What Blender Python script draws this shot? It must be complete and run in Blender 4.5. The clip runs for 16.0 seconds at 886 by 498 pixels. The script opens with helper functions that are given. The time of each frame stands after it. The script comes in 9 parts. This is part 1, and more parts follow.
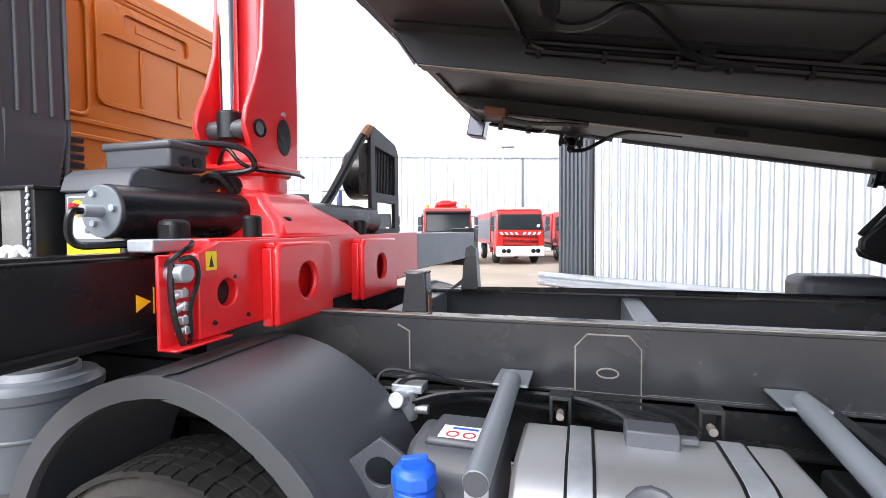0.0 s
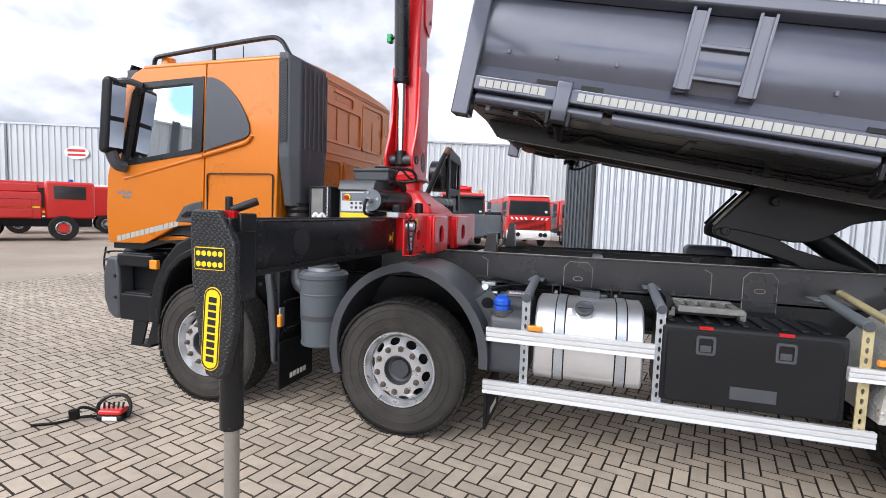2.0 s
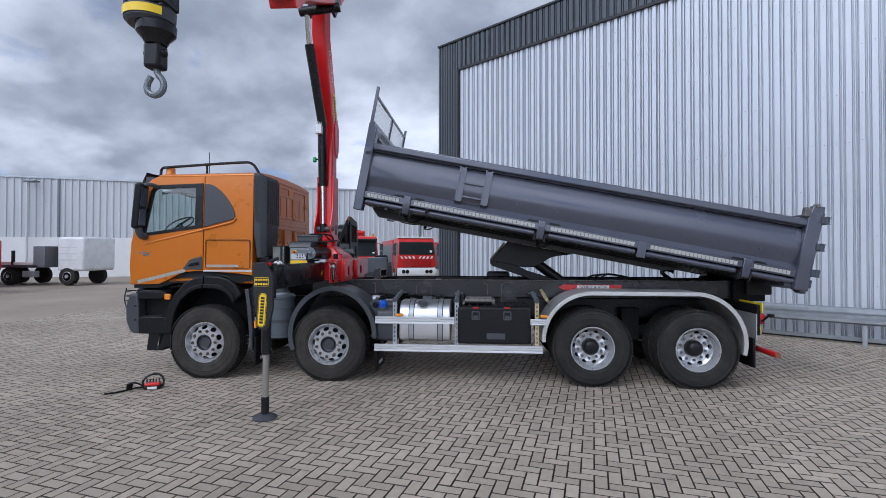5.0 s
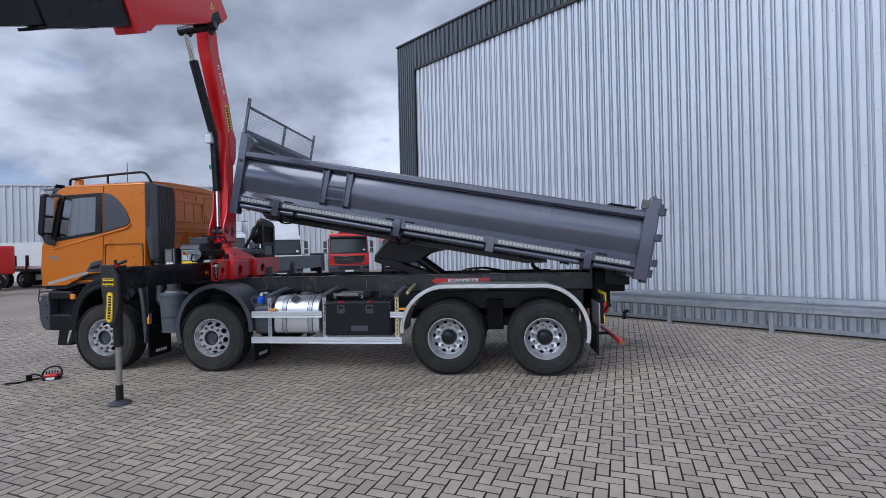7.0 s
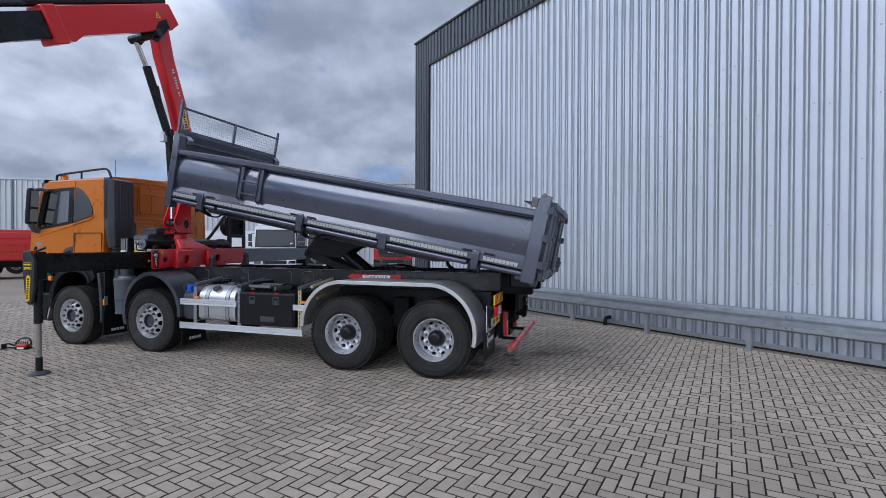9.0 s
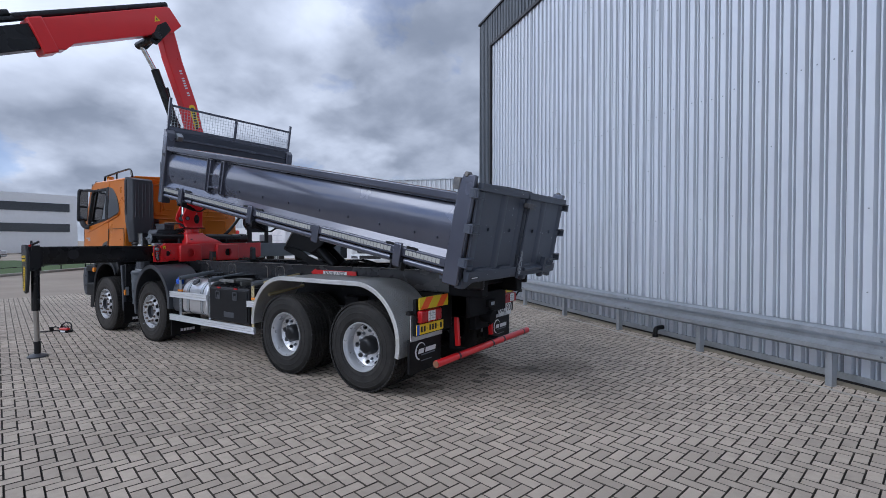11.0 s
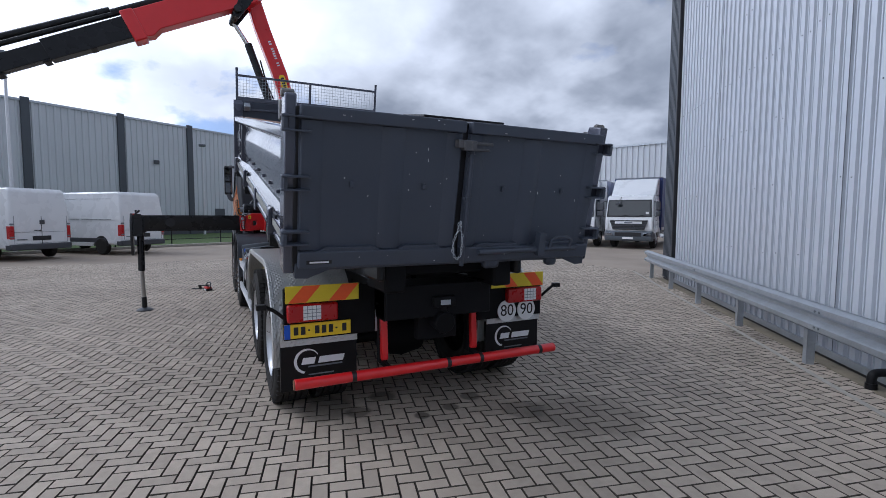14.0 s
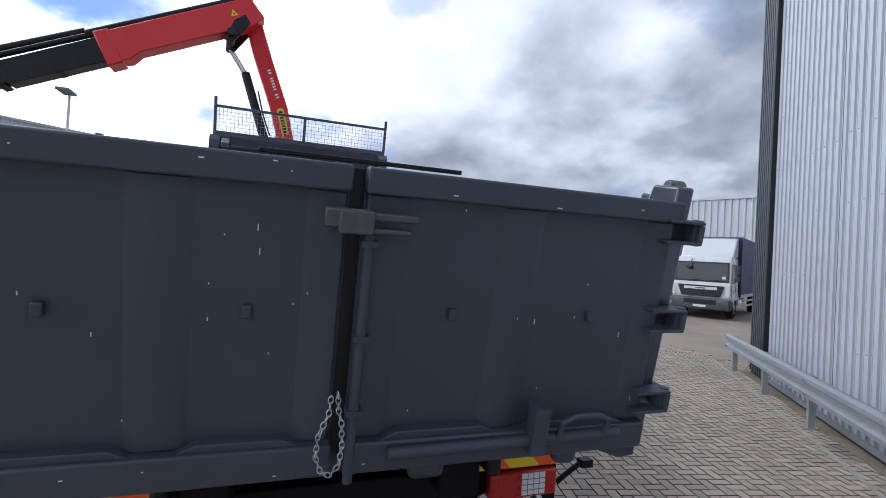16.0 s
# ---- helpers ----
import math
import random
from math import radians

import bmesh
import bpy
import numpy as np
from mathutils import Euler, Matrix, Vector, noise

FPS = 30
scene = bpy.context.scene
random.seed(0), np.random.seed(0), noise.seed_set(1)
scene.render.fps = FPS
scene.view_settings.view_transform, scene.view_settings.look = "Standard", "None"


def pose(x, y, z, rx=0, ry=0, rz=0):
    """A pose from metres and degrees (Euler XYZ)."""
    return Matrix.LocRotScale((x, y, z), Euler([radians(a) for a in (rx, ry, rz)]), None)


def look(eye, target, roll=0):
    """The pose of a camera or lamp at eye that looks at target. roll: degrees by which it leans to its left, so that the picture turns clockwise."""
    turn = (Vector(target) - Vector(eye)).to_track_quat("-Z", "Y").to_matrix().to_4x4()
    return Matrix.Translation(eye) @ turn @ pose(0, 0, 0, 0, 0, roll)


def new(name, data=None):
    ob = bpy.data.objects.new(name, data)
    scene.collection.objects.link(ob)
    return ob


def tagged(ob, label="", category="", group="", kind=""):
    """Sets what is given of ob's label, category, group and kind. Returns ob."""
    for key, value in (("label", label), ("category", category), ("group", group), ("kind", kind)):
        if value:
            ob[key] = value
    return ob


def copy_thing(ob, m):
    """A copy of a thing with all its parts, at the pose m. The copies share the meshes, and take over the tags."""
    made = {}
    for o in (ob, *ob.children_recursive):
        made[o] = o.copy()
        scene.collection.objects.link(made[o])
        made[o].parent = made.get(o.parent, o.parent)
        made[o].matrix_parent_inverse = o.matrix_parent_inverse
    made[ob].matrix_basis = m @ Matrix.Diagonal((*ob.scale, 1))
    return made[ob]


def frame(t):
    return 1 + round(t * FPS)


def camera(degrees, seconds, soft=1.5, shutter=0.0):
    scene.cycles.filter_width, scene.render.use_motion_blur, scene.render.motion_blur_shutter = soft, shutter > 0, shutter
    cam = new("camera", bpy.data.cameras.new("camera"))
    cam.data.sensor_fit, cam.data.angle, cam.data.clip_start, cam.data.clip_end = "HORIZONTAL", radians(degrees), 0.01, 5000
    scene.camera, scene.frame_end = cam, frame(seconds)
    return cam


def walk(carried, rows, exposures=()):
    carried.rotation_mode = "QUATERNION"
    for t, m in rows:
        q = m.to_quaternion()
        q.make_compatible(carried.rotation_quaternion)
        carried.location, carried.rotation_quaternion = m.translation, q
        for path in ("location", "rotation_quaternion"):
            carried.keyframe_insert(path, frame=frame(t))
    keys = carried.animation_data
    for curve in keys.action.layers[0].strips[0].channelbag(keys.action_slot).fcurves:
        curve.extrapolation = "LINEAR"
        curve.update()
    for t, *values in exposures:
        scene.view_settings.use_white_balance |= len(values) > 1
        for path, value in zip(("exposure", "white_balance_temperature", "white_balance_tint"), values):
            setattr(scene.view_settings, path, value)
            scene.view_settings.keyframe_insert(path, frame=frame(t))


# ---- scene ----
cam = camera(86.0, 16.0, 0.8)
PATH = [
    (0, (3.165, -2.244, 1.721), (2.599, -0.328, 1.643), -0.4),
    (0.5, (3.177, -2.629, 1.712), (2.44, -0.772, 1.635), 0.8),
    (1, (3.107, -3.166, 1.711), (2.366, -1.311, 1.621), 1.7),
    (1.5, (3.183, -3.808, 1.711), (2.492, -1.937, 1.561), 1.5),
    (2, (3.322, -4.481, 1.71), (2.736, -2.574, 1.558), 1.9),
    (2.5, (3.362, -5.119, 1.706), (2.93, -3.172, 1.563), 2.4),
    (3, (3.425, -5.751, 1.684), (3.085, -3.783, 1.577), 2.5),
    (3.5, (3.442, -6.351, 1.685), (3.245, -4.361, 1.654), 2.6),
    (3.7, (3.477, -6.573, 1.701), (3.294, -4.582, 1.671), 2.4),
    (5.8, (4.883, -7.975, 1.803), (4.72, -5.982, 1.846), -1.0),
    (6, (5.121, -7.958, 1.806), (4.95, -5.966, 1.84), -0.9),
    (6.5, (5.791, -7.966, 1.791), (5.61, -5.974, 1.804), -1.1),
    (7, (6.483, -7.897, 1.794), (6.214, -5.915, 1.792), -1.3),
    (7.5, (7.148, -7.852, 1.777), (6.825, -5.878, 1.783), -1.1),
    (8, (7.801, -7.708, 1.777), (7.382, -5.753, 1.784), -0.6),
    (8.5, (8.433, -7.498, 1.784), (7.966, -5.553, 1.8), -0.2),
    (9, (9.05, -7.209, 1.79), (8.434, -5.306, 1.773), 0.2),
    (9.5, (9.53, -6.833, 1.792), (8.757, -4.988, 1.763), 0.4),
    (9.7, (9.748, -6.7, 1.78), (8.9, -4.888, 1.756), 0.3),
    (11.8, (11.227, -4.244, 1.729), (9.853, -2.792, 1.668), -0.0),
    (12, (11.304, -4.025, 1.701), (9.838, -2.666, 1.637), -0.0),
    (12.5, (11.439, -3.445, 1.693), (9.879, -2.195, 1.623), 0.1),
    (13, (11.56, -2.841, 1.679), (9.922, -1.696, 1.602), -0.1),
    (13.5, (11.589, -2.255, 1.651), (9.828, -1.313, 1.551), -0.3),
    (14, (11.456, -1.683, 1.674), (9.666, -0.802, 1.533), 0.2),
    (14.5, (11.278, -1.182, 1.68), (9.429, -0.437, 1.513), 0.9),
    (15, (10.907, -0.775, 1.72), (9.043, -0.07, 1.546), 1.9),
    (15.5, (10.451, -0.461, 1.862), (8.577, 0.232, 1.766), 2.4),
    (16, (9.963, -0.282, 2.062), (8.075, 0.377, 2.096), 3.2),
]
EXPOSURES = [
    (0.0, 1.85, 6400, 12),
    (0.5, 1.68, 6400, 12),
    (1.0, 1.5, 6400, 12),
    (2.0, 0.98, 6400, 12),
    (3.0, 0.52, 6050, 12),
    (4.0, 0.25, 5850, 12),
    (6.0, -0.03, 5600, 12),
    (12.0, -0.02, 5600, 12),
    (14.0, -0.03, 5650, 12),
    (16.0, 0.15, 5800, 12),
]
walk(cam, [(t, look(eye, target, roll)) for t, eye, target, roll in PATH], EXPOSURES)

# ---- world and sun ----
world = bpy.data.worlds.new("world")
scene.world = world
world.use_nodes = True
SUN_EL, SUN_AZ = 42.0, 238.0  # degrees; azimuth counted from +x towards +y


def build_sky():
    nt = world.node_tree
    nt.nodes.clear()
    N = nt.nodes.new
    L = nt.links.new
    out = N("ShaderNodeOutputWorld")
    bg = N("ShaderNodeBackground")
    L(bg.outputs[0], out.inputs[0])
    sky = N("ShaderNodeTexSky")
    sky.sky_type, sky.sun_disc = "NISHITA", False
    sky.sun_elevation, sky.sun_rotation = radians(SUN_EL), radians(90 - SUN_AZ)
    co = N("ShaderNodeTexCoord")
    sep = N("ShaderNodeSeparateXYZ")
    L(co.outputs["Generated"], sep.inputs[0])
    up = N("ShaderNodeMath")
    up.operation, up.inputs[1].default_value = "MAXIMUM", 0.0
    L(sep.outputs[2], up.inputs[0])
    zz = N("ShaderNodeMath")
    zz.operation, zz.inputs[1].default_value = "ADD", 0.42
    L(up.outputs[0], zz.inputs[0])
    flat = N("ShaderNodeVectorMath")
    flat.operation = "DIVIDE"
    comb = N("ShaderNodeCombineXYZ")
    for i in range(3):
        L(zz.outputs[0], comb.inputs[i])
    L(co.outputs["Generated"], flat.inputs[0])
    L(comb.outputs[0], flat.inputs[1])

    def cloud(scale, detail, rough, lo, hi, shift, dist=0.3, most=1.0):
        mp = N("ShaderNodeMapping")
        mp.inputs["Location"].default_value = shift
        mp.inputs["Scale"].default_value = (1, 1, 0.0)
        L(flat.outputs[0], mp.inputs[0])
        n = N("ShaderNodeTexNoise")
        n.inputs["Scale"].default_value, n.inputs["Detail"].default_value = scale, detail
        n.inputs["Roughness"].default_value, n.inputs["Distortion"].default_value = rough, dist
        L(mp.outputs[0], n.inputs["Vector"])
        r = N("ShaderNodeMapRange")
        r.interpolation_type = "SMOOTHSTEP"
        r.inputs[1].default_value, r.inputs[2].default_value, r.inputs[4].default_value = lo, hi, most
        L(n.outputs[0], r.inputs[0])
        return r.outputs[0]

    # the cloud thins and brightens towards the sun
    near = N("ShaderNodeVectorMath")
    near.operation = "DOT_PRODUCT"
    near.inputs[1].default_value = (math.cos(radians(SUN_AZ)), math.sin(radians(SUN_AZ)), 0.0)
    L(co.outputs["Generated"], near.inputs[0])
    side = N("ShaderNodeMapRange")
    side.interpolation_type = "SMOOTHSTEP"
    side.inputs[1].default_value, side.inputs[2].default_value = 0.1, 1.0
    L(near.outputs["Value"], side.inputs[0])

    def toward(value, amount, base):
        k = N("ShaderNodeMath")
        k.operation = "MULTIPLY_ADD"
        k.inputs[1].default_value = amount
        L(side.outputs[0], k.inputs[0])
        j = N("ShaderNodeMath")
        j.inputs[1].default_value = base
        L(value, j.inputs[0])
        L(j.outputs[0], k.inputs[2])
        c = N("ShaderNodeClamp")
        L(k.outputs[0], c.inputs[0])
        return c.outputs[0]

    cover = toward(cloud(1.9, 7, 0.52, 0.38, 0.5, (3.1, 1.7, 0), 0.15), -0.8, 0.72)
    shade = toward(cloud(1.35, 6, 0.48, 0.40, 0.68, (7.3, 2.2, 0), 0.1, most=0.42), 0.95, -0.13)
    fine = cloud(4.2, 6, 0.5, 0.3, 0.75, (1.3, 4.2, 0), 0.1)
    grey = N("ShaderNodeMix")
    grey.data_type = "RGBA"
    grey.inputs[6].default_value = (0.2, 0.217, 0.25, 1)
    grey.inputs[7].default_value = (1.3, 1.31, 1.34, 1)
    sh = N("ShaderNodeMath")
    sh.operation, sh.use_clamp = "MULTIPLY_ADD", True
    sh.inputs[1].default_value = 0.17
    L(fine, sh.inputs[0])
    L(shade, sh.inputs[2])
    L(sh.outputs[0], grey.inputs[0])
    skyc = N("ShaderNodeMix")
    skyc.data_type, skyc.blend_type = "RGBA", "MULTIPLY"
    skyc.inputs[0].default_value = 1.0
    skyc.inputs[7].default_value = (0.036, 0.055, 0.086, 1)
    L(sky.outputs[0], skyc.inputs[6])
    mix = N("ShaderNodeMix")
    mix.data_type = "RGBA"
    L(cover, mix.inputs[0])
    L(skyc.outputs[2], mix.inputs[6])
    L(grey.outputs[2], mix.inputs[7])
    L(mix.outputs[2], bg.inputs[0])
    bg.inputs[1].default_value = 1.45


build_sky()
sun_data = bpy.data.lights.new("sun", "SUN")
sun_data.energy, sun_data.angle, sun_data.color = 0.95, radians(30), (1.0, 0.96, 0.9)
sun = new("sun", sun_data)
_d = Vector((math.cos(radians(SUN_AZ)) * math.cos(radians(SUN_EL)), math.sin(radians(SUN_AZ)) * math.cos(radians(SUN_EL)), math.sin(radians(SUN_EL))))
sun.matrix_world = look(_d * 40, (0, 0, 0))


# ---- materials ----
def material(name, color, rough=0.5, metal=0.0, vary=0.15, scale=6.0, bump=0.0, bscale=80.0, coat=0.0, spec=0.5,
             dirt=0.0, dirt_color=(0.12, 0.10, 0.08), piece=0.0, island=0.0):
    """A surface with large stains, fine grain, uneven gloss and fine relief."""
    m = bpy.data.materials.new(name)
    m.use_nodes = True
    nt = m.node_tree
    N, L = nt.nodes.new, nt.links.new
    b = nt.nodes["Principled BSDF"]
    b.inputs["Metallic"].default_value = metal
    b.inputs["Coat Weight"].default_value = coat
    b.inputs["Coat Roughness"].default_value = 0.08
    b.inputs["Specular IOR Level"].default_value = spec
    co = N("ShaderNodeTexCoord")
    n1 = N("ShaderNodeTexNoise")
    n1.inputs["Scale"].default_value, n1.inputs["Detail"].default_value = scale, 6
    n2 = N("ShaderNodeTexNoise")
    n2.inputs["Scale"].default_value, n2.inputs["Detail"].default_value = bscale, 4
    L(co.outputs["Object"], n1.inputs["Vector"])
    L(co.outputs["Object"], n2.inputs["Vector"])
    val = N("ShaderNodeMath")
    val.operation = "MULTIPLY_ADD"
    val.inputs[1].default_value, val.inputs[2].default_value = vary * 2, 1 - vary
    L(n1.outputs[0], val.inputs[0])
    fin = N("ShaderNodeMath")
    fin.operation = "MULTIPLY_ADD"
    fin.inputs[1].default_value, fin.inputs[2].default_value = vary, -vary / 2
    L(n2.outputs[0], fin.inputs[0])
    add = N("ShaderNodeMath")
    L(val.outputs[0], add.inputs[0])
    L(fin.outputs[0], add.inputs[1])
    last = add
    for amount, kind in ((piece, "ShaderNodeObjectInfo"), (island, "ShaderNodeNewGeometry")):
        if amount:
            src = N(kind)
            k = N("ShaderNodeMath")
            k.operation = "MULTIPLY_ADD"
            k.inputs[1].default_value, k.inputs[2].default_value = amount, 1 - amount / 2
            L(src.outputs["Random" if kind.endswith("Info") else "Random Per Island"], k.inputs[0])
            mul = N("ShaderNodeMath")
            mul.operation = "MULTIPLY"
            L(last.outputs[0], mul.inputs[0])
            L(k.outputs[0], mul.inputs[1])
            last = mul
    col = N("ShaderNodeVectorMath")
    col.operation = "SCALE"
    col.inputs[0].default_value = color
    L(last.outputs[0], col.inputs["Scale"])
    final = col.outputs[0]
    if dirt:
        n3 = N("ShaderNodeTexNoise")
        n3.inputs["Scale"].default_value, n3.inputs["Detail"].default_value = scale * 0.45, 9
        n3.inputs["Roughness"].default_value = 0.7
        L(co.outputs["Object"], n3.inputs["Vector"])
        r = N("ShaderNodeMapRange")
        r.inputs[1].default_value, r.inputs[2].default_value, r.inputs[4].default_value = 0.48, 0.72, dirt
        L(n3.outputs[0], r.inputs[0])
        mx = N("ShaderNodeMix")
        mx.data_type = "RGBA"
        mx.inputs[7].default_value = (*dirt_color, 1)
        L(r.outputs[0], mx.inputs[0])
        L(final, mx.inputs[6])
        final = mx.outputs[2]
    L(final, b.inputs["Base Color"])
    ro = N("ShaderNodeMath")
    ro.operation, ro.use_clamp = "MULTIPLY_ADD", True
    ro.inputs[1].default_value, ro.inputs[2].default_value = 0.25, rough - 0.125
    L(n1.outputs[0], ro.inputs[0])
    L(ro.outputs[0], b.inputs["Roughness"])
    if bump:
        bp = N("ShaderNodeBump")
        bp.inputs["Strength"].default_value, bp.inputs["Distance"].default_value = 0.6, bump
        L(n2.outputs[0], bp.inputs["Height"])
        L(bp.outputs[0], b.inputs["Normal"])
    return m


def glass(name, color=(0.93, 0.97, 0.95), alpha=0.03, rough=0.02):
    m = bpy.data.materials.new(name)
    m.use_nodes = True
    nt = m.node_tree
    N, L = nt.nodes.new, nt.links.new
    nt.nodes.clear()
    out, mix = N("ShaderNodeOutputMaterial"), N("ShaderNodeMixShader")
    tr, gl, fr = N("ShaderNodeBsdfTransparent"), N("ShaderNodeBsdfGlossy"), N("ShaderNodeFresnel")
    tr.inputs[0].default_value = (*color, 1)
    gl.inputs["Roughness"].default_value = rough
    fr.inputs[0].default_value = 1.5
    k = N("ShaderNodeMath")
    k.operation, k.use_clamp, k.inputs[1].default_value = "ADD", True, alpha
    L(fr.outputs[0], k.inputs[0])
    L(k.outputs[0], mix.inputs[0])
    L(tr.outputs[0], mix.inputs[1])
    L(gl.outputs[0], mix.inputs[2])
    L(mix.outputs[0], out.inputs[0])
    return m


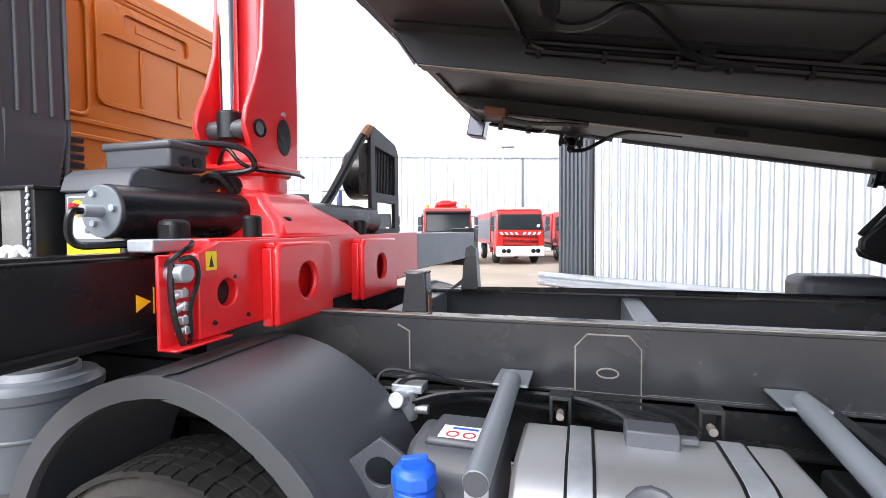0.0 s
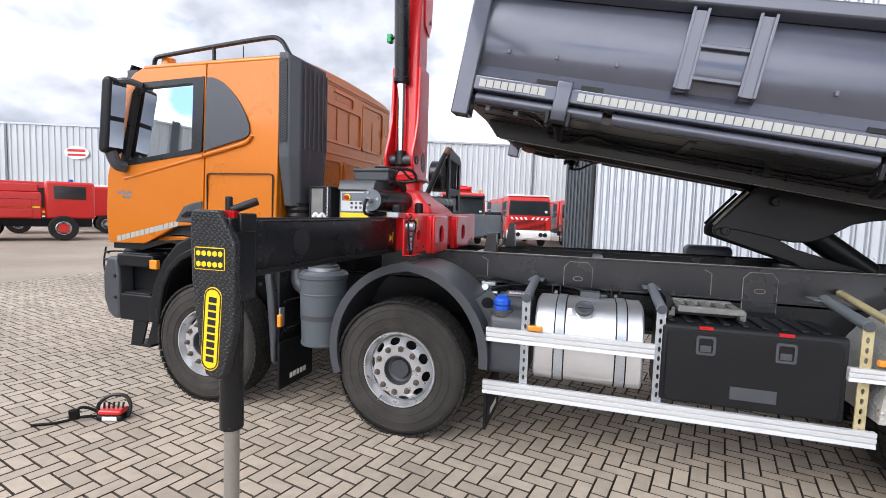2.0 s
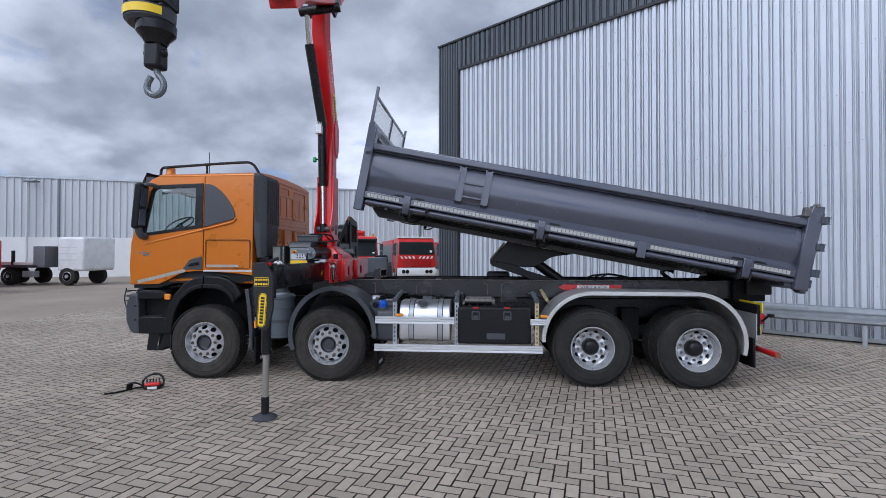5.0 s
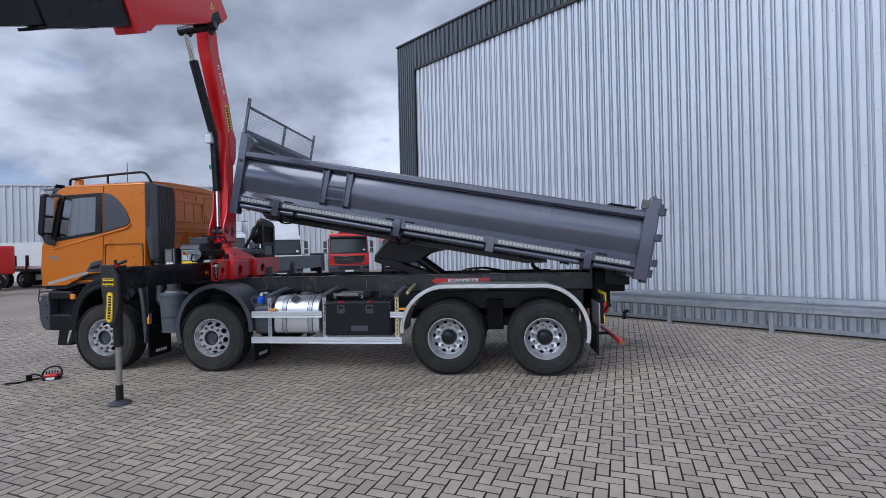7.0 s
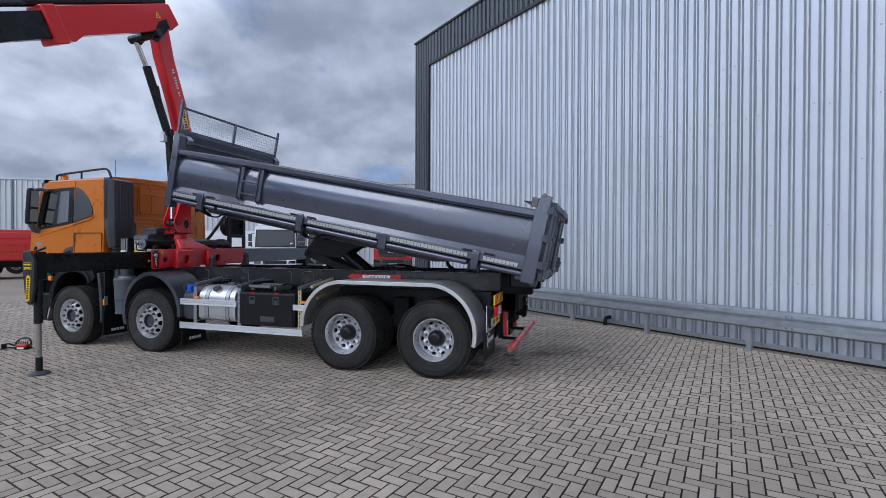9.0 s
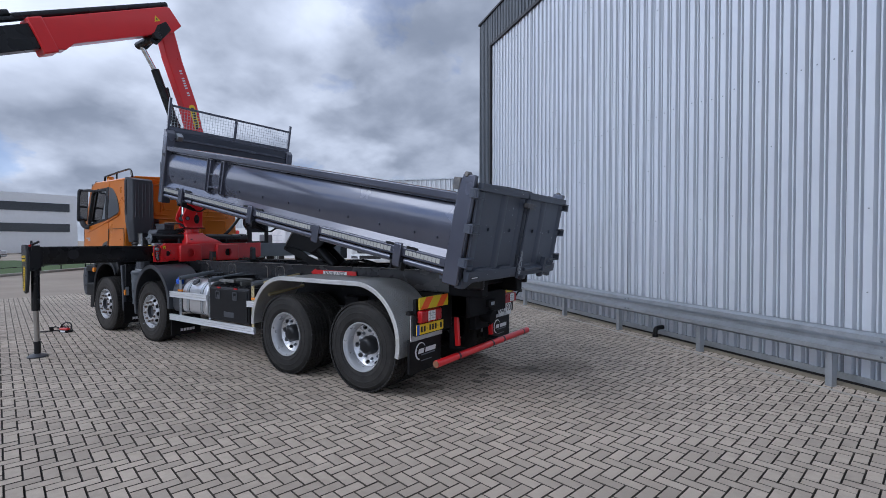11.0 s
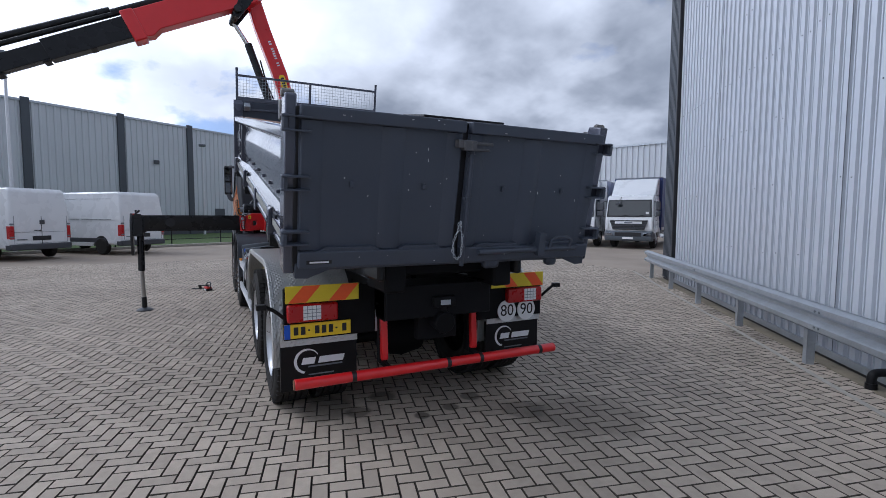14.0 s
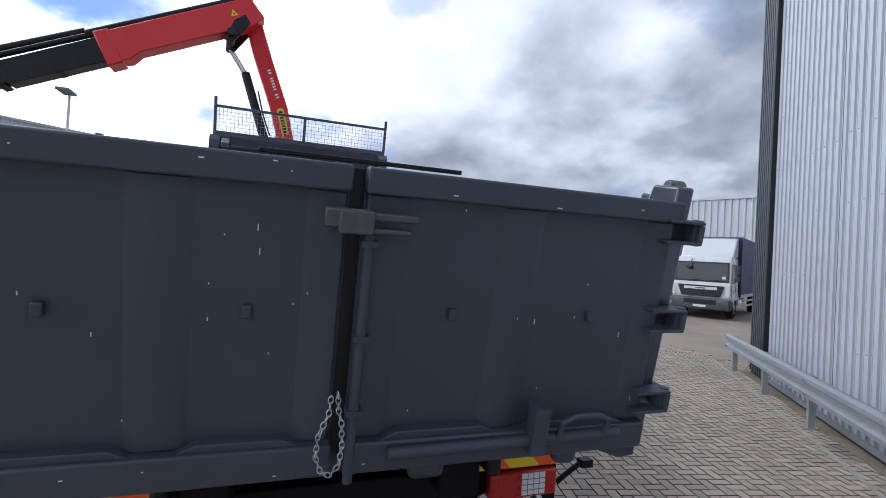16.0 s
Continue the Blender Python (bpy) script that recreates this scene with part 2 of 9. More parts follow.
M = {
    "orange": material("orange_paint", (0.6, 0.17, 0.006), 0.3, 0.2, 0.07, 3, coat=0.35, bump=0.0002, bscale=600),
    "red": material("red_paint", (0.72, 0.012, 0.015), 0.33, 0, 0.07, 4, coat=0.5, bump=0.0003, bscale=300),
    "binpaint": material("grey_body_paint", (0.08, 0.086, 0.116), 0.23, 0.38, 0.16, 2.2, coat=0.65, bump=0.0008, bscale=9, dirt=0.12, dirt_color=(0.13, 0.12, 0.11)),
    "bindoor": material("grey_door_paint", (0.052, 0.062, 0.085), 0.42, 0, 0.12, 2.5, bump=0.0005, bscale=160, dirt=0.12, dirt_color=(0.09, 0.085, 0.08)),
    "railpaint": material("anthracite_frame_paint", (0.022, 0.023, 0.026), 0.26, 0, 0.25, 2.5, spec=0.5, bump=0.0008, bscale=40, dirt=0.3, dirt_color=(0.05, 0.046, 0.042)),
    "chassis": material("black_chassis_paint", (0.011, 0.0115, 0.013), 0.36, 0, 0.2, 3, spec=0.28, bump=0.0005, bscale=120, dirt=0.2, dirt_color=(0.04, 0.036, 0.032)),
    "underside": material("underside_paint", (0.008, 0.0082, 0.0095), 0.6, 0, 0.2, 3, bump=0.0006, bscale=60, spec=0.12, dirt=0.25, dirt_color=(0.024, 0.021, 0.019)),
    "blackplastic": material("black_plastic", (0.0095, 0.0102, 0.0118), 0.42, 0, 0.15, 5, spec=0.24, bump=0.0004, bscale=400),
    "bellypaint": material("belly_paint", (0.028, 0.0285, 0.0305), 0.4, 0, 0.3, 2, bump=0.0006, bscale=60, spec=0.5, dirt=0.35, dirt_color=(0.06, 0.055, 0.05)),
    "truckglass": material("truck_glass", (0.02, 0.025, 0.028), 0.13, 0, 0.3, 1.5, spec=0.5),
    "black": material("black_gloss_paint", (0.011, 0.0115, 0.013), 0.28, 0, 0.2, 4, spec=0.35, bump=0.0003, bscale=200),
    "plastic": material("dark_grey_plastic", (0.053, 0.057, 0.066), 0.44, 0, 0.12, 5, bump=0.0004, bscale=500),
    "guardplastic": material("weathered_guard_plastic", (0.048, 0.053, 0.062), 0.42, 0, 0.14, 4, spec=0.5, bump=0.0004, bscale=500, dirt=0.3, dirt_color=(0.085, 0.085, 0.088)),
    "greyplastic": material("grey_plastic", (0.085, 0.1, 0.115), 0.45, 0, 0.1, 5, bump=0.0003, bscale=400),
    "dustyrubber": material("dusty_tyre_rubber", (0.044, 0.041, 0.038), 0.8, 0, 0.3, 7, spec=0.15, bump=0.001, bscale=150, dirt=0.5, dirt_color=(0.088, 0.08, 0.069)),
    "rubber": material("tyre_rubber", (0.027, 0.026, 0.025), 0.75, 0, 0.3, 7, spec=0.15, bump=0.001, bscale=150, dirt=0.4, dirt_color=(0.065, 0.059, 0.052)),
    "flap": material("mudflap_rubber", (0.006, 0.006, 0.007), 0.45, 0, 0.2, 6, spec=0.25, bump=0.0008, bscale=90),
    "rim": material("silver_wheel_paint", (0.58, 0.59, 0.61), 0.3, 0.6, 0.12, 9, bump=0.0003, bscale=200, dirt=0.25, dirt_color=(0.2, 0.18, 0.16)),
    "alu": material("brushed_aluminium", (0.72, 0.73, 0.75), 0.36, 0.85, 0.1, 4, bump=0.0003, bscale=260, dirt=0.15, dirt_color=(0.4, 0.4, 0.4)),
    "whitealu": material("pale_aluminium_profile", (0.62, 0.63, 0.645), 0.42, 0.3, 0.08, 4),
    "steel": material("galvanised_steel", (0.42, 0.45, 0.48), 0.42, 0.7, 0.25, 7, bump=0.0006, bscale=45, dirt=0.3, dirt_color=(0.55, 0.57, 0.6)),
    "greysteel": material("grey_painted_steel", (0.16, 0.18, 0.2), 0.4, 0.2, 0.12, 6, bump=0.0003, bscale=150),
    "wornsteel": material("worn_painted_steel", (0.1, 0.1, 0.105), 0.5, 0.3, 0.25, 12, bump=0.0008, bscale=90, dirt=0.75, dirt_color=(0.3, 0.27, 0.23)),
    "chrome": material("chromed_rod", (0.8, 0.82, 0.84), 0.1, 1.0, 0.03, 4),
    "bareweld": material("bare_weld", (0.26, 0.23, 0.2), 0.55, 0.5, 0.35, 20),
    "ramsteel": material("worn_ram_steel", (0.36, 0.34, 0.31), 0.35, 0.6, 0.15, 10),
    "nut": material("wheel_nut_steel", (0.16, 0.13, 0.11), 0.5, 0.6, 0.3, 30),
    "rust": material("rusty_steel", (0.2, 0.09, 0.045), 0.7, 0.2, 0.4, 14, bump=0.001, bscale=60),
    "yellow": material("yellow_sticker", (0.9, 0.62, 0.012), 0.4, 0, 0.04, 5),
    "white": material("white_paint", (0.78, 0.78, 0.78), 0.35, 0, 0.05, 3, coat=0.3),
    "lettering": material("white_lettering", (0.8, 0.8, 0.8), 0.5, 0, 0.03, 5),
    "ink": material("black_print", (0.01, 0.01, 0.012), 0.5, 0, 0.05, 5),
    "reflect": material("silver_reflective_tape", (0.4, 0.4, 0.37), 0.35, 0.1, 0.12, 20, bump=0.0003, bscale=700),
    "amber": material("amber_lens", (0.8, 0.27, 0.02), 0.25, 0, 0.05, 20, coat=0.5),
    "redlens": material("red_lens", (0.42, 0.004, 0.006), 0.3, 0, 0.08, 20, coat=0.2),
    "chevred": material("orange_red_reflector", (0.95, 0.12, 0.015), 0.4, 0, 0.05, 15),
    "chevyel": material("yellow_reflector", (0.82, 0.62, 0.015), 0.4, 0, 0.05, 15),
    "blue": material("blue_cap_plastic", (0.01, 0.09, 0.55), 0.4, 0, 0.08, 10),
    "green": material("green_lens", (0.01, 0.35, 0.12), 0.3, 0, 0.05, 10),
    "glass": glass("cab_glass", (0.72, 0.8, 0.79)),
    "quarter": material("blanked_window", (0.05, 0.054, 0.062), 0.36, 0, 0.1, 3, spec=0.5),
    "darkglass": material("dark_glass", (0.02, 0.024, 0.028), 0.08, 0, 0.1, 2, coat=0.8),
    "mirror": material("mirror_glass", (0.3, 0.33, 0.38), 0.03, 1.0, 0.02, 3),
    "interior": material("cab_interior", (0.024, 0.024, 0.027), 0.7, 0, 0.15, 8, bump=0.0005, bscale=200),
    "guardpaint": material("weathered_chequer_aluminium", (0.58, 0.585, 0.58), 0.36, 0.6, 0.22, 6, dirt=0.35, dirt_color=(0.47, 0.42, 0.27), bump=0.0005, bscale=60),
    "yellowed": material("yellowed_aluminium", (0.5, 0.43, 0.24), 0.5, 0.25, 0.3, 9, dirt=0.4, dirt_color=(0.3, 0.24, 0.13), bump=0.0006, bscale=50),
    "dirtysteel": material("dirty_galvanised_steel", (0.2, 0.2, 0.19), 0.55, 0.4, 0.35, 12, bump=0.0008, bscale=50, dirt=0.5, dirt_color=(0.1, 0.09, 0.075)),
    "checker": material("checker_plate_aluminium", (0.62, 0.63, 0.64), 0.34, 0.8, 0.15, 12),
    "cladding": material("light_cladding", (0.56, 0.59, 0.635), 0.38, 0.15, 0.06, 0.7, dirt=0.25, dirt_color=(0.42, 0.43, 0.45), bump=0.002, bscale=3.0),
    "darkcladding": material("dark_cladding", (0.07, 0.08, 0.092), 0.45, 0.2, 0.08, 0.8),
    "farcladding": material("far_cladding", (0.56, 0.585, 0.61), 0.5, 0.1, 0.06, 0.5),
    "concrete": material("concrete", (0.3, 0.29, 0.27), 0.85, 0, 0.25, 2.5, bump=0.002, bscale=40, dirt=0.5, dirt_color=(0.13, 0.12, 0.1)),
    "vanwhite": material("van_paint", (0.72, 0.73, 0.74), 0.28, 0, 0.04, 2, coat=0.6),
    "firered": material("fire_red_paint", (0.6, 0.016, 0.012), 0.35, 0, 0.06, 2, coat=0.4),
    "tarp": material("blue_tarpaulin", (0.02, 0.035, 0.14), 0.5, 0, 0.15, 2),
    "grass": material("lawn", (0.07, 0.115, 0.03), 0.9, 0, 0.4, 3, bump=0.02, bscale=25),
    "leafbrown": material("bare_branches", (0.12, 0.09, 0.07), 0.9, 0, 0.2, 3),
}


def tread_plate(m, size=38.0, height=0.0035):
    """Pips in a diagonal lattice, like tread plate."""
    nt = m.node_tree
    N, L = nt.nodes.new, nt.links.new
    b = nt.nodes["Principled BSDF"]
    co, mp, vo, bp = N("ShaderNodeTexCoord"), N("ShaderNodeMapping"), N("ShaderNodeTexVoronoi"), N("ShaderNodeBump")
    mp.inputs["Rotation"].default_value = (radians(45), radians(30), radians(45))
    vo.inputs["Scale"].default_value, vo.inputs["Randomness"].default_value = size, 0.15
    L(co.outputs["Object"], mp.inputs[0])
    L(mp.outputs[0], vo.inputs["Vector"])
    r = N("ShaderNodeMapRange")
    r.inputs[1].default_value, r.inputs[2].default_value, r.inputs[3].default_value, r.inputs[4].default_value = 0.2, 0.45, 1.0, 0.0
    L(vo.outputs["Distance"], r.inputs[0])
    bp.inputs["Strength"].default_value, bp.inputs["Distance"].default_value = 0.9, height
    L(r.outputs[0], bp.inputs["Height"])
    L(bp.outputs[0], b.inputs["Normal"])


tread_plate(M["checker"])
tread_plate(M["guardpaint"])
M["honeycomb"] = material("honeycomb_plastic", (0.016, 0.017, 0.019), 0.4, 0, 0.15, 5)
tread_plate(M["honeycomb"], 70.0, -0.004)


# ---- mesh helpers ----
def box(bm, c, s, rot=None):
    m = Matrix.Translation(c) @ (rot.to_4x4() if rot else Matrix()) @ Matrix.Diagonal((*s, 1))
    return bmesh.ops.create_cube(bm, size=1, matrix=m)["verts"]


def span(bm, lo, hi):
    return box(bm, [(a + b) / 2 for a, b in zip(lo, hi)], [abs(b - a) for a, b in zip(lo, hi)])


def rod(bm, a, b, r, r2=None, seg=14, caps=True):
    a, b = Vector(a), Vector(b)
    d = b - a
    m = Matrix.Translation((a + b) / 2) @ d.to_track_quat("Z", "Y").to_matrix().to_4x4()
    return bmesh.ops.create_cone(bm, cap_ends=caps, segments=seg, radius1=r, radius2=r if r2 is None else r2, depth=d.length, matrix=m)["verts"]


def prism(bm, pts, lo, hi, axis="y", to=None):
    """A polygon of (u, v) points, pushed along an axis: y takes (x, z), x takes (y, z), z takes (x, y)."""
    def at(u, v, w):
        p = {"y": (u, w, v), "x": (w, u, v), "z": (u, v, w)}[axis]
        return to @ Vector(p) if to else Vector(p)
    n = len(pts)
    a = [bm.verts.new(at(u, v, lo)) for u, v in pts]
    b = [bm.verts.new(at(u, v, hi)) for u, v in pts]
    fs = [bm.faces.new(a), bm.faces.new(b[::-1])]
    for i in range(n):
        fs.append(bm.faces.new((a[i], b[i], b[(i + 1) % n], a[(i + 1) % n])))
    bmesh.ops.recalc_face_normals(bm, faces=fs)
    return a + b


def plate(bm, outer, holes, lo, hi, axis="y"):
    """A plate with holes right through it."""
    def at(u, v, w):
        return {"y": (u, w, v), "x": (w, u, v), "z": (u, v, w)}[axis]
    faces, loops = [], []
    for w in (lo, hi):
        edges, ring = [], []
        for pts in (outer, *holes):
            vs = [bm.verts.new(at(u, v, w)) for u, v in pts]
            ring.append(vs)
            edges += [bm.edges.new((vs[i], vs[(i + 1) % len(vs)])) for i in range(len(vs))]
        got = bmesh.ops.triangle_fill(bm, use_beauty=True, use_dissolve=False, edges=edges)
        faces += [f for f in got["geom"] if isinstance(f, bmesh.types.BMFace)]
        loops.append(ring)
    for ra, rb in zip(*loops):
        for i in range(len(ra)):
            j = (i + 1) % len(ra)
            faces.append(bm.faces.new((ra[i], rb[i], rb[j], ra[j])))
    bmesh.ops.recalc_face_normals(bm, faces=faces)


def lathe(bm, profile, centre, axis="y", seg=48, close=False, caps=True):
    """Turns (distance along the axis, radius) points round an axis."""
    rings = []
    for w, r in profile:
        ring = []
        for i in range(seg):
            a = 2 * math.pi * i / seg
            c, s = math.cos(a) * r, math.sin(a) * r
            p = {"y": (c, w, s), "x": (w, c, s), "z": (c, s, w)}[axis]
            ring.append(bm.verts.new(Vector(centre) + Vector(p)))
        rings.append(ring)
    fs = []
    pairs = list(zip(rings, rings[1:])) + ([(rings[-1], rings[0])] if close else [])
    for a, b in pairs:
        for i in range(seg):
            fs.append(bm.faces.new((a[i], a[(i + 1) % seg], b[(i + 1) % seg], b[i])))
    if not close and caps:
        fs += [bm.faces.new(rings[0]), bm.faces.new(rings[-1][::-1])]
    bmesh.ops.recalc_face_normals(bm, faces=fs)


def tube(bm, pts, r, seg=8, smooth=3):
    """A bent tube through points, rounded between them."""
    P = [Vector(p) for p in pts]
    for _ in range(smooth if len(P) > 2 else 0):
        Q = [P[0]]
        for a, b in zip(P, P[1:]):
            Q += [a.lerp(b, 0.25), a.lerp(b, 0.75)]
        P = Q + [P[-1]]
    rings, side = [], None
    for i, p in enumerate(P):
        d = (P[min(i + 1, len(P) - 1)] - P[max(i - 1, 0)]).normalized()
        side = (side - d * side.dot(d)).normalized() if side else d.orthogonal().normalized()
        o = d.cross(side)
        rings.append([bm.verts.new(p + (side * math.cos(2 * math.pi * k / seg) + o * math.sin(2 * math.pi * k / seg)) * r) for k in range(seg)])
    for a, b in zip(rings, rings[1:]):
        for k in range(seg):
            bm.faces.new((a[k], a[(k + 1) % seg], b[(k + 1) % seg], b[k]))
    bm.faces.new(rings[0][::-1])
    bm.faces.new(rings[-1])


def arc(cx, cz, r, a0, a1, n=16):
    return [(cx + r * math.cos(radians(a0 + (a1 - a0) * i / n)), cz + r * math.sin(radians(a0 + (a1 - a0) * i / n))) for i in range(n + 1)]


def oval(cx, cz, rx, rz, n=20):
    return [(cx + rx * math.cos(2 * math.pi * i / n), cz + rz * math.sin(2 * math.pi * i / n)) for i in range(n)]


def rounded(x0, z0, x1, z1, r, n=4):
    return (arc(x1 - r, z1 - r, r, 0, 90, n) + arc(x0 + r, z1 - r, r, 90, 180, n) + arc(x0 + r, z0 + r, r, 180, 270, n) + arc(x1 - r, z0 + r, r, 270, 360, n))


def thing(name, at=(0, 0, 0), label="", category="", group="", kind=""):
    e = new(name)
    e.empty_display_size = 0.2
    e.location = at
    return tagged(e, label, category, group, kind)


def part(name, bm, mat, parent=None, label="", bevel=0.0, smooth=True, seg=2):
    """Links a bmesh, given in world places, as one mesh under its thing."""
    me = bpy.data.meshes.new(name)
    bm.to_mesh(me)
    bm.free()
    me.materials.append(M[mat] if isinstance(mat, str) else mat)
    if smooth:
        me.shade_smooth()
        me.set_sharp_from_angle(angle=radians(35))
    ob = new(name, me)
    if bevel:
        b = ob.modifiers.new("bevel", "BEVEL")
        b.width, b.segments, b.limit_method, b.angle_limit = bevel, seg, "ANGLE", radians(40)
    if parent:
        ob.parent = parent
        if parent.parent is None:
            ob.matrix_parent_inverse = parent.matrix_basis.inverted()
    if label:
        tagged(ob, label)
    return ob


def made(fn, *a, **k):
    bm = bmesh.new()
    fn(bm, *a, **k)
    return bm


def boxes(*spans):
    bm = bmesh.new()
    for lo, hi in spans:
        span(bm, lo, hi)
    return bm


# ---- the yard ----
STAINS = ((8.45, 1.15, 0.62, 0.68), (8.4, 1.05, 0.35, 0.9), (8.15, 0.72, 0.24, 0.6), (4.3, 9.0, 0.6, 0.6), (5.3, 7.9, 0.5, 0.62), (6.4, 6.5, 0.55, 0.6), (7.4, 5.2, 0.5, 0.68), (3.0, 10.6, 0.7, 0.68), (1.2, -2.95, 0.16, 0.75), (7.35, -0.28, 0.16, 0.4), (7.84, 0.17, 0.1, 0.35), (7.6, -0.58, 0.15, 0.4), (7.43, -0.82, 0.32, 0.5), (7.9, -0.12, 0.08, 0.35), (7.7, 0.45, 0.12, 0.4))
PAVE_ANGLE = -13.0


def stained(m, far=False):
    """Damp and oily patches of uneven outline, and a broad unevenness of tone."""
    nt = m.node_tree
    N, L = nt.nodes.new, nt.links.new
    b = nt.nodes["Principled BSDF"]
    src = b.inputs["Base Color"].links[0].from_socket
    geo = N("ShaderNodeNewGeometry")
    big = N("ShaderNodeTexNoise")
    big.inputs["Scale"].default_value, big.inputs["Detail"].default_value, big.inputs["Roughness"].default_value = 2.2, 8, 0.65
    L(geo.outputs["Position"], big.inputs["Vector"])
    broad = N("ShaderNodeTexNoise")
    broad.inputs["Scale"].default_value, broad.inputs["Detail"].default_value = 0.35, 6
    L(geo.outputs["Position"], broad.inputs["Vector"])
    tone = N("ShaderNodeMapRange")
    tone.inputs[1].default_value, tone.inputs[2].default_value, tone.inputs[3].default_value, tone.inputs[4].default_value = 0.3, 0.7, 0.8, 1.15
    L(broad.outputs[0], tone.inputs[0])
    factor = tone.outputs[0]
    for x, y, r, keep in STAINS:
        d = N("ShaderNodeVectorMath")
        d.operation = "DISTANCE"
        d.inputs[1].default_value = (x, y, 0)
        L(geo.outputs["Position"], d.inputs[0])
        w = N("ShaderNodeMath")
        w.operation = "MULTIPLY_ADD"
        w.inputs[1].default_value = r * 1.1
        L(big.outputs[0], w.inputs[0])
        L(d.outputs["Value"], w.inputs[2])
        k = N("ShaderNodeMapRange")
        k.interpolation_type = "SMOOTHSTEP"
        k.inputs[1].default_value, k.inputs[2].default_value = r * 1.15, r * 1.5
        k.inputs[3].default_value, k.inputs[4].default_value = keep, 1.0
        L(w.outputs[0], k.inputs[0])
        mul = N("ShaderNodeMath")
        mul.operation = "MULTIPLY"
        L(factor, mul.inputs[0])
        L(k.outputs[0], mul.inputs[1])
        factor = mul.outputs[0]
    sc = N("ShaderNodeVectorMath")
    sc.operation = "SCALE"
    L(src, sc.inputs[0])
    L(factor, sc.inputs["Scale"])
    L(sc.outputs[0], b.inputs["Base Color"])
    return m


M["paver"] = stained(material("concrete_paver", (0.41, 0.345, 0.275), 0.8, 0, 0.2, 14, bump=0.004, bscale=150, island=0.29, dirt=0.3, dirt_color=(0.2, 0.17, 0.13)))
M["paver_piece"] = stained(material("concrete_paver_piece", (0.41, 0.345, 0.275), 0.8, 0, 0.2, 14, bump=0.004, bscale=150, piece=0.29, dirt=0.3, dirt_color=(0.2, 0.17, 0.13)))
M["sand"] = material("joint_sand", (0.075, 0.064, 0.05), 0.95, 0, 0.3, 8)
M["edging"] = material("pale_edging", (0.37, 0.345, 0.3), 0.9, 0, 0.3, 6, bump=0.002, bscale=50, dirt=0.5, dirt_color=(0.2, 0.19, 0.16))

PX0, PX1, PY0, PY1 = -8.0, 20.0, -12.0, 10.0


def ground_material():
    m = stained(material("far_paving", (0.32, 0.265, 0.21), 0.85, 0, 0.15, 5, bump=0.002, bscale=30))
    nt = m.node_tree
    N, L = nt.nodes.new, nt.links.new
    b = nt.nodes["Principled BSDF"]
    src = b.inputs["Base Color"].links[0].from_socket
    geo = N("ShaderNodeNewGeometry")
    sep = N("ShaderNodeSeparateXYZ")
    L(geo.outputs["Position"], sep.inputs[0])
    inside = None
    for i, c, h in ((0, (PX0 + PX1) / 2, (PX1 - PX0) / 2 - 0.1), (1, (PY0 + PY1) / 2, (PY1 - PY0) / 2 - 0.1)):
        k = N("ShaderNodeMath")
        k.operation = "COMPARE"
        k.inputs[1].default_value, k.inputs[2].default_value = c, h
        L(sep.outputs[i], k.inputs[0])
        if inside:
            mu = N("ShaderNodeMath")
            mu.operation = "MULTIPLY"
            L(inside, mu.inputs[0])
            L(k.outputs[0], mu.inputs[1])
            inside = mu.outputs[0]
        else:
            inside = k.outputs[0]
    mx = N("ShaderNodeMix")
    mx.data_type = "RGBA"
    mx.inputs[7].default_value = (0.022, 0.019, 0.016, 1)
    L(inside, mx.inputs[0])
    L(src, mx.inputs[6])
    L(mx.outputs[2], b.inputs["Base Color"])
    return m


M["ground"] = ground_material()
g = bmesh.new()
bmesh.ops.create_grid(g, x_segments=2, y_segments=2, size=1500)
ground = tagged(part("ground", g, "ground", smooth=False), "block-paved yard with dark damp patches", "ground", kind="structure")
ground.location.z = -0.022

WALL_C, WALL_D, WALL_N = Vector((2.641, 9.341, 0)), Vector((0.7947, -0.607, 0)), Vector((-0.607, -0.7947, 0))
WALL = Matrix(((WALL_D.x, -WALL_N.x, 0, WALL_C.x), (WALL_D.y, -WALL_N.y, 0, WALL_C.y), (0, 0, 1, 0), (0, 0, 0, 1)))  # x along, y inwards


# ---- the steel hall ----
EAVE, BAND, CORNER, LONG = 9.2, 8.2, 0.92, 34.0


def ribbed(bm, s0, s1, z0, z1, y, pitch, rib, depth, m=None, groove=False):
    """Corrugated sheet facing -y: flat strips with raised ribs, or with recessed grooves."""
    k = pitch - rib
    if groove:
        shape = ((0, 0), (k, 0), (k + rib * 0.12, depth), (k + rib * 0.34, depth), (k + rib * 0.42, depth * 0.15), (k + rib * 0.6, depth * 0.15), (k + rib * 0.68, depth), (k + rib * 0.9, depth))
    else:
        shape = ((0, 0), (k, 0), (k + rib * 0.25, -depth), (k + rib * 0.75, -depth))
    pts, s = [], s0
    while s < s1 - 1e-6:
        e = min(s + pitch, s1)
        a = (e - s) / pitch
        pts += [(s + u * a, y + v) for u, v in shape]
        s = e
    pts.append((s1, y))
    lo = [bm.verts.new((m @ Vector((u, v, z0))) if m else (u, v, z0)) for u, v in pts]
    hi = [bm.verts.new((m @ Vector((u, v, z1))) if m else (u, v, z1)) for u, v in pts]
    for i in range(len(pts) - 1):
        bm.faces.new((lo[i], lo[i + 1], hi[i + 1], hi[i]))


hall = thing("hall", (0, 0, 0), "tall pale corrugated steel hall with dark corner and eaves", "building", kind="structure")
hall.location = WALL_C


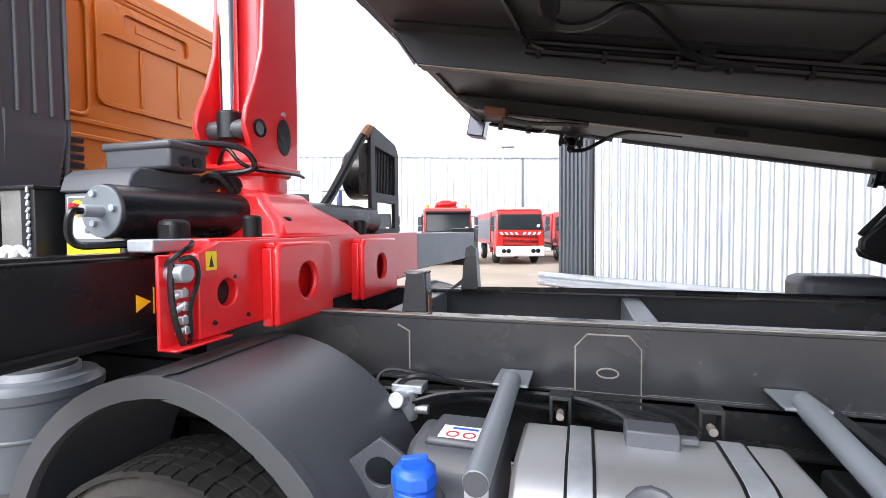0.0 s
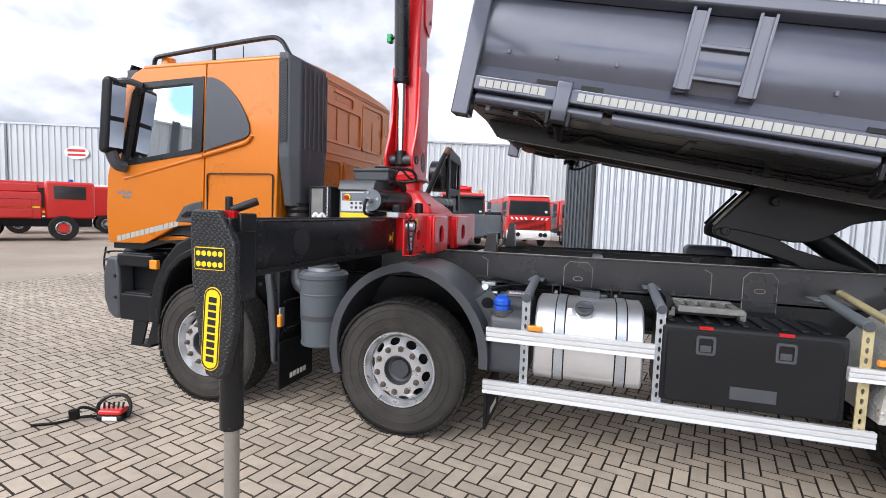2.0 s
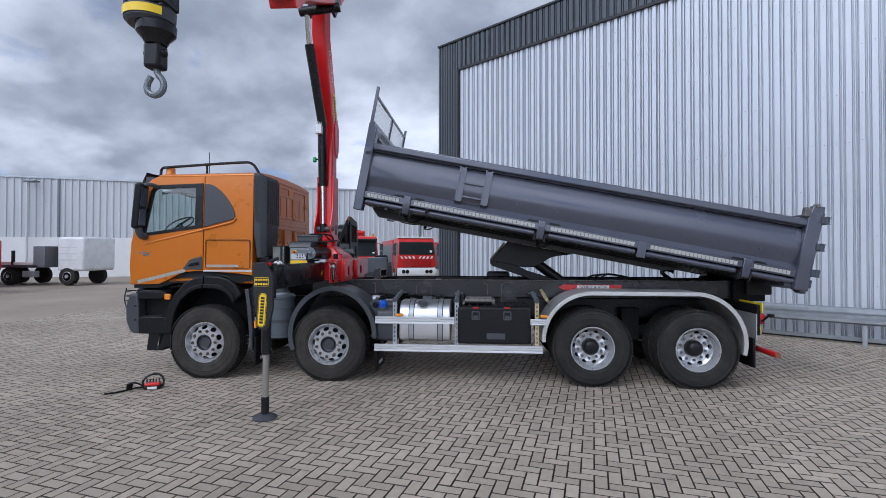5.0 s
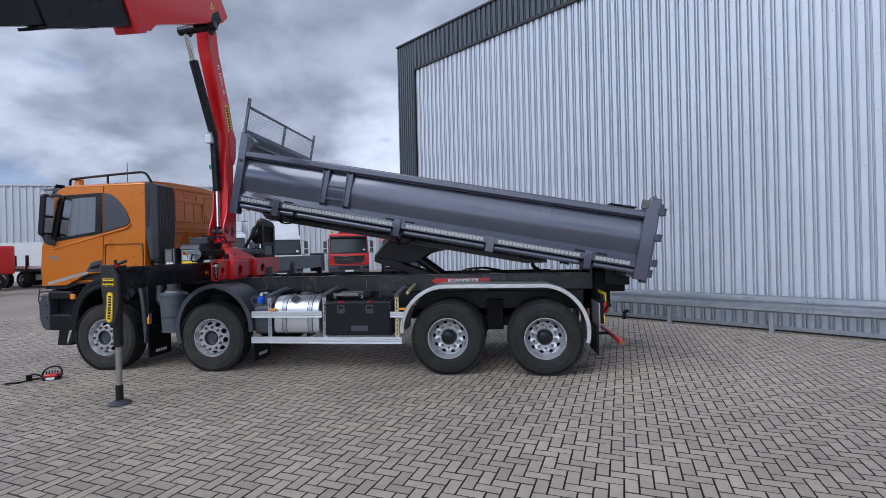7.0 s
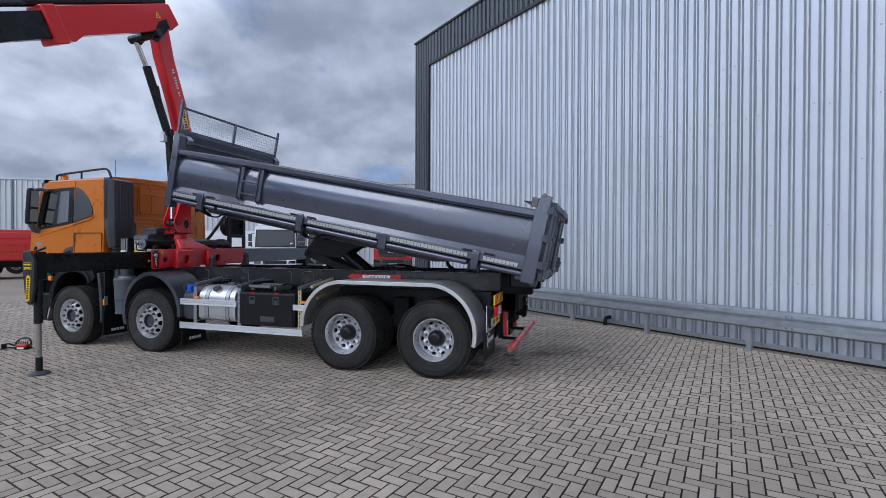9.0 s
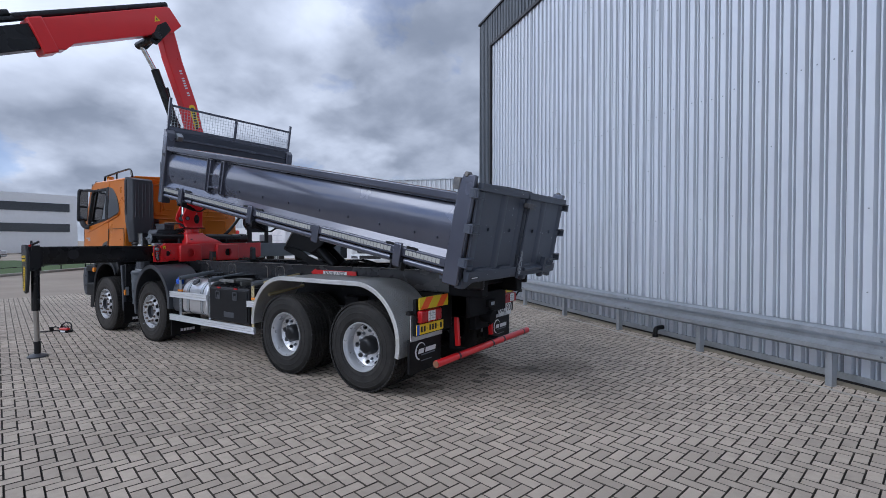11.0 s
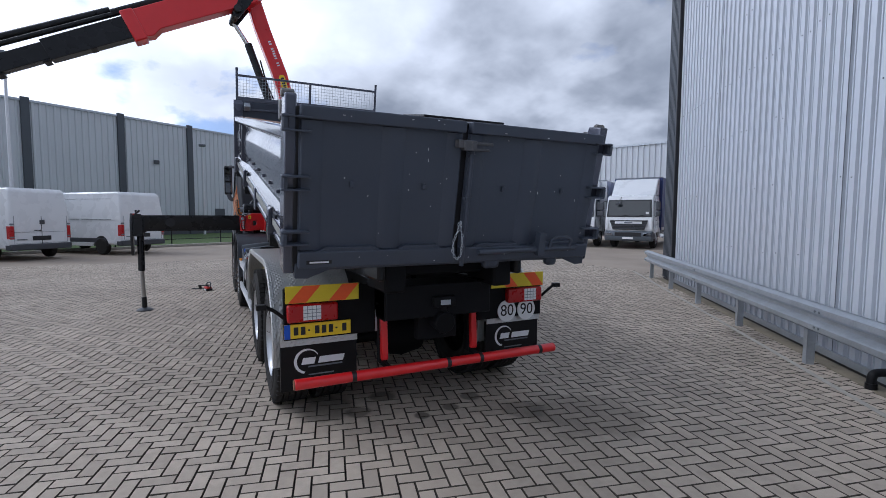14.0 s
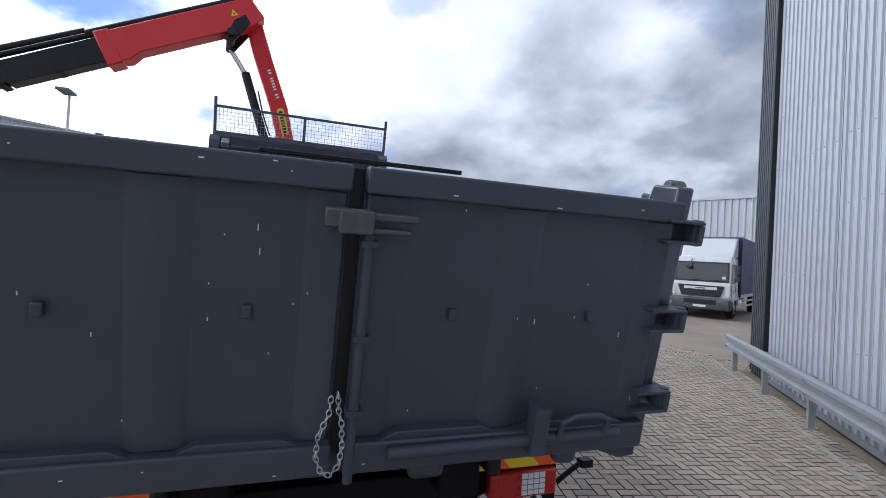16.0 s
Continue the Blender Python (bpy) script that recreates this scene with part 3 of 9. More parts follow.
def hpart(name, bm, mat, label="", bevel=0.0, smooth=False):
    bmesh.ops.transform(bm, matrix=WALL, verts=bm.verts)
    return part(name, bm, mat, hall, label, bevel, smooth)


bm = bmesh.new()
span(bm, (0.02, 0.09, 0), (LONG, 25, EAVE - 0.05))
hpart("hall_core", bm, "darkcladding")
bm = bmesh.new()
ribbed(bm, CORNER - 0.1, LONG, 0.1, BAND + 0.05, -0.02, 0.1995, 0.105, 0.075, groove=True)
hpart("wall_sheet", bm, "cladding", "pale grey corrugated wall sheeting")
bm = bmesh.new()
ribbed(bm, 0.0, CORNER, 0.06, EAVE, -0.055, 0.115, 0.055, 0.045, groove=True)
hpart("corner_sheet", bm, "darkcladding", "dark corrugated corner sheeting")
bm = bmesh.new()
ribbed(bm, CORNER, LONG, BAND, EAVE, -0.06, 0.1995, 0.09, 0.05, groove=True)
hpart("eaves_band", bm, "darkcladding", "dark corrugated eaves band")
bm = boxes(((CORNER - 0.04, -0.09, 0.06), (CORNER + 0.04, 0, BAND)), ((CORNER, -0.08, BAND - 0.04), (LONG, 0, BAND + 0.04)), ((-0.02, -0.1, EAVE), (LONG, 0.1, EAVE + 0.06)))
hpart("flashing", bm, "ink", "near-black folded flashing")
bm = bmesh.new()
for k in range(5):
    span(bm, (-0.03, 0.05 + 0.23 * k, 0.05), (-0.005, 0.14 + 0.23 * k, EAVE))
hpart("return_rib", bm, "darkcladding")
hpart("base_flashing", boxes(((CORNER, -0.05, 0.04), (LONG, -0.005, 0.12))), "steel", "folded base flashing")
hpart("base_gap", boxes(((0, -0.03, -0.01), (LONG, 0.0, 0.04))), "ink")
bm = bmesh.new()
rng = random.Random(2)
for z, share in ((1.15, 0.3), (2.12, 0.12), (3.09, 0.25), (4.06, 0.6), (5.03, 0.2), (6.0, 0.25), (6.97, 0.6), (7.8, 0.4)):
    s = CORNER - 0.1 + 0.04
    while s < 26:
        if rng.random() < share:
            zz = z + rng.uniform(-0.03, 0.03)
            box(bm, (s + 0.012, -0.024, zz), (0.014, 0.007, 0.016))
        s += 0.1995
screws = hpart("sheet_screws", bm, "greysteel", "cladding screws")
tagged(screws, kind="stuff")
for s in (3.62, 7.5, 11.4, 15.3):
    hpart("sheet_lap", boxes(((s, -0.027, 0.12), (s + 0.006, -0.021, BAND))), "greysteel")

# edging and gutter along the wall
hpart("edging_strip", boxes(((-1.5, -0.53, -0.02), (LONG, -0.47, 0.003))), "edging", "pale concrete edging strip")

M["sandstrip"] = material("sandy_strip", (0.22, 0.185, 0.13), 0.95, 0, 0.4, 5, bump=0.004, bscale=60, dirt=0.7, dirt_color=(0.11, 0.1, 0.07))
hpart("sand_strip", boxes(((0.0, -0.22, -0.02), (LONG, -0.03, 0.004))), "sandstrip", "sandy mossy strip along the wall foot")

# guard rail
rail = thing("guard_rail", WALL_C, "galvanised steel crash barrier along the hall", "guard rail")


def gpart(name, bm, mat, parent=None, label="", bevel=0.0):
    bmesh.ops.transform(bm, matrix=WALL, verts=bm.verts)
    return part(name, bm, mat, parent or rail, label, bevel)


W = [(-0.395, 0.738), (-0.385, 0.735), (-0.465, 0.70), (-0.468, 0.645), (-0.392, 0.597), (-0.392, 0.553), (-0.468, 0.505), (-0.465, 0.45), (-0.385, 0.415), (-0.395, 0.412)]
s = -0.3
while s < 24:
    e = s + (4.06 if s > 0 else 4.1)
    bm = bmesh.new()
    back = [(y + 0.006, z) for y, z in W[::-1]]
    prism(bm, W + back, s, e - 0.003, "x")
    beam_ = gpart("w_beam", bm, "steel", None, "galvanised W-profile beam")
    for z in (0.66, 0.485):
        for d in (0.12, 0.2):
            gpart("beam_bolt", made(rod, (s + d, -0.475, z), (s + d, -0.455, z), 0.014, seg=6), "greysteel", beam_)
    s = e
for k in range(13):
    x = 0.06 + 1.9 * k
    bm = boxes(((x - 0.04, -0.385, -0.01), (x + 0.04, -0.377, 0.72)), ((x - 0.04, -0.385, -0.01), (x - 0.034, -0.3, 0.72)), ((x + 0.034, -0.385, -0.01), (x + 0.04, -0.3, 0.72)))
    gpart("rail_post", bm, "steel", None, "channel post", bevel=0.002)
drain = thing("drain_pipe", WALL @ Vector((8.45, -0.25, 0)), "short black drain elbow at the wall foot", "pipe")
bm = bmesh.new()
tube(bm, [WALL @ Vector(p) for p in ((8.45, 0.0, 0.17), (8.45, -0.14, 0.17), (8.45, -0.19, 0.14), (8.45, -0.19, 0.04))], 0.04, 12)
part("elbow", bm, "flap", drain)
bm = bmesh.new()
p = WALL @ Vector((8.45, -0.19, 0))
rod(bm, (p.x, p.y, 0), (p.x, p.y, 0.06), 0.05)
part("collar", bm, "flap", drain)


# ---- the tipper truck: chassis, wheels, cab ----
def text_part(name, body, size, m, mat, parent, depth=0.001):
    cu = bpy.data.curves.new(name, "FONT")
    cu.body, cu.size, cu.extrude, cu.align_x, cu.align_y = body, size, depth, "CENTER", "CENTER"
    tmp = new(name, cu)
    me = bpy.data.meshes.new_from_object(tmp.evaluated_get(bpy.context.evaluated_depsgraph_get()))
    bpy.data.objects.remove(tmp)
    me.transform(m)
    me.materials.clear()
    me.materials.append(M[mat])
    ob = new(name, me)
    ob.parent = parent
    return ob


NEAR = Matrix(((1, 0, 0, 0), (0, 0, -1, 0), (0, 1, 0, 0), (0, 0, 0, 1)))  # lettering that faces -y
REAR = Matrix(((0, 0, 1, 0), (1, 0, 0, 0), (0, 1, 0, 0), (0, 0, 0, 1)))  # lettering that faces +x


def at(x, y, z, m):
    return Matrix.Translation((x, y, z)) @ m


truck = thing("tipper_truck", (0, 0, 0), "orange four-axle tipper truck parked on block paving", "truck")
AXLES = ((0.185, 0), (1.998, 0), (5.615, 1), (6.975, 1))
TYRE_R = 0.525


def tyre_mesh(w0):
    bm = bmesh.new()
    prof = [(0.035, 0.285), (0.02, 0.298), (0.012, 0.31), (0.008, 0.325), (0.002, 0.328), (0.0, 0.345), (0.004, 0.349), (0.001, 0.37), (0.001, 0.395), (-0.003, 0.399), (-0.002, 0.408), (0.003, 0.412), (0.004, 0.43), (0.012, 0.458), (0.008, 0.462), (0.013, 0.472), (0.02, 0.48), (0.04, 0.508)]
    tread = []
    for a in (0.075, 0.125, 0.175, 0.225):
        tread += [(a - 0.006, TYRE_R - 0.006), (a - 0.005, TYRE_R - 0.022), (a + 0.005, TYRE_R - 0.022), (a + 0.006, TYRE_R - 0.006)]
    prof = prof + tread + [(0.3 - a, r) for a, r in prof[::-1]]
    lathe(bm, [(w0 + a, r) for a, r in prof], (0, 0, 0), "y", 64, caps=False)
    return bm


def tread_mesh(w0):
    bm = bmesh.new()
    for k in range(56):
        t = Matrix.Rotation(2 * math.pi * k / 56, 4, "Y")
        for a, tw in ((0.045, 0.5), (0.1, -0.35), (0.15, 0.35), (0.2, -0.35), (0.255, -0.5)):
            m = t @ Matrix.Translation((0, w0 + a, TYRE_R - 0.008)) @ Matrix.Rotation(tw * 0.4, 4, "Z") @ Matrix.Diagonal((0.05, 0.036 if 0.05 < a < 0.25 else 0.05, 0.018, 1))
            bmesh.ops.create_cube(bm, size=1, matrix=m)
    return bm


def ring_plate(bm, r0, r1, rh, holes, hr, w, cone, thick):
    """A wheel disc with oval hand holes; cone pushes it out towards the middle."""
    outer = oval(0, 0, r1, r1, 48)
    inner = oval(0, 0, r0, r0, 36)
    hs = []
    for k in range(holes):
        a = 2 * math.pi * k / holes
        hs.append([((rh + hr * 0.75 * math.cos(q)) * math.cos(a) - hr * 1.25 * math.sin(q) * math.sin(a),
                    (rh + hr * 0.75 * math.cos(q)) * math.sin(a) + hr * 1.25 * math.sin(q) * math.cos(a)) for q in [2 * math.pi * i / 12 for i in range(12)]])
    plate(bm, outer, [inner, *hs], w, w + thick, "y")
    for v in bm.verts:
        r = math.hypot(v.co.x, v.co.z)
        v.co.y += cone * max(0.0, min(1.0, (r1 - r) / (r1 - 0.197)))


def build_wheel(name, rear):
    wheel = new(name)
    wheel.parent = truck
    tyre = part("tyre", tyre_mesh(0.0), "rubber" if rear else "dustyrubber", wheel)
    tagged(part("tread", tread_mesh(0.0), "rubber", tyre), "worn tread blocks", kind="stuff")
    bm = bmesh.new()
    deep = 0.15 if rear else 0.075
    lathe(bm, [(0.03, 0.292), (0.014, 0.288), (0.014, 0.279), (0.04, 0.27), (0.05, 0.262), (deep, 0.252), (deep + 0.12, 0.252), (0.29, 0.28), (0.29, 0.262), (deep + 0.12, 0.244), (deep + 0.03, 0.244)], (0, 0, 0), "y", 56, close=True)
    part("rim", bm, "rim", wheel)
    bm = bmesh.new()
    ring_plate(bm, 0.115 if not rear else 0.113, 0.25, 0.216, 10, 0.026 if rear else 0.033, deep, 0.05 if rear else -0.07, 0.012)
    part("wheel_disc", bm, "rim", wheel)
    face = deep + (0.05 if rear else -0.07)
    # dark drum added as a backing, so the hand holes read as shaded
    part("brake_drum", made(lathe, [(deep + (0.075 if rear else 0.03), 0.14), (deep + (0.08 if rear else 0.035), 0.235), (deep + 0.16, 0.238)], (0, 0, 0), "y", 32), "underside", wheel)
    for k in range(10):
        bm = bmesh.new()
        a = 2 * math.pi * (k + 0.5) / 10
        c, s = math.cos(a) * 0.1675, math.sin(a) * 0.1675
        rod(bm, (c, face - 0.024, s), (c, face + 0.02, s), 0.017, seg=6)
        rod(bm, (c, face - 0.006, s), (c, face + 0.01, s), 0.023, seg=12)
        rod(bm, (c, face - 0.036, s), (c, face - 0.022, s), 0.010, seg=8)
        part("wheel_nut", bm, "nut" if not rear else "greysteel", wheel)
    bm = bmesh.new()
    if rear:
        lathe(bm, [(deep + 0.12, 0.112), (0.13, 0.11), (0.105, 0.1), (0.09, 0.09), (0.075, 0.075), (0.07, 0.05), (0.07, 0.001)], (0, 0, 0), "y", 32)
    else:
        lathe(bm, [(deep + 0.1, 0.118), (deep - 0.064, 0.114), (deep - 0.066, 0.106), (deep - 0.02, 0.1), (deep - 0.01, 0.075), (deep - 0.03, 0.07), (deep - 0.03, 0.001)], (0, 0, 0), "y", 32)
    part("hub", bm, "chassis" if rear else "plastic", wheel, "dark greasy hub")
    bm = bmesh.new()
    rod(bm, (0.2, face - 0.02, 0.12), (0.215, face - 0.07, 0.13), 0.005, seg=6)
    part("valve", bm, "greysteel", wheel)
    return wheel


protos = {0: build_wheel("wheel", 0), 1: build_wheel("wheel", 1)}
first = {0: True, 1: True}
for x, rear in AXLES:
    for side in (-1, 1):
        spin = random.uniform(0, 360)
        m = pose(x, side * 1.235, 0.515, 0, 0, 0 if side < 0 else 180) @ pose(0, 0, 0, 0, spin, 0)
        if first[rear]:
            protos[rear].matrix_basis, first[rear] = m, False
        else:
            copy_thing(protos[rear], m)
        if rear:
            bm = tyre_mesh(0.0)
            bmesh.ops.transform(bm, matrix=pose(x, side * 0.9, 0.515, 0, 0, 0 if side < 0 else 180), verts=bm.verts)
            inner = part("inner_tyre", bm, "rubber", truck)
            bm = tread_mesh(0.0)
            bmesh.ops.transform(bm, matrix=pose(x, side * 0.9, 0.515, 0, 0, 0 if side < 0 else 180), verts=bm.verts)
            tagged(part("tread", bm, "rubber", inner), "worn tread blocks", kind="stuff")

# axles
for x, rear in AXLES:
    bm = bmesh.new()
    rod(bm, (x, -1.0, 0.5), (x, 1.0, 0.5), 0.075 if rear else 0.06)
    if rear:
        lathe(bm, [(-0.25, 0.08), (-0.2, 0.2), (0, 0.24), (0.2, 0.2), (0.25, 0.08)], (x, 0.02, 0.5), "y", 20)
    part("axle", bm, "underside", truck, bevel=0.004)

# frame rails: the tipper's sub-frame above, the truck's own rails below
for s in (-1, 1):
    y = 0.47 * s
    bm = bmesh.new()
    prism(bm, [(y + 0.012 * s, 1.128), (y + 0.012 * s, 1.14), (y, 1.14), (y, 1.372), (y + 0.004 * s, 1.372), (y + 0.004 * s, 1.384), (y - 0.09 * s, 1.384), (y - 0.09 * s, 1.372), (y - 0.012 * s, 1.372), (y - 0.012 * s, 1.14), (y - 0.09 * s, 1.14), (y - 0.09 * s, 1.128)], 1.5, 8.05, "x")
    part("subframe_rail", bm, "railpaint", truck, bevel=0.002)
    for gx in (3.14, 4.43):
        out = [(gx, 1.05), (gx, 1.30), (gx + 0.04, 1.345), (gx + 0.18, 1.345), (gx + 0.22, 1.30), (gx + 0.22, 1.05)]
        bm = bmesh.new()
        plate(bm, out, [oval(gx + 0.11, 1.21, 0.035, 0.016, 14)], y, y + 0.01 * s)
        gus = part("gusset_plate", bm, "railpaint", truck, bevel=0.002)
        part("slot_rim", made(plate, oval(gx + 0.11, 1.21, 0.039, 0.02, 14), [oval(gx + 0.11, 1.21, 0.034, 0.015, 14)], y + 0.008 * s, y + 0.0125 * s), "bareweld", gus)
        bm = bmesh.new()
        tube(bm, [(p, y + 0.006 * s, z) for p, z in out], 0.0042, 6, 0)
        part("weld_bead", bm, "bareweld", gus, "grey weld bead")
    for x0, x1 in ((2.48, 2.5), (4.2, 4.22), (5.6, 5.62)):
        bm = bmesh.new()
        tube(bm, [(x0 - 0.03, y + 0.003 * s, 1.345), (x1, y + 0.003 * s, 1.32), (x1, y + 0.003 * s, 1.16)], 0.004, 6, 0)
        part("weld_bead", bm, "bareweld", truck)
    bm = bmesh.new()
    span(bm, (-0.6, y + 0.05 * s - 0.06 * s, 0.84), (7.95, y + 0.06 * s - 0.06 * s, 1.125))
    span(bm, (-0.6, y, 1.112), (7.95, y - 0.08 * s, 1.125))
    span(bm, (-0.6, y, 0.84), (7.95, y - 0.08 * s, 0.852))
    for i in range(60):
        x = 2.2 + i * 0.095
        rod(bm, (x, y + 0.012 * s, 1.06 - 0.05 * (i % 3)), (x, y - 0.01 * s, 1.06 - 0.05 * (i % 3)), 0.009, seg=6)
    part("frame_rail", bm, "chassis", truck)
    bm = boxes(((2.1, y + 0.006 * s, 1.3845), (8.0, y - 0.012 * s, 1.388)))
    part("bare_rail_edge", bm, "bareweld", truck, "rust-edged bare steel strip")
for x in (2.3, 3.36, 4.9, 6.2, 7.6):
    part("cross_member", boxes(((x, -0.46, 1.2), (x + 0.09, 0.46, 1.36))), "greysteel", truck, bevel=0.006)
for k in range(5):
    bm = bmesh.new()
    tube(bm, [(2.4, -0.5 - 0.016 * k, 1.08 + 0.008 * k), (2.9, -0.52 - 0.016 * k, 1.115), (3.4, -0.51 - 0.015 * k, 1.1 - 0.01 * k), (3.55, -0.53 - 0.01 * k, 1.02), (4.6, -0.5 - 0.01 * k, 1.0)], 0.011, 6)
    part("air_hose", bm, "black", truck)
bm = bmesh.new()
tube(bm, [(2.5, -0.6, 1.14), (2.56, -0.62, 1.19), (2.68, -0.58, 1.17), (2.9, -0.53, 1.12), (3.2, -0.5, 1.13)], 0.011, 6)
tube(bm, [(2.46, -0.6, 1.06), (2.4, -0.6, 1.12), (2.42, -0.56, 1.2), (2.6, -0.52, 1.16), (2.8, -0.5, 1.12)], 0.009, 6)
part("valve_hose", bm, "black", truck)
for k in range(5):
    part("frame_bolt", made(rod, (2.72 + 0.045 * k, -0.486, 1.1 + 0.012 * (k % 2)), (2.72 + 0.045 * k, -0.474, 1.1 + 0.012 * (k % 2)), 0.012, seg=6), "bareweld", truck)
bm = bmesh.new()
for k in range(3):
    tube(bm, [(2.5, 0.42 - 0.02 * k, 1.385), (3.4, 0.43 - 0.02 * k, 1.397), (4.6, 0.42 - 0.02 * k, 1.39), (5.5, 0.43 - 0.015 * k, 1.39), (7.2, 0.42 - 0.02 * k, 1.39)], 0.012, 6)
part("cable_run", bm, "black", truck)
for k in range(4):
    bm = bmesh.new()
    tube(bm, [(2.56, -0.62 + 0.012 * k, 1.09 - 0.014 * k), (2.7, -0.6 + 0.008 * k, 1.135 - 0.012 * k), (2.95, -0.585 + 0.014 * k, 1.15 - 0.012 * k), (3.15, -0.63 + 0.02 * k, 1.165 - 0.01 * k), (3.27, -0.72 + 0.016 * k, 1.16 - 0.006 * k), (3.31 + 0.015 * k, -0.775, 1.145)], 0.0095, 6)
    part("tank_hose", bm, "black", truck)
bm = bmesh.new()
tube(bm, [(3.44, -0.825, 1.14), (3.5, -0.78, 1.145), (3.42, -0.66, 1.17), (3.2, -0.58, 1.15), (3.0, -0.54, 1.12)], 0.006, 6)
part("sender_cable", bm, "black", truck)
for x in (3.06, 3.5):
    bm = bmesh.new()
    prism(bm, [(x, 1.09), (x + 0.012, 1.09), (x + 0.012, 1.165), (x + 0.06, 1.165), (x + 0.06, 1.09), (x + 0.072, 1.09), (x + 0.072, 1.18), (x, 1.18)], -0.68, -0.62)
    br = part("strap_bracket", bm, "chassis", truck, bevel=0.003)
    part("strap_bolt", made(rod, (x + 0.036, -0.7, 1.12), (x + 0.036, -0.66, 1.12), 0.013, seg=8), "bareweld", br)
for x in (3.62, 3.66, 3.74, 3.8, 2.86, 2.9):
    part("frame_hole", made(rod, (x, -0.473, 1.07 + 0.03 * (round(x * 50) % 2)), (x, -0.471, 1.07 + 0.03 * (round(x * 50) % 2)), 0.011, seg=10), "ink", truck)
# body rest and its rusty post
bm = bmesh.new()
prism(bm, [(2.45, 1.388), (2.56, 1.388), (2.55, 1.55), (2.47, 1.55)], -0.43, -0.42)
prism(bm, [(2.55, 1.388), (2.56, 1.388), (2.55, 1.55), (2.54, 1.55)], -0.42, -0.35)
span(bm, (2.46, -0.43, 1.545), (2.555, -0.35, 1.555))
rest = part("body_rest", bm, "railpaint", truck, "worn dark body rest with rubbed rust", bevel=0.005)
bm = bmesh.new()
prism(bm, [(-0.415, 1.39), (-0.365, 1.39), (-0.362, 1.43), (-0.38, 1.455), (-0.385, 1.44), (-0.405, 1.46)], 2.5575, 2.561, "x")
part("rust_patch", bm, "rust", rest)
bm = bmesh.new()
prism(bm, [(2.5, 1.388), (2.6, 1.388), (2.585, 1.62), (2.56, 1.64), (2.53, 1.62)], 0.36, 0.37)
prism(bm, [(2.59, 1.388), (2.6, 1.388), (2.585, 1.62), (2.575, 1.62)], 0.37, 0.44)
prism(bm, [(2.35, 1.33), (2.4, 1.36), (2.57, 1.5), (2.57, 1.45)], 0.38, 0.4)
part("body_rest", bm, "railpaint", truck, "tall dark bent body rest", bevel=0.005)
# air valve between guard and tanks
bm = bmesh.new()
rod(bm, (2.53, -0.60, 1.02), (2.53, -0.60, 1.13), 0.045)
rod(bm, (2.53, -0.62, 1.1), (2.53, -0.70, 1.12), 0.03)
rod(bm, (2.44, -0.6, 1.06), (2.62, -0.6, 1.06), 0.018)
span(bm, (2.48, -0.62, 1.12), (2.6, -0.54, 1.15))
part("air_valve", bm, "steel", truck, "cast air valve with fittings", bevel=0.004)


# mudguards
def guard(name, cx, cz, r, a0, a1, y0, y1, mat, lip=0.045, flat=0.0, seg=28, label=""):
    bm = bmesh.new()
    pts = arc(cx, cz, r, a0, a1, seg)
    top = [(p + (flat if p > cx else -flat), z) for p, z in pts]
    inn = [(p + (flat if p > cx else -flat), z) for p, z in arc(cx, cz, r - 0.02, a0, a1, seg)]
    prism(bm, top + inn[::-1], y0, y1)
    lipo = [(p + (flat if p > cx else -flat), z) for p, z in arc(cx, cz, r + 0.004, a0, a1, seg)]
    lipi = [(p + (flat if p > cx else -flat), z) for p, z in arc(cx, cz, r - lip, a0, a1, seg)]
    e = 0.02 if y0 < y1 else -0.02
    prism(bm, lipo + lipi[::-1], y0 - e * 0.6, y0 + e)
    return part(name, bm, mat, truck, label, bevel=0.004)


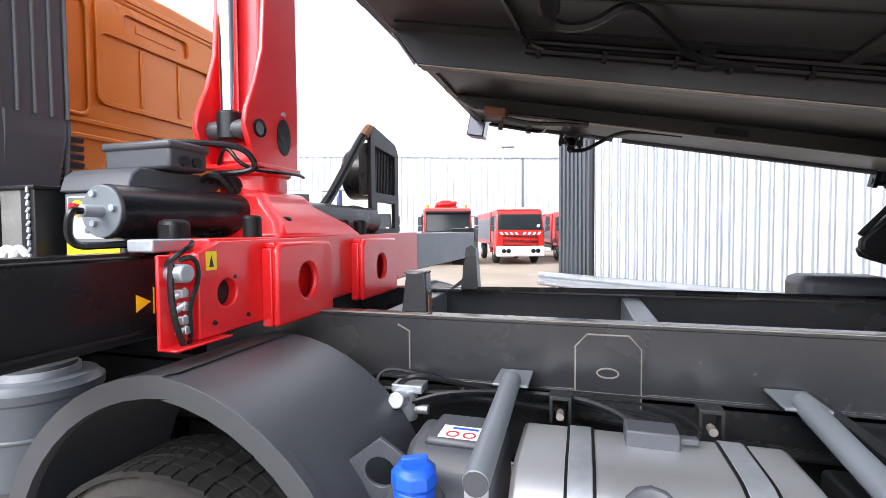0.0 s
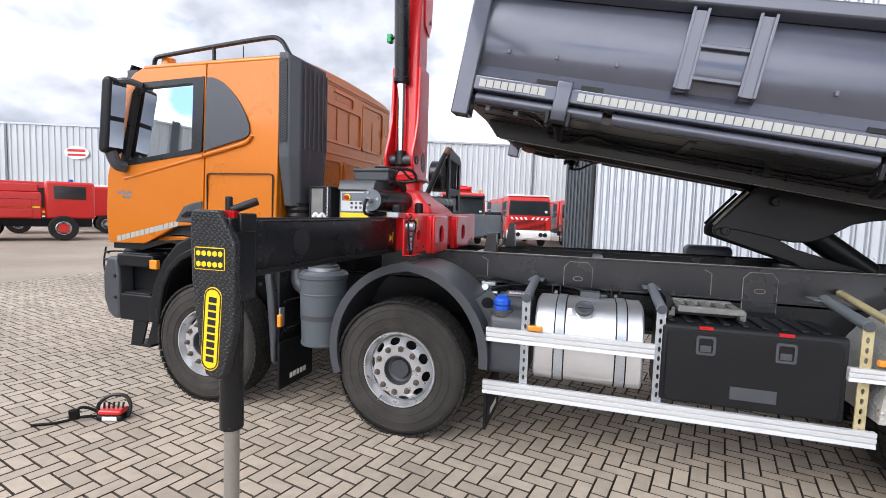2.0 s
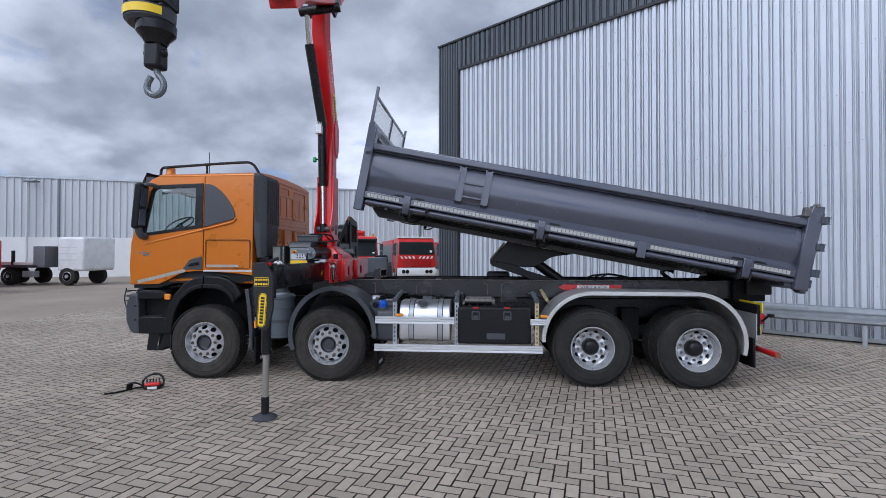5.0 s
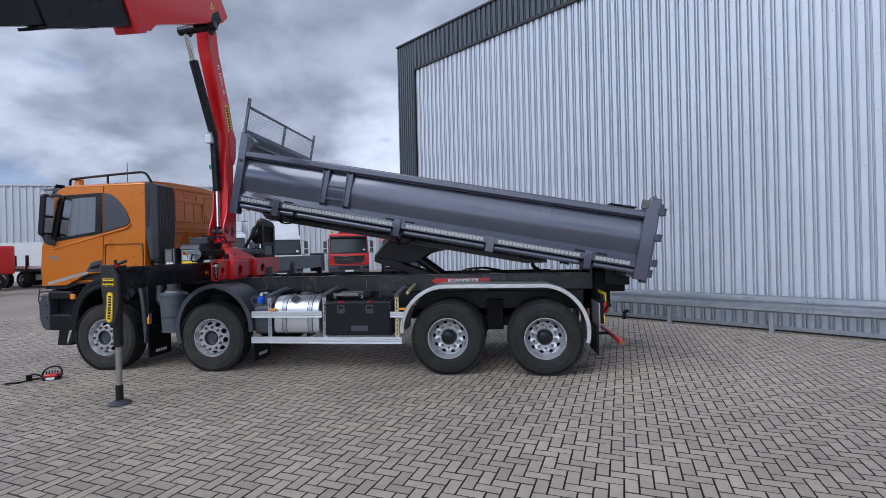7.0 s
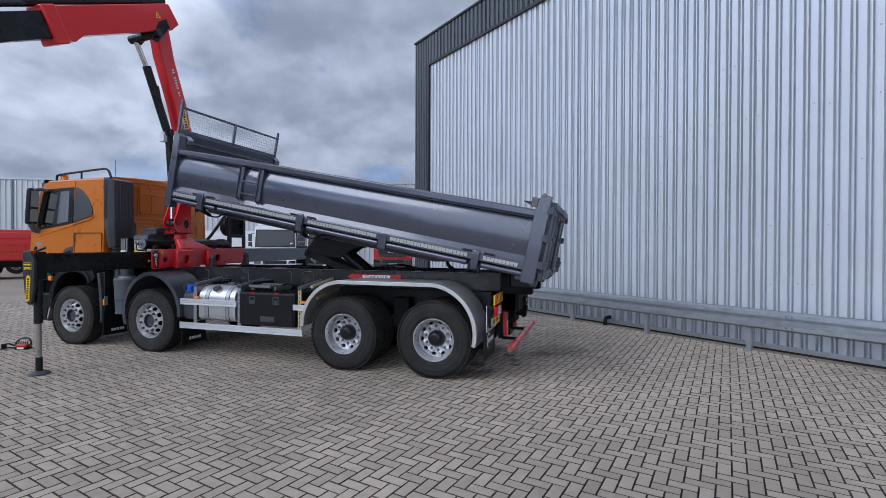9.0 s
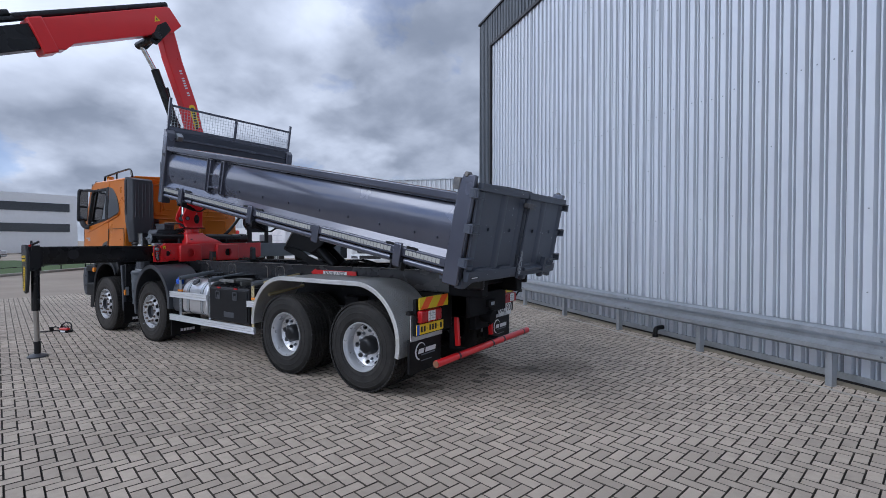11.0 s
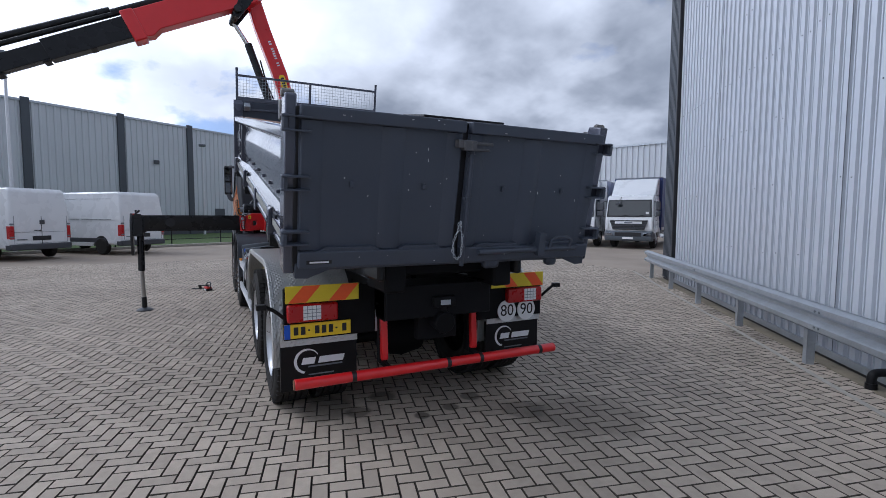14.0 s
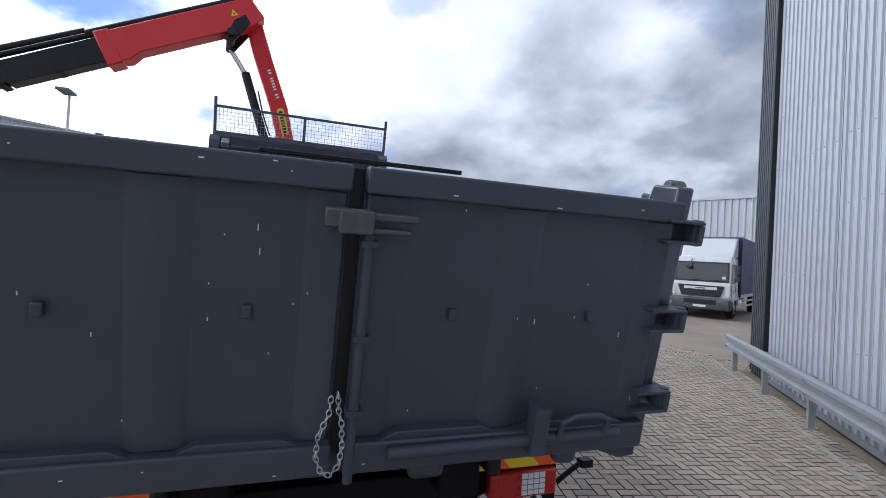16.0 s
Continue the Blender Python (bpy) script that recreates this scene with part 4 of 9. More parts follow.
for s in (-1, 1):
    guard("mudguard", 2.055, 0.66, 0.675, 200, -4, 1.24 * s, 0.66 * s, "guardplastic", 0.06, flat=-0.05)
    guard("rear_mudguard", 6.26, 0.62, 0.66, 182, -14, 1.25 * s, 0.6 * s, "guardpaint", 0.05, flat=0.66, label="bright chequer-plate aluminium mudguard")
    # flared front wheel arch under the cab, in a front and a rear piece
    for outer, inner in (
            ([(-0.46, 0.63), (-0.45, 0.8), (-0.39, 1.0), (-0.29, 1.2), (-0.14, 1.36), (0.0, 1.43), (0.15, 1.465)],
             [(-0.31, 0.63), (-0.29, 0.8), (-0.25, 0.97), (-0.17, 1.12), (-0.05, 1.22), (0.06, 1.27), (0.15, 1.29)]),
            ([(0.157, 1.465), (0.38, 1.46), (0.52, 1.42), (0.64, 1.33), (0.72, 1.2)], [(0.157, 1.29), (0.34, 1.285), (0.46, 1.25), (0.55, 1.17), (0.6, 1.08)])):
        bm = bmesh.new()
        prism(bm, outer + inner[::-1], 1.205 * s, 0.8 * s)
        flare = part("wheel_arch", bm, "blackplastic", truck, "moulded black wheel arch flare", bevel=0.022, seg=3)
        bm = bmesh.new()
        mid = [((a * 0.35 + c * 0.65), (b * 0.35 + d * 0.65)) for (a, b), (c, d) in zip(outer, inner)]
        prism(bm, mid + inner[::-1], 1.232 * s, 1.19 * s)
        part("arch_lip", bm, "blackplastic", flare, bevel=0.012)
    part("wheel_well", boxes(((-0.46, 0.8 * s, 0.6), (0.74, 0.72 * s, 1.45)), ((-0.5, 0.8 * s, 1.42), (0.76, 0.2 * s, 1.46))), "underside", truck)
    # upright cover and fin behind the front wheel
    bm = bmesh.new()
    prism(bm, [(0.76, 1.28), (0.82, 1.28), (0.86, 1.0), (0.885, 0.7), (0.885, 0.42), (0.845, 0.42), (0.825, 0.7), (0.8, 1.0)], 1.2 * s, 1.1 * s)
    part("arch_fin", bm, "guardplastic", truck, "grey plastic fin behind the wheel", bevel=0.014)
    bm = boxes(((0.83, 1.16 * s, 0.5), (0.9, 0.6 * s, 1.3)), ((0.895, 1.1 * s, 0.9), (0.91, 0.62 * s, 0.93)), ((0.895, 1.1 * s, 0.66), (0.91, 0.62 * s, 0.69)), ((0.895, 0.66 * s, 0.52), (0.912, 0.62 * s, 1.28)))
    part("rear_wheel_cover", bm, "black", truck, "ribbed black cover behind the wheel", bevel=0.008)
    # rubber flaps
    for x, z0, z1 in ((0.92, 0.2, 0.6), (2.66, 0.16, 0.5)):
        bm = boxes(((x, 0.72 * s, z0), (x + 0.02, 1.21 * s, z1)))
        flap = part("mudflap", bm, "flap", truck, "black rubber mudflap with a pale maker's mark", bevel=0.003)
        for k in range(5):
            a = 0.83 + 0.05 * k
            part("maker_mark", boxes(((x + 0.0205, a * s, z0 + 0.06), (x + 0.0225, (a + 0.038) * s, z0 + 0.105))), "lettering", flap)
for s in (-1, 1):
    # bracket that carries the guard's end
    bm = bmesh.new()
    plate(bm, [(2.5, 1.05), (2.63, 1.15), (2.73, 1.09), (2.74, 0.84), (2.66, 0.86)], [oval(2.63, 1.055, 0.046, 0.042), oval(2.695, 0.95, 0.028, 0.055)], 1.06 * s, 1.045 * s)
    part("guard_bracket", bm, "guardplastic", truck, bevel=0.002)

# fuel tank, adblue tank, side guards
def tank_section(e):
    """The tank's section, grown by e: a broad upper outer corner, tight ones elsewhere."""
    return [(y, z) for y, z in arc(-0.97, 0.9, 0.22 + e, 180, 90, 10) + arc(-0.78, 1.06, 0.06 + e, 90, 0, 4) + arc(-0.8, 0.65, 0.08 + e, 0, -90, 4) + arc(-1.09, 0.67, 0.1 + e, -90, -180, 5)]


TANK = tank_section(0.0)
tank = part("fuel_tank", made(prism, TANK, 2.99, 3.7, "x"), "alu", truck, "brushed aluminium fuel tank", bevel=0.015)
for x in (3.13, 3.53):
    bm = bmesh.new()
    prism(bm, tank_section(0.006), x, x + 0.06, "x")
    part("tank_strap", bm, "steel", tank, "steel strap edged in black rubber", bevel=0.002)
    for e in (x - 0.008, x + 0.058):
        bm = bmesh.new()
        prism(bm, tank_section(0.004), e, e + 0.01, "x")
        part("strap_rubber", bm, "flap", tank)
bm = bmesh.new()
lathe(bm, [(-0.03, 0.054), (0.026, 0.054), (0.028, 0.048)], (0, 0, 0), "z", 28)
CAP = pose(3.315, -1.115, 1.062, 38)
bmesh.ops.transform(bm, matrix=CAP, verts=bm.verts)
part("filler_neck", bm, "alu", tank)
bm = bmesh.new()
lathe(bm, [(0.022, 0.062), (0.048, 0.064), (0.056, 0.054), (0.05, 0.04), (0.05, 0.001)], (0, 0, 0), "z", 12)
box(bm, (0, 0, 0.055), (0.085, 0.018, 0.014))
bmesh.ops.transform(bm, matrix=CAP, verts=bm.verts)
part("tank_cap", bm, "plastic", tank, "black fuel cap", bevel=0.004)
bm = boxes(((3.28, -0.86, 1.115), (3.42, -0.77, 1.165)), ((3.4, -0.84, 1.13), (3.47, -0.81, 1.15)))
part("level_sender", bm, "plastic", tank, bevel=0.006)
part("tank_label", made(box, (3.22, -1.13, 1.0585), (0.03, 0.06, 0.002), Euler((radians(45), 0, 0)).to_matrix()), "lettering", tank)

ad = part("adblue_tank", made(prism, [(-1.1, 0.56), (-1.16, 0.58), (-1.19, 0.66), (-1.19, 0.93), (-1.175, 0.985), (-1.13, 1.015), (-1.02, 1.03), (-0.975, 1.085), (-0.94, 1.105), (-0.8, 1.11), (-0.74, 1.08), (-0.74, 0.6), (-0.78, 0.56)], 2.67, 2.95, "x"), "plastic", truck, "black plastic additive tank", bevel=0.03, seg=3)
part("tank_lid", boxes(((2.72, -0.955, 1.09), (2.92, -0.76, 1.122))), "plastic", ad, bevel=0.015)
bm = boxes(((2.76, -0.945, 1.1222), (2.89, -0.86, 1.1235)))
lab = part("warning_label", bm, "lettering", ad, "white label with two red prohibition rings")
for x in (2.79, 2.84):
    bm = bmesh.new()
    lathe(bm, [(1.1236, 0.02), (1.1246, 0.02), (1.1246, 0.014), (1.1236, 0.014)], (x + 0.01, -0.92, 0), "z", 20, close=True)
    part("red_ring", bm, "redlens", lab)
part("label_bar", boxes(((2.79, -0.885, 1.1236), (2.87, -0.872, 1.1244))), "blue", lab)
bm = bmesh.new()
lathe(bm, [(1.02, 0.056), (1.055, 0.056), (1.056, 0.048), (1.065, 0.062), (1.1, 0.06), (1.115, 0.045), (1.115, 0.001)], (2.745, -1.1, 0), "z", 9)
box(bm, (2.745, -1.1, 1.12), (0.07, 0.022, 0.03), Euler((0, 0, 0.5)).to_matrix())
part("blue_cap", bm, "blue", ad, "blue filler cap", bevel=0.005)
part("neck_ring", made(lathe, [(0.99, 0.08), (1.024, 0.08), (1.03, 0.072), (1.03, 0.06)], (2.745, -1.1, 0), "z", 24), "plastic", ad)


def profile_rail(x0, x1, z0, z1, y=-1.235):
    """A hollow aluminium profile with two grooves."""
    h = z1 - z0
    pts = [(y, z0), (y + 0.004, z0 + h * 0.28), (y + 0.01, z0 + h * 0.3), (y + 0.01, z0 + h * 0.34), (y, z0 + h * 0.36), (y, z0 + h * 0.64), (y + 0.01, z0 + h * 0.66), (y + 0.01, z0 + h * 0.7), (y, z0 + h * 0.72), (y, z1), (y + 0.035, z1), (y + 0.035, z0)]
    bm = bmesh.new()
    prism(bm, pts, x0, x1, "x")
    return bm


for s in (-1, 1):
    flip = Matrix.Diagonal((1, -s, 1, 1))
    for x0, x1, z0, z1 in ((2.66, 3.76, 0.82, 0.915), (2.65, 4.95, 0.44, 0.535), (4.79, 5.0, 0.82, 0.9)):
        bm = profile_rail(x0, x1, z0, z1)
        bmesh.ops.transform(bm, matrix=flip, verts=bm.verts)
        part("side_guard_rail", bm, "whitealu", truck, "pale aluminium side underrun rail", bevel=0.002)
    for x in (2.93, 3.79, 4.88):
        bm = bmesh.new()
        plate(bm, rounded(x - 0.028, 0.44, x + 0.028, 1.16, 0.012, 2), [oval(x, 0.52 + 0.06 * k, 0.009, 0.019, 8) for k in range(10)], -1.195, -1.185)
        bmesh.ops.transform(bm, matrix=flip, verts=bm.verts)
        part("guard_upright", bm, "yellowed" if x > 4.5 else "steel", truck)
        bm = bmesh.new()
        rod(bm, (x, -1.2, 1.14), (x, -0.62, 1.205), 0.033)
        span(bm, (x - 0.06, -0.66, 1.19), (x + 0.06, -0.48, 1.2))
        bmesh.ops.transform(bm, matrix=flip, verts=bm.verts)
        arm = part("guard_arm", bm, "greysteel", truck, bevel=0.003)
        bm = made(rod, (x, -1.206, 1.14), (x, -1.196, 1.14), 0.03)
        bmesh.ops.transform(bm, matrix=flip, verts=bm.verts)
        part("end_cap", bm, "plastic", arm)
for x in (2.95, 4.92):
    part("side_marker", boxes(((x, -1.25, 0.925), (x + 0.1, -1.21, 0.96))), "amber", truck, "amber side marker lamp", bevel=0.006)

# tool box with two latches, and the folded step on it
tb = part("tool_box", made(prism, rounded(-1.2, 0.55, -0.7, 1.06, 0.03, 3), 3.8, 4.8, "x"), "blackplastic", truck, "black plastic toolbox", bevel=0.012)
bm = bmesh.new()
prism(bm, rounded(3.83, 0.57, 4.77, 1.03, 0.04, 4), -1.213, -1.2)
lid = part("tool_box_door", bm, "blackplastic", tb, bevel=0.006)
for x in (4.05, 4.48):
    bm = bmesh.new()
    plate(bm, rounded(x - 0.055, 0.88, x + 0.055, 1.0, 0.015, 3), [rounded(x - 0.04, 0.895, x + 0.04, 0.985, 0.012, 3)], -1.222, -1.212)
    span(bm, (x - 0.03, -1.22, 0.9), (x + 0.03, -1.213, 0.94))
    part("latch", bm, "plastic", lid)
    part("latch_reflector", boxes(((x - 0.04, -1.208, 1.036), (x + 0.04, -1.19, 1.056))), "redlens", tb)
part("box_grip", boxes(((4.2, -1.217, 0.62), (4.45, -1.212, 0.7))), "plastic", lid, bevel=0.002)
bm = bmesh.new()
for k in range(9):
    span(bm, (3.84 + 0.105 * k, -1.15, 1.058), (3.88 + 0.105 * k, -0.76, 1.075))
part("lid_ribs", bm, "blackplastic", tb, bevel=0.006)
fold = part("folded_step", boxes(((3.9, -1.1, 1.12), (4.28, -1.06, 1.16))), "dirtysteel", truck, "folded galvanised grating step", bevel=0.003)
part("step_rail", boxes(((3.9, -0.8, 1.12), (4.28, -0.76, 1.16))), "dirtysteel", fold, bevel=0.003)
for k in range(5):
    part("step_tread", boxes(((3.9 + 0.085 * k, -1.08, 1.135), (3.94 + 0.085 * k, -0.78, 1.15))), "dirtysteel", fold, bevel=0.003)
for x in (3.86, 4.28):
    part("step_side", boxes(((x, -1.0, 1.07), (x + 0.04, -0.6, 1.13))), "dirtysteel", fold, bevel=0.003)
part("step_support", boxes(((3.88, -0.95, 1.075), (4.3, -0.47, 1.1)), ((3.84, -1.0, 1.1), (3.88, -0.47, 1.19))), "chassis", truck, bevel=0.004)
for x, h in ((5.02, 1.16), (5.12, 1.0)):
    part("guard_arm", made(rod, (x, -1.1, h), (x, -0.5, h + 0.08), 0.024), "yellowed", truck)

# air cleaner drum between the front wheels
bm = bmesh.new()
lathe(bm, [(0.575, 0.13), (0.578, 0.178), (0.59, 0.184), (0.6, 0.184), (0.605, 0.176), (0.80, 0.184), (0.84, 0.188), (1.0, 0.192), (1.005, 0.196), (1.012, 0.196), (1.017, 0.192), (1.13, 0.196), (1.14, 0.204), (1.17, 0.205), (1.18, 0.19), (1.195, 0.18), (1.2, 0.12)], (1.21, -0.985, 0), "z", 40)
pot = part("air_cleaner", bm, "greyplastic", truck, "grey plastic air cleaner drum")
part("clamp_ring", made(lathe, [(0.795, 0.187), (0.84, 0.191), (0.84, 0.18), (0.795, 0.176)], (1.21, -0.985, 0), "z", 40, close=True), "plastic", pot)
part("lid_clamp", made(lathe, [(1.198, 0.13), (1.225, 0.13), (1.225, 0.12), (1.198, 0.12)], (1.21, -0.985, 0), "z", 32, close=True), "steel", pot, "bright clamp band")
bm = bmesh.new()
lathe(bm, [(1.19, 0.12), (1.24, 0.12), (1.25, 0.1), (1.36, 0.1)], (1.21, -0.985, 0), "z", 24)
part("intake_neck", bm, "plastic", pot)
bm = bmesh.new()
tube(bm, [(1.13, -0.98, 1.02), (1.0, -0.99, 1.03), (0.94, -0.97, 1.1), (0.93, -0.93, 1.25), (0.94, -0.93, 1.4)], 0.062, 12)
part("intake_hose", bm, "plastic", pot)
part("side_marker", boxes(((0.905, -1.2, 0.725), (0.94, -1.165, 0.83))), "amber", truck, "amber side marker lamp", bevel=0.006)
part("marker_bracket", boxes(((0.9, -1.165, 0.72), (0.915, -1.11, 0.88))), "steel", truck)
# engine and gearbox mass between the rails
part("engine", boxes(((-0.6, -0.4, 0.5), (1.2, 0.4, 1.3)), ((1.2, -0.3, 0.55), (2.4, 0.3, 1.05))), "underside", truck, bevel=0.03)
part("air_tank", made(rod, (4.3, 0.2, 0.75), (5.0, 0.2, 0.75), 0.14), "underside", truck, bevel=0.02)
part("battery_box", boxes(((2.8, 0.65, 0.55), (4.6, 1.2, 1.1))), "plastic", truck, bevel=0.02)
part("suspension", boxes(((5.4, -0.6, 0.6), (7.2, -0.5, 0.75)), ((5.4, 0.5, 0.6), (7.2, 0.6, 0.75)), ((6.15, -0.66, 0.55), (6.4, -0.4, 1.0)), ((6.15, 0.4, 0.55), (6.4, 0.66, 1.0))), "underside", truck, bevel=0.01)

# empty-body arrow sign
bm = bmesh.new()
prism(bm, [(5.28, 1.285), (5.38, 1.34), (5.38, 1.325), (6.2, 1.325), (6.2, 1.245), (5.38, 1.245), (5.38, 1.23)], -0.485, -0.495)
sign = part("arrow_sign", bm, "firered", truck, "red arrow sign lettered in French")
part("sign_panel", boxes(((5.55, -0.498, 1.255), (6.02, -0.496, 1.315))), "lettering", sign)
text_part("sign_text", "BENNE A VIDE", 0.062, at(5.785, -0.4985, 1.285, NEAR), "ink", sign)
bm = bmesh.new()
for k in range(3):
    tube(bm, [(5.7 + 0.1 * k, -0.3, 1.385), (5.8 + 0.1 * k, -0.3, 1.46), (6.1, -0.3 + 0.05 * k, 1.48), (6.3 + 0.05 * k, -0.25, 1.42), (6.5, -0.2, 1.385)], 0.014, 6)
part("hose_loop", bm, "black", truck)
bm = bmesh.new()
tube(bm, [(7.0, -0.25, 1.39), (6.85, -0.25, 1.5), (6.9, -0.25, 1.62), (7.1, -0.25, 1.62)], 0.03, 8)
part("hose_loop", bm, "black", truck)

# spare lump on the far rail
part("far_canister", boxes(((4.22, 0.55, 1.28), (4.62, 0.8, 1.48))), "plastic", truck, bevel=0.05, seg=3)

# rear end: lamps, plate, boards, bar
for lo, hi in (((7.72, -1.2, 0.72), (7.76, -0.48, 1.12)), ((7.72, 0.48, 0.72), (7.76, 1.2, 1.12)), ((7.6, -0.47, 0.85), (8.0, 0.47, 1.12))):
    part("rear_cross_plate", boxes((lo, hi)), "underside", truck, bevel=0.008)
for s in (-1, 1):
    y0, y1 = (-1.19, -0.63) if s < 0 else (0.61, 1.19)
    board = part("marker_board", boxes(((7.79, y0, 1.01), (7.8, y1, 1.14))), "chevyel", truck, "yellow and orange striped marker board")
    for k in range(2):
        bm = bmesh.new()
        a = y0 + (0.02 if s < 0 else 0.05) + 0.3 * k
        e = 0.11
        pts = [(a, 1.012), (a + 0.13, 1.012), (a + 0.13 + e, 1.138), (a + e, 1.138)] if s < 0 else [(a + e, 1.012), (a + 0.13 + e, 1.012), (a + 0.13, 1.138), (a, 1.138)]
        pts = [(min(max(p, y0), y1), z) for p, z in pts]
        prism(bm, pts, 7.8005, 7.8025, "x")
        part("stripe", bm, "chevred", board)
    lo, hi = (-1.18, -0.8) if s < 0 else (0.78, 1.16)
    lamp = part("tail_lamp", boxes(((7.76, lo, 0.865), (7.83, hi, 1.0))), "redlens", truck, "red tail lamp with a clear middle", bevel=0.015)
    c = -1.0 if s < 0 else 1.02
    lens = part("lamp_lens", boxes(((7.8305, c - 0.066, 0.882), (7.8335, c + 0.066, 0.99))), "lettering", lamp, "clear ribbed lens")
    for i in range(3):
        part("lens_rib", boxes(((7.8336, c - 0.066, 0.905 + 0.027 * i), (7.8342, c + 0.066, 0.909 + 0.027 * i))), "greysteel", lens)
        part("lens_rib", boxes(((7.8336, c - 0.036 + 0.033 * i, 0.882), (7.8342, c - 0.032 + 0.033 * i, 0.99))), "greysteel", lens)
    # chequer-plate apron below the lamps
    a, b = (-1.22, -0.62) if s < 0 else (0.62, 1.22)
    part("rear_apron", boxes(((7.7, a, 0.66), (7.71, b, 1.0))), "checker", truck, "chequer-plate apron")
    flap = part("rear_mudflap", boxes(((7.66, a, 0.3), (7.69, b, 0.68))), "flap", truck, "black mudflap with a pale dealer logo", bevel=0.004)
    bm = bmesh.new()
    tc = (a + b) / 2 - 0.1
    prism(bm, arc(tc, 0.525, 0.1, 30, 255, 18) + arc(tc + 0.008, 0.525, 0.086, 255, 30, 18), 7.6905, 7.692, "x")
    part("logo_arc", bm, "lettering", flap)
    prism_ = [(tc - 0.045, 0.5), (tc + 0.055, 0.5), (tc + 0.07, 0.552), (tc - 0.03, 0.552)]
    part("logo_bar", made(prism, prism_, 7.6905, 7.692, "x"), "lettering", flap)
    part("logo_bar", made(prism, [(tc + 0.085, 0.5), (tc + 0.285, 0.5), (tc + 0.3, 0.552), (tc + 0.1, 0.552)], 7.6905, 7.692, "x"), "lettering", flap)
    part("logo_line", boxes(((7.6905, tc + 0.01, 0.474), (7.692, tc + 0.28, 0.486))), "greysteel", flap)
    part("logo_line", boxes(((7.6905, tc + 0.01, 0.41), (7.692, tc + 0.21, 0.42))), "greysteel", flap)
    # outrigger marker lamp on its stalk
    bm = bmesh.new()
    yy = -1.2 if s < 0 else 1.19
    tube(bm, [(7.78, yy, 0.9), (7.8, yy + 0.06 * s, 0.96), (7.8, yy + 0.13 * s, 1.0)], 0.014, 8)
    box(bm, (7.8, yy + 0.16 * s, 1.0), (0.05, 0.07, 0.04))
    part("outline_lamp", bm, "flap", truck, "rubber-armed outline marker lamp", bevel=0.006)
    # red bar struts
    bm = bmesh.new()
    box(bm, (7.79, 0.42 * s, 0.72), (0.05, 0.055, 0.46), Euler((0, radians(-4), 0)).to_matrix())
    part("bar_strut", bm, "red", truck, bevel=0.006)
plate_ob = part("number_plate", boxes(((7.765, -1.2, 0.735), (7.775, -0.69, 0.845))), "yellow", truck, "yellow number plate with dark bars", bevel=0.003)
part("plate_band", boxes(((7.7755, -1.2, 0.735), (7.777, -1.155, 0.845))), "blue", plate_ob)
for k, w in enumerate((0.045, 0.045, 0.02, 0.045, 0.045, 0.045, 0.02, 0.045)):
    y = -1.13 + 0.053 * k
    part("plate_bar", boxes(((7.7755, y, 0.76 if w > 0.03 else 0.785), (7.777, y + w * 0.75, 0.822 if w > 0.03 else 0.797))), "ink", plate_ob)
for y, n in ((0.80, "80"), (1.02, "90")):
    sp = part("speed_sign", made(rod, (7.765, y, 0.785), (7.775, y, 0.785), 0.1, seg=32), "lettering", truck, "round white speed disc with black numerals")
    text_part("numerals", n, 0.15, at(7.7755, y, 0.785, REAR), "ink", sp)
bm = bmesh.new()
rod(bm, (8.0, -1.165, 0.455), (8.0, 1.165, 0.455), 0.04, seg=24)
bar = part("underrun_bar", bm, "red", truck, "red tubular underrun bar with black bands", bevel=0.004)
for y in (-0.75, 0.05, 0.36, 0.98):
    part("bar_band", made(rod, (8.0, y, 0.455), (8.0, y + 0.035, 0.455), 0.0415, seg=24), "ink", bar)
part("bar_end", made(rod, (8.0, -1.172, 0.455), (8.0, -1.165, 0.455), 0.036, seg=20), "rust", bar)
for lo, hi in (((7.75, -0.44, 0.435), (7.97, -0.4, 0.475)), ((7.75, 0.4, 0.435), (7.97, 0.44, 0.475)), ((7.7, -0.45, 0.45), (7.77, -0.38, 0.95)), ((7.7, 0.38, 0.45), (7.77, 0.45, 0.95))):
    part("bar_bracket", boxes((lo, hi)), "underside", truck, bevel=0.006)
# drawbar coupling
bm = boxes(((7.8, -0.16, 0.64), (7.9, 0.2, 1.03)))
rod(bm, (7.88, 0.02, 0.82), (8.05, 0.02, 0.8), 0.09)
rod(bm, (8.0, 0.02, 0.7), (8.0, 0.02, 0.98), 0.03)
span(bm, (7.9, -0.08, 0.93), (8.04, 0.12, 1.02))
part("tow_coupling", bm, "underside", truck, "greasy black tow coupling", bevel=0.012)
part("coupling_label", boxes(((8.041, -0.02, 0.95), (8.043, 0.07, 0.99))), "steel", truck)
part("rear_valve", boxes(((7.8, 0.24, 0.9), (7.86, 0.32, 0.97)), ((7.8, -0.3, 0.92), (7.86, -0.24, 0.99))), "redlens", truck, bevel=0.006)
for lo, hi in (((7.75, -0.55, 1.1), (8.2, -0.38, 1.42)), ((7.75, 0.38, 1.1), (8.2, 0.55, 1.42)), ((7.85, -0.5, 1.2), (8.0, 0.5, 1.35))):
    part("pivot_block", boxes((lo, hi)), "underside", truck, bevel=0.02)
for s in (-1, 1):
    bm = boxes(((7.74, 0.62 * s, 0.72), (7.745, 0.46 * s, 0.9)))
    part("steel_patch", bm, "steel", truck)


